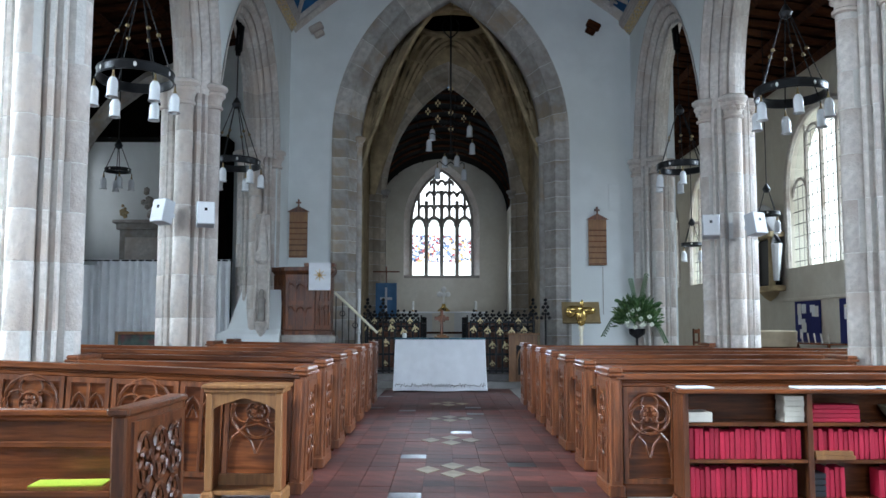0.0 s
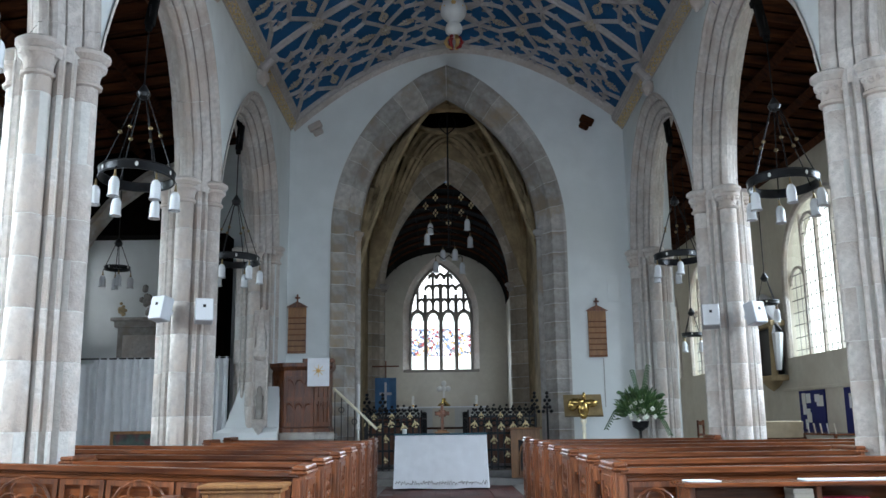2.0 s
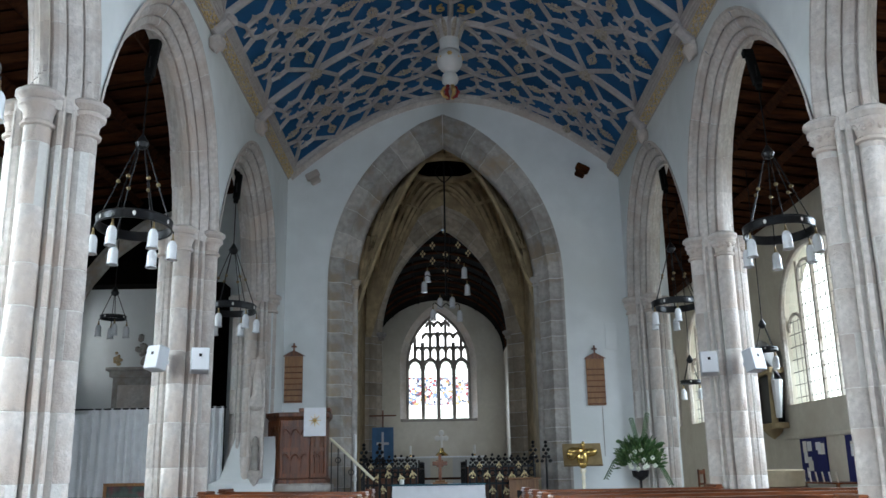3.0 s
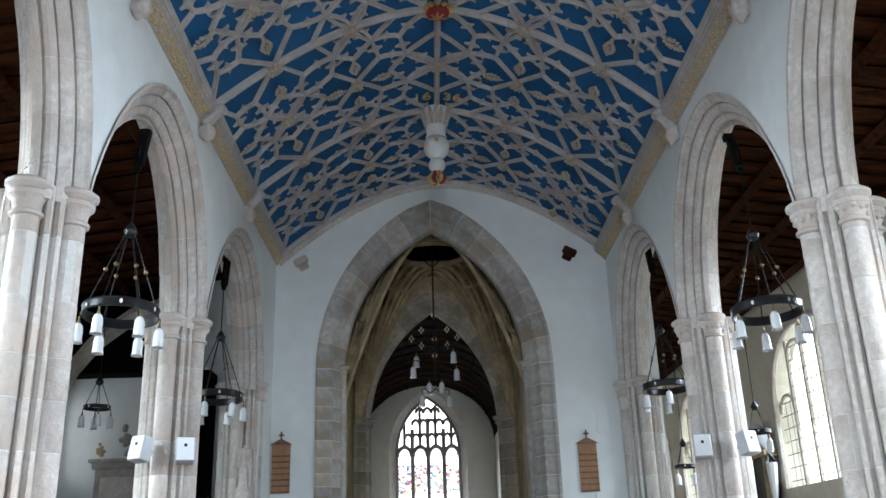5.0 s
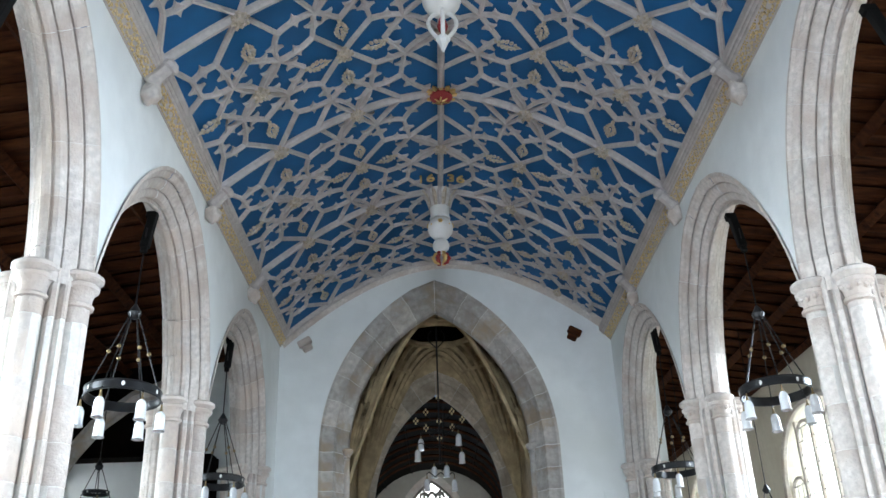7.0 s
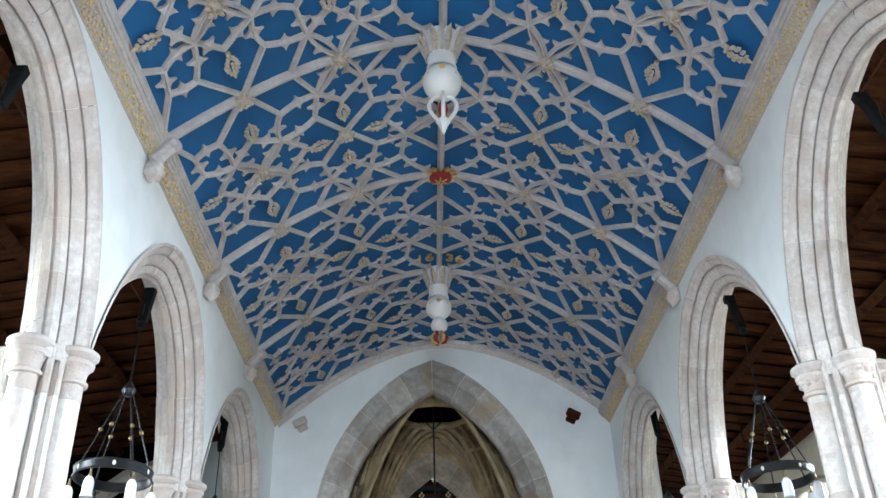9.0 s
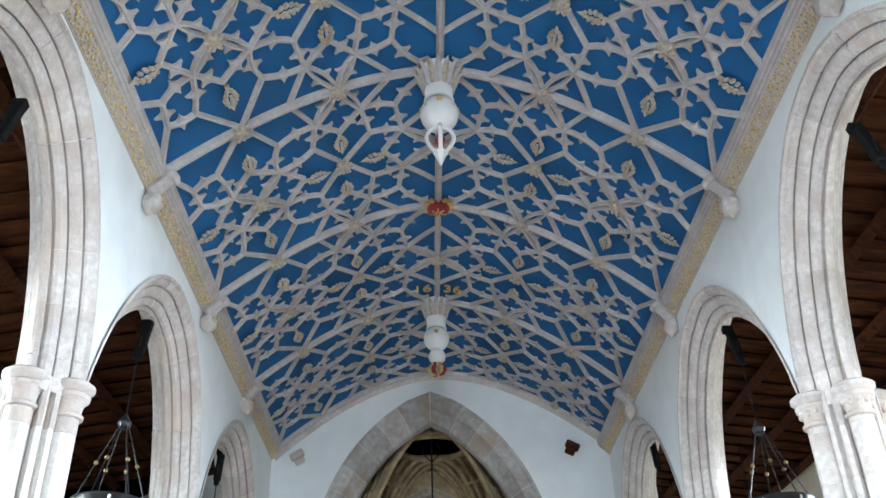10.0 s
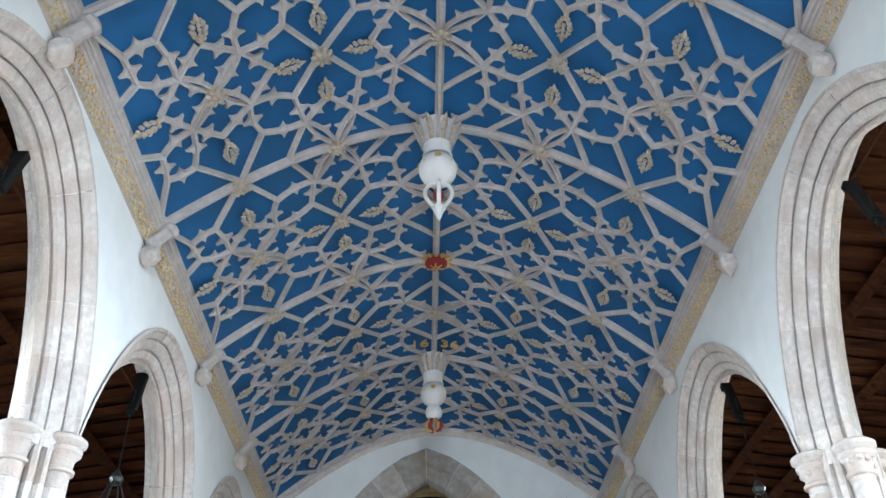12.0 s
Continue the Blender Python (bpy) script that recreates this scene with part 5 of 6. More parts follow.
for k in range(3):
    for j in range(2):
        cy, cz = 0.18 + 0.27 * k, 0.27 + 0.31 * j
        for R, r in ((0.13, 0.016), (0.05, 0.016)):
            tube(bm, [(0.09, cy + R * math.cos(i * math.pi / 8), cz + R * 1.1 * math.sin(i * math.pi / 8)) for i in range(17)], r, 4)
        for i in range(6):
            t_ = i * math.pi / 3 + k
            tube(bm, [(0.09, cy + 0.05 * math.cos(t_), cz + 0.05 * math.sin(t_)), (0.092, cy + 0.10 * math.cos(t_ + 0.4), cz + 0.10 * math.sin(t_ + 0.4)), (0.09, cy + 0.14 * math.cos(t_ + 0.2), cz + 0.15 * math.sin(t_ + 0.2))], 0.013, 4)
part("pew_end", bm, M_WOODV, np_, "carved oak end panel")
paper = tagged(new("paper", finish("paper", boxes((-0.19, 0.19, -0.10, 0.10, 0.0, 0.006)), mat("yellow_paper", (0.55, 0.72, 0.06), 0.7, vary=0.03, bump=0))), "bright yellow-green paper leaflet on the pew seat", "leaflet")
paper.matrix_basis = pose(-2.02, 4.92, 0.456, 0, 0, 6)

# ---------------------------------------------------------------- prayer desk
desk = thing("reading_desk", "light oak open-fronted reading desk with arched apron", "desk", pose(-1.47, 6.66, 0) @ Matrix.Diagonal((0.84, 1.0, 1.02, 1.0)))
part("top", boxes((-0.37, 0.37, -0.05, 0.30, 0.83, 0.86), (-0.35, 0.35, -0.03, 0.28, 0.80, 0.83), bevel=0.008), M_LIGHTOAK, desk)
for sx in (-1, 1):
    x = sx * 0.305
    part("post", boxes((x - 0.03, x + 0.03, -0.02, 0.04, 0.10, 0.80), bevel=0.008), M_LIGHTOAK, desk)
    part("side_panel", boxes((x - 0.015, x + 0.015, 0.04, 0.27, 0.06, 0.80)), M_WOODV, desk)
    part("foot", boxes((x - 0.05, x + 0.05, -0.06, 0.30, 0.0, 0.10), bevel=0.015), M_LIGHTOAK, desk)
bm = bmesh.new()
for sx in (-1, 1):
    vs = [bm.verts.new((x, y, z)) for y in (-0.01, 0.02) for x, z in ((0, 0.80), (sx * 0.275, 0.80), (sx * 0.275, 0.68), (sx * 0.20, 0.715), (0, 0.765))]
    bm.faces.new(vs[:5])
    bm.faces.new(vs[5:])
    for k in range(5):
        bm.faces.new((vs[k], vs[(k + 1) % 5], vs[5 + (k + 1) % 5], vs[5 + k]))
part("apron", bm, M_LIGHTOAK, desk)
part("shelf", boxes((-0.28, 0.28, 0.0, 0.27, 0.07, 0.10), bevel=0.004), M_LIGHTOAK, desk)
part("back_rail", boxes((-0.29, 0.29, 0.26, 0.28, 0.1, 0.18), (-0.29, 0.29, 0.26, 0.28, 0.70, 0.80)), M_LIGHTOAK, desk)

# ---------------------------------------------------------------- bookcase and its books
BX, BY = 1.71, 6.42
case = thing("bookcase", "dark oak low bookcase with two rows of red books", "bookcase", pose(BX, BY, 0))
part("top", boxes((-0.05, 2.35, -0.05, 0.33, 0.835, 0.865), bevel=0.008), M_WOOD, case)
part("plinth", boxes((-0.02, 2.30, -0.015, 0.30, 0.0, 0.085), bevel=0.006), M_WOOD, case)
for x in (0.0, 0.885, 1.77, 2.28):
    part("upright", boxes((x - 0.0, x + 0.04, 0.0, 0.30, 0.085, 0.835), bevel=0.004), M_WOODV, case)
for x0, x1 in ((0.04, 0.885), (0.925, 1.77), (1.81, 2.28)):
    for z in (0.085, 0.355, 0.615):
        part("shelf", boxes((x0, x1, 0.01, 0.29, z - 0.012, z + 0.012)), M_WOOD, case)
part("back", boxes((0.0, 2.30, 0.29, 0.305, 0.085, 0.835)), M_WOOD, case)
M_BOOK = mat("red_book_cloth", (0.46, 0.012, 0.045), 0.5, vary=0.12, bump=0.15, island=0.18)
M_PAGE = mat("page_edges", (0.70, 0.66, 0.56), 0.9, vary=0.08, bump=0.2)
M_DARKBOOK = mat("dark_book_cloth", (0.02, 0.02, 0.025), 0.5, vary=0.2)
BOOKS = {}
for h in (0.195, 0.205, 0.215):
    bm = boxes((0.001, 0.034, 0.0, 0.15, 0.0, h), bevel=0.004)
    BOOKS[h] = finish("hymn_book", bm, M_BOOK)
brnd = random.Random(11)


def book_row(x0, x1, z, gaps=0.0):
    x = x0
    while x + 0.036 < x1:
        if brnd.random() >= gaps:
            o = new("hymn_book", BOOKS[brnd.choice(list(BOOKS))])
            o.matrix_basis = pose(BX + x, BY + 0.035 + brnd.uniform(0, 0.012), z + 0.012, 0, brnd.uniform(-0.6, 0.6), 0)
            tagged(o, "red cloth-bound hymn book standing on the shelf", "book", "red hymn books")
        x += 0.0365


book_row(0.05, 0.875, 0.355)
book_row(0.05, 0.84, 0.085)
book_row(0.935, 1.75, 0.355)
book_row(1.01, 1.16, 0.085)
book_row(1.40, 1.75, 0.085)
book_row(1.82, 2.26, 0.355)
book_row(1.82, 2.26, 0.085)
for k, (x, w) in enumerate(((0.93, 0.35), (0.94, 0.34), (0.93, 0.35), (0.945, 0.33))):
    o = new("hymn_book", finish("hymn_book", boxes((0, w, 0, 0.15, 0, 0.030), bevel=0.004), M_BOOK))
    o.matrix_basis = pose(BX + x, BY + 0.04, 0.628 + 0.031 * k)
    tagged(o, "red book lying flat in a pile", "book", "red hymn books")
for k in range(5):
    o = new("book", finish("book", boxes((0, 0.14, 0, 0.18, 0, 0.034), (-0.003, 0.143, -0.003, 0.183, -0.003, 0.003), bevel=0.003), M_PAGE))
    o.matrix_basis = pose(BX + 0.735 + 0.004 * (k % 2), BY + 0.03, 0.632 + 0.037 * k)
    tagged(o, "white paperback book in a stack", "book", "white books")
for k in range(4):
    o = new("book", finish("book", boxes((0, 0.085, 0, 0.15, 0, 0.04), bevel=0.004), M_DARKBOOK))
    o.matrix_basis = pose(BX + 0.935, BY + 0.04, 0.10 + 0.043 * k)
    tagged(o, "black book in a low stack", "book", "black books")
o = tagged(new("paper_stack", finish("paper_stack", boxes((0, 0.17, 0, 0.22, 0, 0.07), bevel=0.004), M_PAGE)), "stack of cream leaflets on the shelf", "leaflets")
o.matrix_basis = pose(BX + 0.045, BY + 0.02, 0.628)
o = tagged(new("wooden_box", finish("wooden_box", boxes((0, 0.28, 0, 0.10, 0, 0.03), (0, 0.27, 0.01, 0.10, 0.03, 0.06), (0, 0.26, 0.09, 0.10, 0.06, 0.12), bevel=0.003), M_LIGHTOAK)), "small light wooden sign block on the shelf", "sign")
o.matrix_basis = pose(BX + 0.935, BY - 0.01, 0.368)
bm = bmesh.new()
lathe(bm, [(0.04, 0), (0.06, 0.01), (0.10, 0.06), (0.13, 0.11), (0.12, 0.11), (0.09, 0.06), (0.03, 0.02)], 20)
o = tagged(new("bowl", finish("bowl", bm, mat("stoneware", (0.22, 0.19, 0.12), 0.4), True)), "brown glazed bowl on the shelf", "bowl")
o.matrix_basis = pose(BX + 1.60, BY + 0.15, 0.628)
for x0, w, tn in ((0.02, 0.22, 3), (0.84, 0.55, -2), (1.45, 0.30, 5)):
    o = tagged(new("paper", finish("paper", boxes((0, w, 0, 0.20, 0, 0.008)), mat("white_paper", (0.72, 0.74, 0.80), 0.7, vary=0.03, bump=0))), "white paper sheets on top of the bookcase", "papers")
    o.matrix_basis = pose(BX + x0, BY + 0.03, 0.866, 0, 0, tn)

# ---------------------------------------------------------------- nave altar
altar = thing("nave_altar", "nave altar under a white linen cloth with embroidered hem", "altar", pose(-0.06, 18.45, 0))
bm = bmesh.new()
rings = []
n = 72
for f in range(9):
    z = 1.06 - 1.03 * f / 8
    ring = []
    for k in range(n):
        t = k / n * 4
        side, u = int(t), t - int(t)
        hx, hy = 0.91, 0.36
        x, y = ((-hx + 2 * hx * u, -hy), (hx, -hy + 2 * hy * u), (hx - 2 * hx * u, hy), (-hx, hy - 2 * hy * u))[side]
        wv = (f / 8) * (0.012 * math.sin(k * 1.7) + 0.012 * math.sin(k * 0.6 + 1))
        sc = 1 + 0.035 * f / 8
        ring.append((x * sc + wv * (1 if x > 0 else -1), y * sc - wv, z + (0.01 * math.sin(k * 0.5) if f == 8 else 0)))
    rings.append(ring)
vs = grid_faces(bm, rings, close_v=True)
bm.faces.new(vs[0])
part("cloth", bm, M_CLOTH, altar, "white linen cloth", True)
part("top_cover", boxes((-0.935, 0.93, -0.385, 0.385, 1.062, 1.085), bevel=0.008), mat("teal_cloth", (0.02, 0.09, 0.13), 0.9, vary=0.1), altar, "dark teal cover along the edge")
M_EMB = mat("grey_embroidery", (0.22, 0.21, 0.20), 0.9)
er = random.Random(5)
for k in range(34):
    bm = bmesh.new()
    x = -0.88 + 1.76 * k / 33
    tube(bm, [(x - 0.02, -0.405, 0.12 + er.uniform(-.02, .02)), (x, -0.407, 0.16 + er.uniform(-.03, .03)), (x + 0.025, -0.405, 0.13 + er.uniform(-.03, .03))], 0.008, 4)
    part("embroidery", bm, M_EMB, altar)
cross = thing("standing_cross", "wooden cross on a stepped base standing on the altar", "cross", pose(-0.03, 18.5, 1.086))
part("base", boxes((-0.15, 0.15, -0.09, 0.09, 0, 0.035), (-0.10, 0.10, -0.06, 0.06, 0.035, 0.07), bevel=0.006), M_LIGHTOAK, cross)
part("shaft", boxes((-0.03, 0.03, -0.02, 0.02, 0.07, 0.58), bevel=0.006), M_WOODV, cross)
part("arms", boxes((-0.15, 0.15, -0.018, 0.018, 0.36, 0.44), (-0.07, 0.07, -0.016, 0.016, 0.33, 0.47), bevel=0.006), M_WOODV, cross)
bm = bmesh.new()
lathe(bm, [(0.04, 0), (0.045, 0.01), (0.045, 0.09), (0.03, 0.10)], 14)
o = tagged(new("altar_light", finish("altar_light", bm, M_WHITE, True)), "small white candle jar on the altar", "candle")
o.matrix_basis = pose(-0.80, 18.5, 1.086)

# ---------------------------------------------------------------- iron screen and gates
def fleur(bm, x, z, s, y=0.0):
    for dx, dz, ang, ln in ((0, 0.05, 0, 1.3), (-0.035, 0.03, 35, 1.0), (0.035, 0.03, -35, 1.0), (0, -0.02, 90, 0.7)):
        bmesh.ops.create_icosphere(bm, subdivisions=1, radius=0.03 * s, matrix=Matrix.Translation((x + dx * s, y, z + dz * s)) @ Matrix.Rotation(radians(ang), 4, "Y") @ Matrix.Diagonal((0.55, 0.4, 1.5 * ln, 1)))


FL = bmesh.new()
fleur(FL, 0, 0, 1.35, 0)
FLEUR = finish("gilt_fleur", FL, M_PALEGILT)
LF = bmesh.new()
fleur(LF, 0, 0, 1.05, 0)
FLEUR_S = finish("gilt_leaf", LF, M_PALEGILT)


FR = random.Random(8)


def screen(x0, x1, label):
    s = thing("iron_screen", label, "screen", pose(x0, 20.15, 0.28), "wrought iron screens")
    w = x1 - x0
    for z in (0.05, 0.42, 0.78, 1.14):
        part("rail", boxes((0, w, -0.02, 0.02, z - 0.024, z + 0.024)), M_IRON, s)
    n = max(2, int(round(w / 0.14)))
    for k in range(n + 1):
        x = w * k / n
        part("bar", boxes((x - 0.019, x + 0.019, -0.014, 0.014, 0.0, 1.18 + (0.06 if k % 2 else 0))), M_IRON, s)
        if k < n:
            xm = x + w / n / 2
            for z in (0.24, 0.60, 0.92):
                if (k + int(z * 10)) % 2:
                    piece("gilt_leaf", FLEUR_S if z < 0.5 else FLEUR, s, pose(xm + FR.uniform(-.02, .02), -0.02, z + FR.uniform(-.05, .05), 0, FR.uniform(-18, 18)))
            bm = bmesh.new()
            torus(bm, (0, 0, 0), w / n * 0.40, 0.02, 14, 5)
            bmesh.ops.transform(bm, verts=bm.verts, matrix=pose(xm, 0, 1.0, 90))
            part("ringlet", bm, M_IRON, s)
            bm = bmesh.new()
            for dx, dz in ((0, 0), (-0.05, 0.05), (0.05, 0.05), (0, 0.10), (-0.03, 0.13), (0.035, 0.12), (0, 0.17 + FR.uniform(0, 0.05))):
                bmesh.ops.create_icosphere(bm, subdivisions=1, radius=0.035, matrix=Matrix.Translation((xm + dx, 0, 1.18 + dz)))
            part("crest", bm, M_IRON, s)
            if k % 3 == 1:
                piece("gilt_leaf", FLEUR_S, s, pose(xm, -0.03, 1.14))
    return s


screen(-1.75, -0.55, "black wrought iron screen with gilt leaves and cresting")
screen(0.62, 2.05, "black wrought iron screen with gilt leaves and cresting")
for x in (-0.50, 0.55):
    g = thing("iron_gate", "open black wrought iron gate leaf with gilt flowers", "gate", pose(x, 20.2, 0.28, 0, 0, 78 if x < 0 else 102), "screen gates")
    part("gate_frame", boxes((0, 0.5, -0.015, 0.015, 0.05, 0.08), (0, 0.5, -0.015, 0.015, 1.10, 1.13), (0, 0.03, -0.015, 0.015, 0.05, 1.3), (0.47, 0.5, -0.015, 0.015, 0.05, 1.2)), M_IRON, g)
    for k in range(1, 5):
        part("bar", boxes((0.1 * k - 0.01, 0.1 * k + 0.01, -0.01, 0.01, 0.06, 1.25)), M_IRON, g)
        bm = bmesh.new()
        bmesh.ops.create_icosphere(bm, subdivisions=1, radius=0.045, matrix=Matrix.Translation((0.1 * k, 0, 1.22)))
        part("knop", bm, M_IRON, g)
for x, dx in ((-1.7, 0), (-1.35, 0.0), (2.02, 0), (2.3, 0)):
    bm = bmesh.new()
    tube(bm, [(0, 0, 0), (0, 0, 1.35)], 0.022, 6)
    for a, b in ((0, 1.40), (-0.06, 1.33), (0.06, 1.33), (-0.05, 1.48), (0.05, 1.48), (0, 1.56), (-0.09, 1.24), (0.09, 1.24), (0, 1.64)):
        bmesh.ops.create_icosphere(bm, subdivisions=1, radius=0.045, matrix=Matrix.Translation((a, 0, b)))
    o = tagged(new("iron_finial", finish("iron_finial", bm, M_IRON)), "tall black iron foliate post of the screen", "post", "screen posts")
    o.matrix_basis = pose(x, 20.05, 0.28)
# choir stall fronts seen behind the screen
for x0, x1 in ((-1.9, -0.45), (0.5, 1.9)):
    st = thing("choir_stall", "dark red-brown oak choir stall front", "stall", pose(x0, 23.0, 0.28), "choir stalls")
    part("front", boxes((0, x1 - x0, 0, 0.06, 0, 1.12)), M_WOODV, st)
    part("book_rest", boxes((0, x1 - x0, -0.12, 0.16, 1.12, 1.16), bevel=0.008), M_WOOD, st)
# small oak desk beside the screen
sd = thing("small_desk", "brown oak prayer desk with a pointed trefoil opening", "desk", pose(1.42, 19.35, 0.0))
bm = bmesh.new()
for x0, x1, z0, z1 in ((0, 0.16, 0, 1.0), (0.46, 0.62, 0, 1.0), (0.16, 0.46, 0, 0.14), (0.16, 0.46, 0.78, 1.0)):
    box(bm, x0, x1, 0, 0.04, z0 + 0.14, z1 + 0.14)
tube(bm, [(0.18, -0.005, 0.2), (0.18, -0.005, 0.62), (0.22, -0.005, 0.78), (0.31, -0.005, 0.90), (0.40, -0.005, 0.78), (0.44, -0.005, 0.62), (0.44, -0.005, 0.2)], 0.02, 5)
part("front", bm, M_MIDOAK, sd)
part("top", boxes((-0.05, 0.67, -0.05, 0.35, 1.14, 1.18), bevel=0.01), M_MIDOAK, sd)
# black block behind the front gives the desk's inner shade by colour
part("body", boxes((0.02, 0.60, 0.1, 0.3, 0.14, 1.13)), M_IRON, sd, "black block for the shaded interior")

# ---------------------------------------------------------------- chancel furnishings
ha = thing("high_altar", "high altar with a pale grey frontal", "altar", pose(0, 36.6, 0.28))
part("body", boxes((-1.75, 1.75, 0, 0.9, 0.0, 1.62), bevel=0.02), mat("pale_frontal", (0.50, 0.50, 0.49), 0.9, vary=0.05), ha)
part("frontal_panel", boxes((-0.45, 0.45, -0.012, 0.0, 0.1, 1.6)), mat("cream_frontal", (0.56, 0.52, 0.44), 0.9, vary=0.05), ha, "cream centre panel")
part("gradine", boxes((-1.8, 1.8, 0.0, 0.9, 1.62, 1.67), bevel=0.01), M_CLOTH, ha)
hc = thing("altar_cross", "gilt altar cross on the high altar", "cross", pose(0.02, 36.9, 1.96) @ Matrix.Scale(1.35, 4))
bm = bmesh.new()
lathe(bm, [(0.20, 0), (0.18, 0.05), (0.07, 0.14), (0.05, 0.24)], 14)
part("foot", bm, M_BRASS, hc, smooth=True)
part("shaft", boxes((-0.03, 0.03, -0.02, 0.02, 0.2, 0.75), bevel=0.005), M_WHITE, hc)
bm = bmesh.new()
for dx, dz in ((0, 0.52), (-0.13, 0.52), (0.13, 0.52), (0, 0.68)):
    bmesh.ops.create_icosphere(bm, subdivisions=2, radius=0.085, matrix=Matrix.Translation((dx, 0, dz)) @ Matrix.Diagonal((1, 0.3, 1, 1)))
part("arms", bm, M_WHITE, hc)
for x in (-1.25, 1.35):
    cd = thing("altar_candle", "white candle in a low brass stick", "candle", pose(x, 36.9, 1.95), group="altar candles")
    bm = bmesh.new()
    lathe(bm, [(0.08, 0), (0.03, 0.05), (0.05, 0.08)], 12)
    part("stick", bm, M_BRASS, cd, smooth=True)
    bm = bmesh.new()
    lathe(bm, [(0.05, 0.08), (0.05, 0.42), (0.01, 0.43)], 12)
    part("candle", bm, M_WHITE, cd, smooth=True)
part_rail = thing("communion_rail", "dark communion rail before the high altar", "rail", pose(0, 34.0, 0.28))
part("rail", boxes((-2.6, 2.8, 0, 0.1, 0.78, 0.86), bevel=0.01), M_DARKWOOD, part_rail)
part("kneeler", boxes((-1.6, 1.7, -0.3, 0, 0.0, 0.35), bevel=0.03), M_BLUECLOTH, part_rail, "dark blue kneeler")
bn = thing("banner", "pale blue processional banner with a white cross", "banner", pose(-1.62, 25.3, 0.28))
bm = bmesh.new()
tube(bm, [(0, 0.05, 0), (0, 0.05, 2.75)], 0.02, 6)
part("pole", bm, M_WOODV, bn)
bm = bmesh.new()
tube(bm, [(-0.38, 0, 2.60), (0.38, 0, 2.60)], 0.022, 6)
part("crossbar", bm, M_WOODV, bn)
M_SKYCLOTH = mat("pale_blue_cloth", (0.10, 0.22, 0.40), 0.9, vary=0.1, bump=0.2)
bm = bmesh.new()
grid_faces(bm, [[(-0.30 + 0.6 * k / 12, 0.03 * math.sin(k * 0.9) + d, z) for k in range(13)] for z, d in ((2.28, 0), (1.7, 0.01), (1.28, 0))])
grid_faces(bm, [[(-0.30 + 0.6 * k / 12, 0.03 * math.sin(k * 0.9) + d + 0.012, z) for k in range(13)] for z, d in ((2.28, 0), (1.7, 0.01), (1.28, 0))])
part("cloth", bm, M_SKYCLOTH, bn, smooth=True)
part("white_cross", boxes((-0.03, 0.03, -0.05, -0.035, 1.45, 2.15), (-0.17, 0.17, -0.05, -0.035, 1.80, 1.87)), M_CLOTH, bn, "white cross")

# ---------------------------------------------------------------- pulpit
pu = thing("pulpit", "dark carved oak pulpit on a stone base", "pulpit", pose(-3.0, 19.35, 0))
oct_ = [(-0.68, -0.18), (-0.36, -0.50), (0.30, -0.50), (0.62, -0.18), (0.62, 0.42), (-0.68, 0.42)]
bm = bmesh.new()
grid_faces(bm, [[(x * s, y * s, z) for x, y in oct_] for s, z in ((1.02, 0.0), (1.02, 0.95), (1.10, 1.0), (1.10, 1.10), (1.0, 1.14))], close_v=True, cap=True)
part("stone_base", bm, M_GREY, pu, "moulded grey stone base")
bm = bmesh.new()
grid_faces(bm, [[(x * s, y * s, z) for x, y in oct_] for s, z in ((0.98, 1.14), (0.98, 1.22), (0.92, 1.24), (0.92, 2.42), (0.97, 2.45), (1.03, 2.50), (1.03, 2.58))], close_v=True, cap=True)
part("body", bm, M_WOODV, pu)
for k in range(3):
    (xa, ya), (xb, yb) = oct_[k], oct_[k + 1]
    A, B = Vector((xa, ya, 0)) * 0.925, Vector((xb, yb, 0)) * 0.925
    d = (B - A)
    L = d.length
    ang = math.atan2(d.y, d.x)
    bm = boxes((0, 0.06, -0.025, 0.01, 1.26, 2.40), (L - 0.06, L, -0.025, 0.01, 1.26, 2.40), (0, L, -0.02, 0.01, 1.26, 1.34), (0, L, -0.02, 0.01, 1.78, 1.86), (0, L, -0.02, 0.01, 2.30, 2.42))
    for j in range(1, 3):
        box(bm, L * j / 3 - 0.015, L * j / 3 + 0.015, -0.015, 0.01, 1.3, 2.35)
    for z in (1.55, 2.05):
        for j in range(3):
            c = L * (j + 0.5) / 3
            ps, _ = two_centred(L / 6 - 0.02, 0.12, 8)
            tube(bm, [(c + p.x, -0.008, z + 0.06 + p.y) for p in ps], 0.014, 4)
    bmesh.ops.transform(bm, verts=bm.verts, matrix=Matrix.Translation(A) @ Matrix.Rotation(ang, 4, "Z"))
    part("carved_panel", bm, M_WOODV, pu, "tracery carved panel")
part("book_ledge", boxes((0.05, 0.70, -0.56, -0.2, 2.58, 2.66), bevel=0.01), M_WOODV, pu)
fall = thing("pulpit_fall", "white pulpit fall with a gold star", "cloth", pose(-2.62, 18.79, 2.08))
part("cloth", boxes((-0.22, 0.24, -0.012, 0.0, 0.0, 0.58), bevel=0.003), M_CLOTH, fall)
bm = bmesh.new()
for k in range(8):
    tube(bm, [(0.01, -0.018, 0.32), (0.01 + 0.13 * math.cos(k * math.pi / 4), -0.016, 0.32 + 0.13 * math.sin(k * math.pi / 4))], [0.012, 0.004], 4)
part("star", bm, M_GOLD, fall, "gold embroidered star")
ra = thing("stair_rail", "brass-topped iron stair rail of the pulpit", "rail", pose(-2.35, 19.3, 0))
bm = bmesh.new()
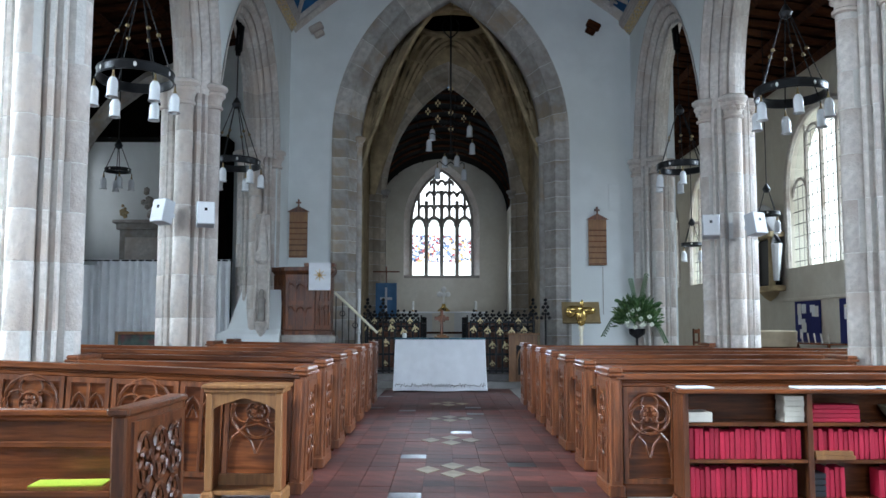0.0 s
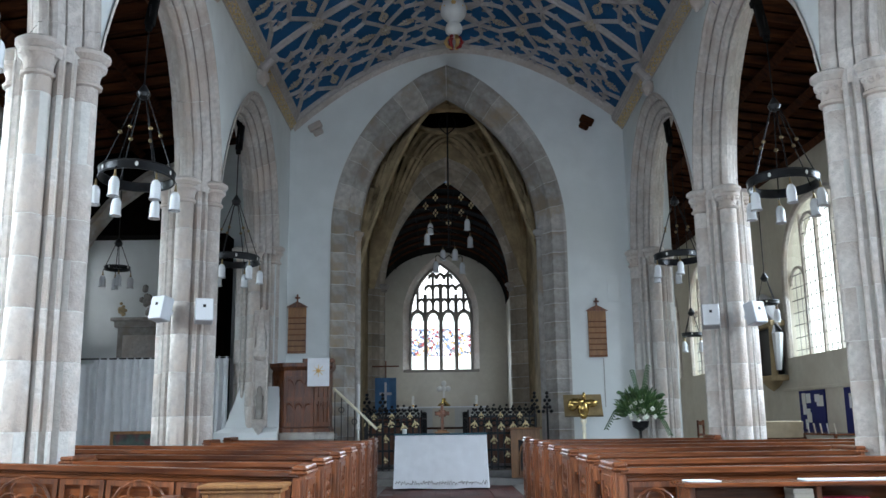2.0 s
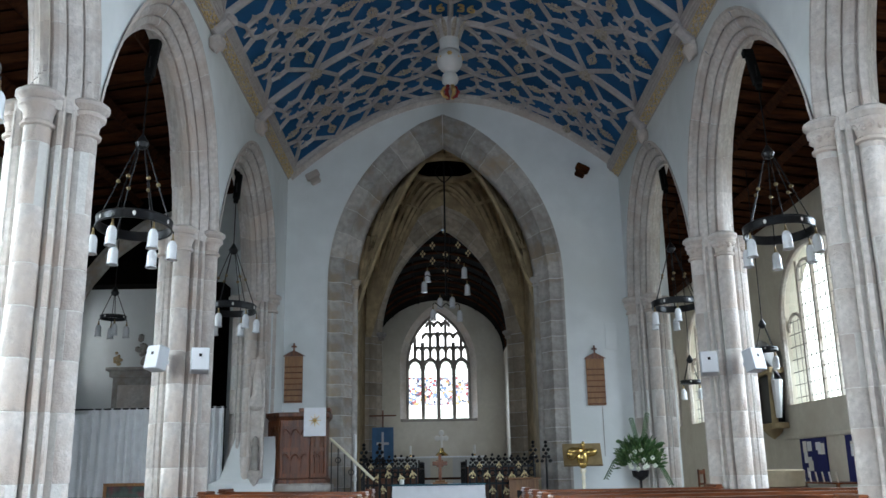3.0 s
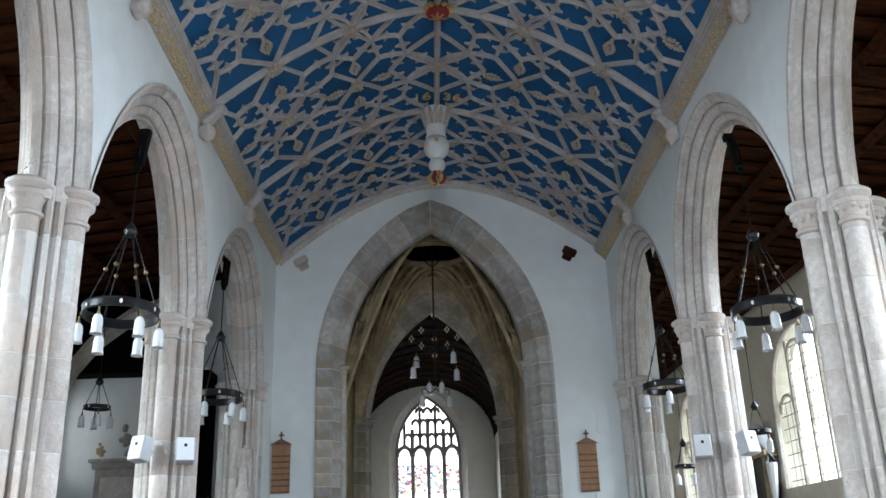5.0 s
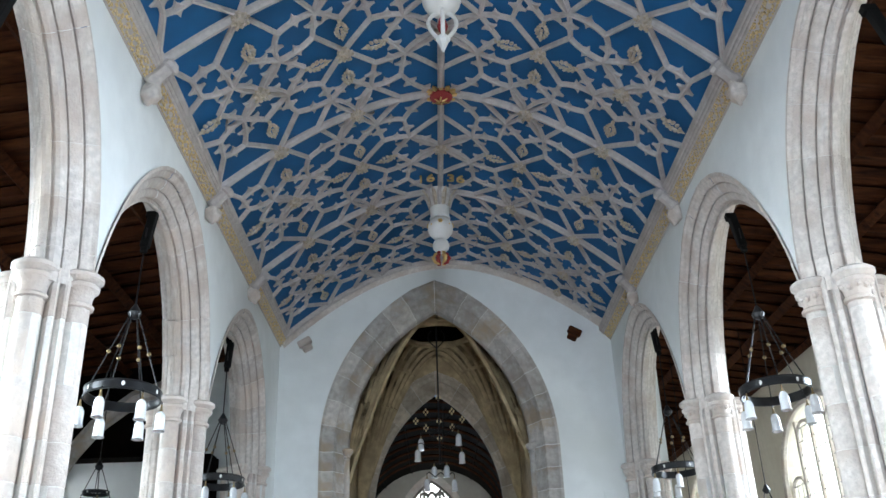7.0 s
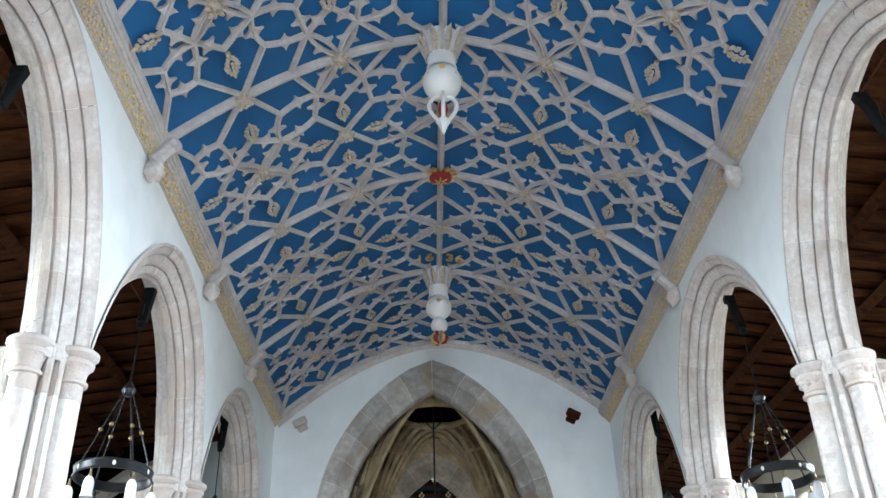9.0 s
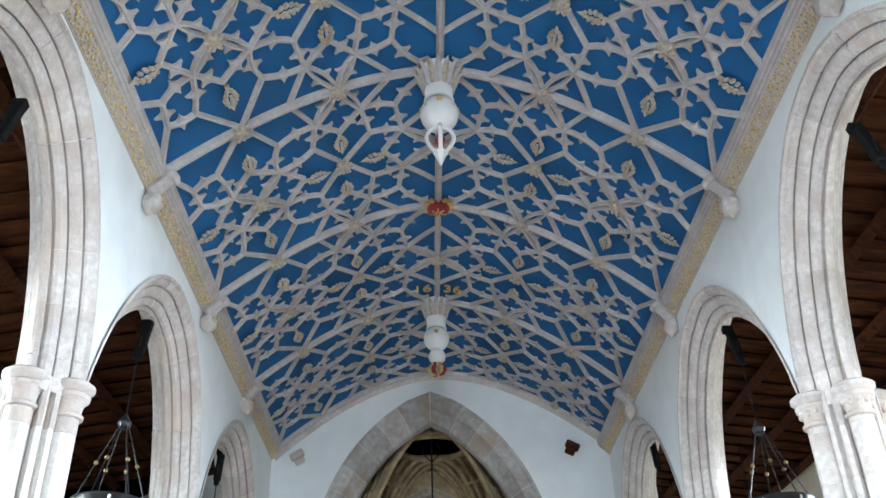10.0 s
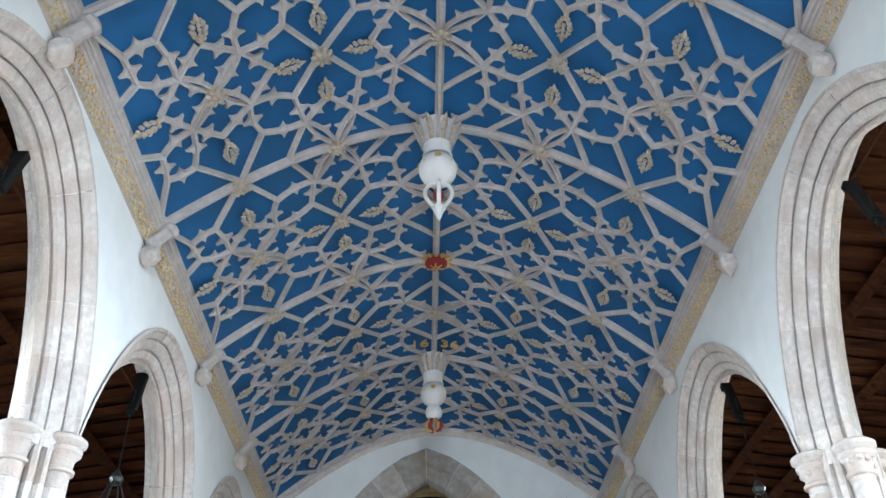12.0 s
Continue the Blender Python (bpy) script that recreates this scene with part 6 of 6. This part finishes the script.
tube(bm, [(0, 0, 2.05), (0.30, 0, 1.78), (0.93, 0, 1.18)], 0.028, 8)
part("handrail", bm, M_PALEBRASS, ra, "polished brass handrail", True)
for k in range(6):
    x = 0.03 + 0.14 * k
    part("baluster", boxes((x - 0.010, x + 0.010, -0.010, 0.010, 0.2, 2.0 - x * 0.92)), M_IRON, ra)
    if k % 2:
        bm = bmesh.new()
        torus(bm, (0, 0, 0), 0.055, 0.009, 14, 5)
        bmesh.ops.transform(bm, verts=bm.verts, matrix=pose(x, 0, 1.75 - x * 0.9, 90))
        part("ringlet", bm, M_IRON, ra)
bm = bmesh.new()
lathe(bm, [(0.10, 0), (0.06, 0.1), (0.03, 0.15), (0.03, 1.0), (0.06, 1.05), (0.04, 1.1), (0.04, 2.0), (0.01, 2.02)], 14)
o = tagged(new("paschal_candle", finish("paschal_candle", bm, M_WHITE, True)), "tall white candle beside the pulpit stair", "candle")
o.matrix_basis = pose(-1.88, 19.9, 0.14)

# white plinth and worn carving at the half pier
bm = bmesh.new()
grid_faces(bm, [[(x, y, z) for x, y in ((-0.75 * s, -0.55 * s), (0.55, -0.55 * s), (0.55, 0.5), (-0.75 * s, 0.5))] for s, z in ((1.0, 0), (1.0, 1.15), (0.75, 1.25), (0.4, 2.1))], close_v=True, cap=True)
o = tagged(new("plinth_block", finish("plinth_block", bm, M_PLASTER)), "whitewashed plinth block at the half pier", "plinth")
o.matrix_basis = pose(NORTH_X + 0.05, 19.25, 0)
niche = thing("carved_niche", "worn white carved stone niche with a canopy on the pier", "niche", pose(NORTH_X + 0.22, 18.72, 0))
part("back_slab", boxes((-0.16, 0.16, 0.02, 0.10, 1.25, 3.7), bevel=0.02), M_STONE, niche)
for sx in (-1, 1):
    bm = bmesh.new()
    tube(bm, [(sx * 0.14, 0, z) for z in (1.35, 2.0, 2.7, 3.3)], [0.035, 0.028, 0.03, 0.022], 8)
    part("shaft", bm, M_STONE, niche, smooth=True)
bm = bmesh.new()
nr = random.Random(3)
lathe(bm, [(0.05, 2.62), (0.15, 2.70), (0.17, 2.82), (0.11, 2.98), (0.08, 3.25), (0.035, 3.55), (0.01, 3.75)], 8)
for v in bm.verts:
    v.co.x += nr.uniform(-0.014, 0.014)
    v.co.y += nr.uniform(-0.014, 0.014)
part("canopy", bm, M_STONE, niche, "crumbling carved canopy")
bm = bmesh.new()
lathe(bm, [(0.02, 1.10), (0.08, 1.18), (0.15, 1.32), (0.16, 1.40), (0.10, 1.42)], 8)
part("bracket", bm, M_STONE, niche, "moulded bracket")
bm = bmesh.new()
lathe(bm, [(0.07, 1.42), (0.085, 1.55), (0.07, 1.75), (0.09, 1.88), (0.05, 1.95), (0.055, 2.04), (0.02, 2.10)], 10)
part("worn_carving", bm, M_GREY, niche, "small dark weathered carving", True)

# ---------------------------------------------------------------- boards on the tower wall
def hymn_board(x, z):
    b = thing("hymn_board", "light oak hymn board with a small cross on top", "board", pose(x, YE - 0.05, z), group="hymn boards")
    part("panel", boxes((-0.21, 0.21, 0, 0.03, 0.0, 1.06), bevel=0.005), M_LIGHTOAK, b)
    for k in range(7):
        part("rail", boxes((-0.21, 0.21, -0.015, 0.0, 0.13 * k + 0.02, 0.13 * k + 0.045)), M_WOOD, b)
    bm = bmesh.new()
    vs = [bm.verts.new((x_, y_, z_)) for y_ in (-0.02, 0.03) for x_, z_ in ((-0.26, 1.06), (0.26, 1.06), (0.12, 1.14), (0, 1.20), (-0.12, 1.14))]
    bm.faces.new(vs[:5])
    bm.faces.new(vs[5:])
    for k in range(5):
        bm.faces.new((vs[k], vs[(k + 1) % 5], vs[5 + (k + 1) % 5], vs[5 + k]))
    part("pediment", bm, M_WOODV, b)
    part("cross", boxes((-0.02, 0.02, -0.01, 0.02, 1.18, 1.36), (-0.06, 0.06, -0.01, 0.02, 1.26, 1.30), bevel=0.004), M_WOODV, b)


hymn_board(-3.35, 2.90)
hymn_board(3.56, 2.73)
o = tagged(new("wall_plate", finish("wall_plate", boxes((-0.14, 0.14, 0, 0.02, 0, 0.62), bevel=0.004), M_PLASTER)), "shallow whitewashed panel on the wall", "panel")
o.matrix_basis = pose(3.98, YE - 0.02, 4.0)
o = tagged(new("wall_cable", finish("wall_cable", boxes((-0.008, 0.008, 0, 0.014, 0, 1.1)), M_GREY)), "thin cable trunking under the board", "cable")
o.matrix_basis = pose(3.68, YE - 0.015, 1.6)

# ---------------------------------------------------------------- lectern and flowers
le = thing("brass_lectern", "polished brass eagle lectern with an open desk", "lectern", pose(2.92, 18.9, 0))
bm = bmesh.new()
lathe(bm, [(0.26, 0), (0.24, 0.06), (0.12, 0.12), (0.06, 0.2)] + [(0.034 + 0.010 * (k % 2), 0.25 + 0.06 * k) for k in range(17)] + [(0.065, 1.30), (0.04, 1.40)], 14)
part("stem", bm, M_PALEBRASS, le, "pale twisted brass stem", True)
bm = boxes((-0.40, 0.40, -0.02, 0.02, -0.24, 0.24), (-0.40, 0.40, -0.07, 0.0, -0.26, -0.24), bevel=0.008)
bmesh.ops.transform(bm, verts=bm.verts, matrix=pose(0, 0.02, 1.62, -22))
part("desk", bm, M_OLDBRASS, le, "dark polished desk plate")
bm = bmesh.new()
for x, z, r, sx, sz in ((-0.02, 1.55, 0.12, 1, 1.5), (-0.16, 1.68, 0.12, 1.5, 0.8), (0.13, 1.66, 0.11, 1.5, 0.8), (-0.24, 1.62, 0.09, 1.2, 1.3), (-0.02, 1.42, 0.09, 1, 1), (0.0, 1.80, 0.05, 0.8, 1.8)):
    bmesh.ops.create_icosphere(bm, subdivisions=2, radius=r, matrix=Matrix.Translation((x, -0.14, z)) @ Matrix.Diagonal((sx, 0.6, sz, 1)))
part("eagle", bm, M_BRASS, le, "cast brass eagle", True)

M_LEAF = mat("green_leaf", (0.05, 0.12, 0.03), 0.5, vary=0.4, scale=10, bump=0.1)
M_LEAF2 = mat("pale_green_leaf", (0.12, 0.20, 0.06), 0.5, vary=0.3, scale=10, bump=0.1)
M_PETAL = mat("white_petal", (0.72, 0.74, 0.64), 0.7, vary=0.08, bump=0.1)
fl = thing("flower_arrangement", "large green and white flower arrangement on an iron pedestal", "flowers", pose(4.12, 19.0, 0))
bm = bmesh.new()
tube(bm, [(0, 0, 0), (0, 0, 1.12)], 0.025, 6)
lathe(bm, [(0.18, 0), (0.16, 0.03), (0.03, 0.06)], 12)
lathe(bm, [(0.04, 1.08), (0.16, 1.16), (0.18, 1.28), (0.15, 1.28)], 14)
part("pedestal", bm, M_IRON, fl, "black iron pedestal")
fr = random.Random(8)


def leaves(count, spread, size, up):
    bm = bmesh.new()
    for k in range(count):
        a, e = fr.uniform(0, 2 * math.pi), fr.uniform(-0.5, 1.25)
        r = fr.uniform(0.15, 1) ** 0.6
        c = Vector((spread[0] * r * math.cos(a) * math.cos(e), spread[1] * r * math.sin(a) * math.cos(e) - 0.05, 1.52 + spread[2] * r * math.sin(e) + up))
        d = (c - Vector((0, 0, 1.25))).normalized() + Vector((fr.uniform(-.5, .5), fr.uniform(-.5, .5), fr.uniform(-.5, .3)))
        d.normalize()
        sd_ = d.cross(Vector((fr.uniform(-1, 1), fr.uniform(-1, 1), fr.uniform(-1, 1)))).normalized()
        L, w = size * fr.uniform(0.7, 1.5), size * fr.uniform(0.14, 0.28)
        up_ = sd_.cross(d) * w * 0.4
        q = [c, c + d * L * 0.45 + sd_ * w + up_, c + d * L, c + d * L * 0.45 - sd_ * w + up_]
        v = [bm.verts.new(p) for p in q]
        m_ = bm.verts.new(c + d * L * 0.5)
        bm.faces.new((v[0], v[1], m_))
        bm.faces.new((v[1], v[2], m_))
        bm.faces.new((v[2], v[3], m_))
        bm.faces.new((v[3], v[0], m_))
    return bm


tagged(part("foliage", leaves(520, (0.47, 0.33, 0.40), 0.125, 0.0), M_LEAF, fl, "dense dark green leaves"), kind="stuff")
tagged(part("light_foliage", leaves(360, (0.52, 0.34, 0.36), 0.11, -0.03), M_LEAF2, fl, "pale green sprigs"), kind="stuff")
for pts in ([(0.05, 0, 1.6), (0.12, 0, 2.0), (0.22, 0, 2.42)], [(-0.02, 0, 1.6), (-0.04, 0, 1.95), (-0.12, 0, 2.32)], [(-0.2, 0, 1.55), (-0.5, 0, 1.50), (-0.72, 0, 1.12)], [(0.3, 0, 1.5), (0.5, 0, 1.25), (0.62, 0, 0.98)], [(-0.2, 0, 1.7), (-0.36, 0, 1.85), (-0.42, 0, 1.88)], [(0.25, 0, 1.7), (0.42, 0, 1.8), (0.5, 0, 1.82)]):
    bm = bmesh.new()
    tube(bm, pts, [0.012, 0.01, 0.005], 5)
    for f in range(16):
        t = f / 15 * 2
        i = min(1, int(t))
        p = Vector(pts[i]).lerp(Vector(pts[i + 1]), t - i)
        for sx in (-1, 1):
            bmesh.ops.create_icosphere(bm, subdivisions=1, radius=0.03, matrix=Matrix.Translation(p + Vector((sx * 0.03, 0, 0.01))) @ Matrix.Rotation(sx * 0.8, 4, "Y") @ Matrix.Diagonal((1.4, 0.3, 0.5, 1)))
    part("frond", bm, M_LEAF, fl, "long green frond")
for k in range(11):
    bm = bmesh.new()
    a = fr.uniform(0, 2 * math.pi)
    c = Vector((fr.uniform(-0.38, 0.38), -0.28 + fr.uniform(-.06, .06), fr.uniform(1.30, 1.80)))
    for j in range(7):
        bmesh.ops.create_icosphere(bm, subdivisions=1, radius=0.025, matrix=Matrix.Translation(c + Vector((0.03 * math.cos(j * 0.9), -0.01, 0.03 * math.sin(j * 0.9)))) @ Matrix.Rotation(j, 4, "Y") @ Matrix.Diagonal((1.2, 0.6, 0.7, 1)))
    part("flower", bm, M_PETAL, fl, "white flower")

# ---------------------------------------------------------------- loudspeakers
M_SPK = mat("white_plastic", (0.47, 0.49, 0.52), 0.45, vary=0.03, bump=0.03)


def speaker(x, y, z, turn):
    s = thing("loudspeaker", "small white wall loudspeaker tilted on the pier", "loudspeaker", pose(x, y, z, -12, 0, turn), group="loudspeakers")
    part("cabinet", boxes((-0.135, 0.135, -0.12, 0.08, -0.18, 0.18), bevel=0.012), M_SPK, s)
    part("grille", boxes((-0.122, 0.122, -0.127, -0.119, -0.168, 0.168)), M_CURTAIN, s, "pale grey grille")
    part("badge", boxes((-0.022, 0.022, -0.132, -0.126, 0.03, 0.075)), M_IRON, s, "small dark badge")
    part("bracket", boxes((-0.03, 0.03, 0.08, 0.20, -0.03, 0.03)), M_SPK, s)


speaker(-4.20, 13.27, 3.02, -28)
speaker(-3.62, 13.45, 3.0, 18)
speaker(4.32, 14.3, 2.92, -12)
speaker(5.0, 14.2, 2.95, 26)

# ---------------------------------------------------------------- north chapel
cu = thing("curtain", "pale grey pleated curtain hung across the chapel", "curtain", pose(0, 19.0, 0))
for x0, x1, zt in ((-8.9, -7.35, 2.62), (-7.4, -4.55, 2.74)):
    bm = bmesh.new()
    n = int((x1 - x0) / 0.03)
    rings = []
    for z in (zt, zt - 0.08, zt - 0.14, 1.2, 0.05):
        rings.append([(x0 + (x1 - x0) * k / n, (0.05 if z < zt - 0.1 else 0.02) * math.sin(k * 1.05 + 0.8 * math.sin(k * 0.21)) + (0.03 if x0 < -8 else 0), z) for k in range(n + 1)])
    grid_faces(bm, rings)
    grid_faces(bm, [[(x, y + 0.01, z) for x, y, z in r] for r in rings])
    part("drape", bm, M_CURTAIN, cu, smooth=True)
bm = bmesh.new()
tube(bm, [(-8.9, 0, 2.72), (-4.5, 0, 2.72)], 0.018, 6)
part("curtain_rail", bm, M_IRON, cu)
fm = thing("framed_picture", "light wooden frame with a dark glazed picture", "picture", pose(-6.75, 18.4, 0.55))
part("frame", boxes((0, 1.25, -0.03, 0.03, 0.60, 0.66), (0, 0.06, -0.03, 0.03, 0, 0.66), (1.19, 1.25, -0.03, 0.03, 0, 0.66), (0, 1.25, -0.03, 0.03, -0.55, 0.04), bevel=0.005), M_LIGHTOAK, fm)
part("picture", boxes((0.06, 1.19, 0.0, 0.02, 0.04, 0.60)), mat("dark_picture", (0.05, 0.07, 0.06), 0.25, vary=0.5, scale=6, second=(0.16, 0.04, 0.05), sscale=4), fm)
mo = thing("wall_monument", "grey stone wall monument with a cornice and urn", "monument", pose(-7.35, 21.8, 2.55))
part("tablet", boxes((-0.62, 0.62, 0, 0.18, 0.0, 1.15), bevel=0.01), M_GREY, mo)
part("inscription", boxes((-0.48, 0.48, -0.02, 0.0, 0.12, 0.95)), M_STONE, mo, "pale stone panel")
part("cornice", boxes((-0.78, 0.78, -0.10, 0.18, 1.30, 1.38), (-0.70, 0.70, -0.04, 0.18, 1.15, 1.30), bevel=0.01), M_GREY, mo)
mr_ = random.Random(2)
for x, z, R in ((0.12, 1.85, 0.26), (-0.52, 1.6, 0.14)):
    bm = bmesh.new()
    for k in range(22):
        a = mr_.uniform(0, 6.3)
        q = mr_.uniform(0, 1)
        bmesh.ops.create_icosphere(bm, subdivisions=1, radius=R * 0.3, matrix=Matrix.Translation((x + R * q * math.cos(a) * 0.7, 0.02, z + R * 1.4 * q * math.sin(a))))
    part("crest", bm, M_VAULT if R < 0.2 else M_GREY, mo, "carved armorial crest")
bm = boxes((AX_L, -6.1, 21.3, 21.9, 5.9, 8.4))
setting("beam_north_chapel", bm, M_ROOF_GAP, "dark timber organ loft beam", "beam")
# solid near-black slab; the opening's darkness is put into its colour
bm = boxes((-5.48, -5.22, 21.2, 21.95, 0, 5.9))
setting("dark_opening_slab", bm, M_ROOF_GAP, "black slab for the unlit opening beside the half pier", "doorway")

# ---------------------------------------------------------------- south aisle
M_NOTICE = mat("blue_felt", (0.012, 0.018, 0.13), 0.9, vary=0.1)
for y0, y1, seed in ((22.4, 24.0, 1), (19.9, 21.3, 2)):
    nb = thing("notice_board", "blue felt notice board with pinned papers", "notice board", pose(AX_R - 0.04, 0, 0), group="notice boards")
    part("board", boxes((0, 0.03, y0, y1, 0.95, 2.0), bevel=0.005), M_NOTICE, nb)
    q = random.Random(seed)
    for k in range(9):
        y, z = q.uniform(y0 + 0.05, y1 - 0.4), q.uniform(1.0, 1.7)
        part("pinned_paper", boxes((-0.004 - 0.002 * k, 0.0 - 0.002 * k, y, y + q.uniform(.18, .32), z, z + q.uniform(.18, .3))), q.choice([M_WHITE, M_PAGE, M_CLOTH, M_CURTAIN]), nb)
tr = thing("dado_rail", "cream dado ledge along the aisle wall", "ledge", kind="structure")
part("ledge", boxes((AX_R - 0.08, AX_R, 14, 25, 2.02, 2.10), bevel=0.01), M_SKIRT, tr)
me_ = thing("wall_memorial", "dark stone memorial with a white marble surround", "memorial", pose(AX_R - 0.30, 25.35, 2.3))
part("tablet", boxes((0, 0.25, -0.55, 0.55, 0.2, 1.5), bevel=0.02), M_IRON, me_, "black tablet")
for s in (-1, 1):
    bm = bmesh.new()
    lathe(bm, [(0.10, 0.15), (0.09, 0.2), (0.075, 1.45), (0.11, 1.52)], 12, pose(-0.05, s * 0.60, 0))
    part("column", bm, M_VAULT, me_, smooth=True)
part("cornice", boxes((-0.15, 0.28, -0.8, 0.8, 1.52, 1.68), (-0.12, 0.28, -0.75, 0.75, 0.02, 0.18), bevel=0.02), M_VAULT, me_)
bm = bmesh.new()
tube(bm, [(0, -0.8, 0.3), (0, -0.9, 1.3), (0, -0.6, 2.0), (0, 0, 2.3), (0, 0.6, 2.0), (0, 0.8, 1.5)], [0.08, 0.16, 0.2, 0.22, 0.18, 0.1], 8)
part("drapery", bm, M_CLOTH, me_, "white marble drapery", True)
bm = bmesh.new()
lathe(bm, [(0.01, -0.25), (0.15, -0.15), (0.30, 0.02), (0.2, 0.1)], 12, pose(0.1, 0, 0))
part("bracket", bm, M_VAULT, me_, smooth=True)
dr = thing("drum_table", "round table draped with a cream cloth", "table", pose(7.55, 20.4, 0.14))
bm = bmesh.new()
lathe(bm, [(0.48, 0.74), (0.48, 0.78), (0.50, 1.08), (0.47, 1.10), (0.02, 1.11)], 28)
part("cloth_top", bm, mat("cream_cloth", (0.58, 0.48, 0.33), 0.8, vary=0.1, bump=0.2), dr, smooth=True)
bm = bmesh.new()
lathe(bm, [(0.55, 0.70), (0.55, 0.74), (0.05, 0.74)], 28)
lathe(bm, [(0.12, 0), (0.12, 0.7)], 10)
part("stand", bm, M_DARKWOOD, dr, "dark wooden stand")
tb = thing("leaflet_table", "table with rows of leaflets under the notice boards", "table", pose(8.7, 20.6, 0.14))
part("tabletop", boxes((-0.35, 0.5, -1.2, 2.6, 0.78, 0.82), bevel=0.005), M_WOOD, tb)
for y in (-1.1, 2.5):
    for x in (-0.3, 0.45):
        part("leg", boxes((x - 0.03, x + 0.03, y - 0.03, y + 0.03, 0, 0.78)), M_WOOD, tb)
lr = random.Random(9)
for k in range(9):
    o = tagged(new("leaflet", finish("leaflet", boxes((-0.06, 0.06, -0.01, 0.01, 0, 0.22)), lr.choice([M_WHITE, M_PAGE, M_CURTAIN]))), "printed leaflet propped on the table", "leaflet", "leaflets on the table")
    o.matrix_basis = pose(8.5, 19.7 + 0.36 * k, 0.96, -8, 0, 60)


def chair_mesh(m):
    c = thing("chair", "plain dark wooden chapel chair", "chair", m, "chapel chairs")
    part("seat", boxes((-0.22, 0.22, -0.2, 0.22, 0.43, 0.46), bevel=0.005), M_WOODV, c)
    for x in (-0.2, 0.2):
        part("leg", boxes((x - 0.02, x + 0.02, 0.16, 0.20, 0, 0.43)), M_WOODV, c)
        part("back_post", boxes((x - 0.02, x + 0.02, -0.22, -0.18, 0, 1.0)), M_WOODV, c)
    part("back_rail", boxes((-0.2, 0.2, -0.215, -0.185, 0.88, 0.98), (-0.2, 0.2, -0.21, -0.19, 0.62, 0.68), bevel=0.004), M_WOODV, c)
    return c


ch = chair_mesh(pose(6.75, 23.2, 0.28, 0, 0, 60))
copy_thing(ch, pose(7.35, 23.6, 0.28, 0, 0, 70))
copy_thing(ch, pose(6.2, 22.6, 0.28, 0, 0, 55))
bm = bmesh.new()
sr = random.Random(6)
for k in range(18):
    z = 0.1 + k * 0.085
    bmesh.ops.create_icosphere(bm, subdivisions=1, radius=sr.uniform(0.13, 0.2) * (1 - 0.02 * k), matrix=Matrix.Translation((sr.uniform(-.06, .06), 0, z)))
o = tagged(new("statue", finish("statue", bm, M_VAULT, True)), "weathered brown carved figure on the wall", "statue")
o.matrix_basis = pose(AX_R - 0.25, 33.4 - 4.0, 3.1)

# ---------------------------------------------------------------- tiled aisle
TS = 0.262
tiles = thing("floor_tiles", "worn red quarry tiles with cream diamonds", "floor", kind="structure")
bm = boxes((0.001, TS - 0.002, 0.001, TS - 0.002, -0.02, 0.0), bevel=0.0015)
T_RED = finish("tile", bm, M_TILE)
T_BLK = T_RED.copy()
T_BLK.materials.clear()
T_BLK.materials.append(M_TILEB)
rest = {0: bmesh.new(), 1: bmesh.new()}
nx = 10
x0 = -1.215
ti = random.Random(12)
row = 0
y = 3.0
while y < 19.2:
    for k in range(nx):
        off = 0.0
        black = ti.random() < 0.06
        if 6.4 < y < 14.2:
            piece("tile", T_BLK if black else T_RED, tiles, pose(x0 + k * TS, y, ti.uniform(-0.001, 0.001)))
        else:
            box(rest[int(black)], x0 + k * TS + 0.002, x0 + (k + 1) * TS - 0.004, y + 0.002, y + TS - 0.004, -0.02, ti.uniform(-0.001, 0.001))
    y += TS
    row += 1
tagged(part("tile_field", rest[0], M_TILE, tiles), kind="stuff")
tagged(part("tile_field_black", rest[1], M_TILEB, tiles), kind="stuff")
DI = bmesh.new()
v = [DI.verts.new(p) for p in ((0, -0.21, 0), (0.115, 0, 0), (0, 0.21, 0), (-0.115, 0, 0))]
w = [DI.verts.new((p.co.x, p.co.y, -0.01)) for p in v]
DI.faces.new(v)
for k in range(4):
    DI.faces.new((v[k], v[(k + 1) % 4], w[(k + 1) % 4], w[k]))
DIAM = finish("cream_tile", DI, M_TILEC)
for cy in (8.3, 10.45, 12.9, 15.4):
    for dx, dy in ((0, 0.42), (0, -0.42), (-0.42, 0), (0.42, 0)):
        piece("cream_tile", DIAM, tiles, pose(0.09 + dx * 0.55, cy + dy * 0.55 + 0.0, 0.0045))

# ---------------------------------------------------------------- window light
for (a, b), watts in zip(S_WIN, (1380, 480, 200, 110, 110)):
    window_light("south_window_light", (AX_R - 0.02, (a + b) / 2, 4.6), (2.0, (a + b) / 2, -1.5), b - a - 0.2, 3.0, watts)
for y, watts in ((3.0, 1750), (8.8, 900), (14.5, 260)):
    window_light("north_window_light", (AX_L + 0.05, y, 4.6), (-2.0, y, -1.5), 2.6, 3.0, watts, (0.83, 0.94, 1.0))
window_light("west_window_light", (XC, YW + 0.1, 3.9), (XC, 16, 4.2), 3.6, 4.0, 125, spread=62)
window_light("east_window_light", (WC, CY1 + 0.3, 5.0), (WC, 28, -1.0), 2.0, 3.0, 330)
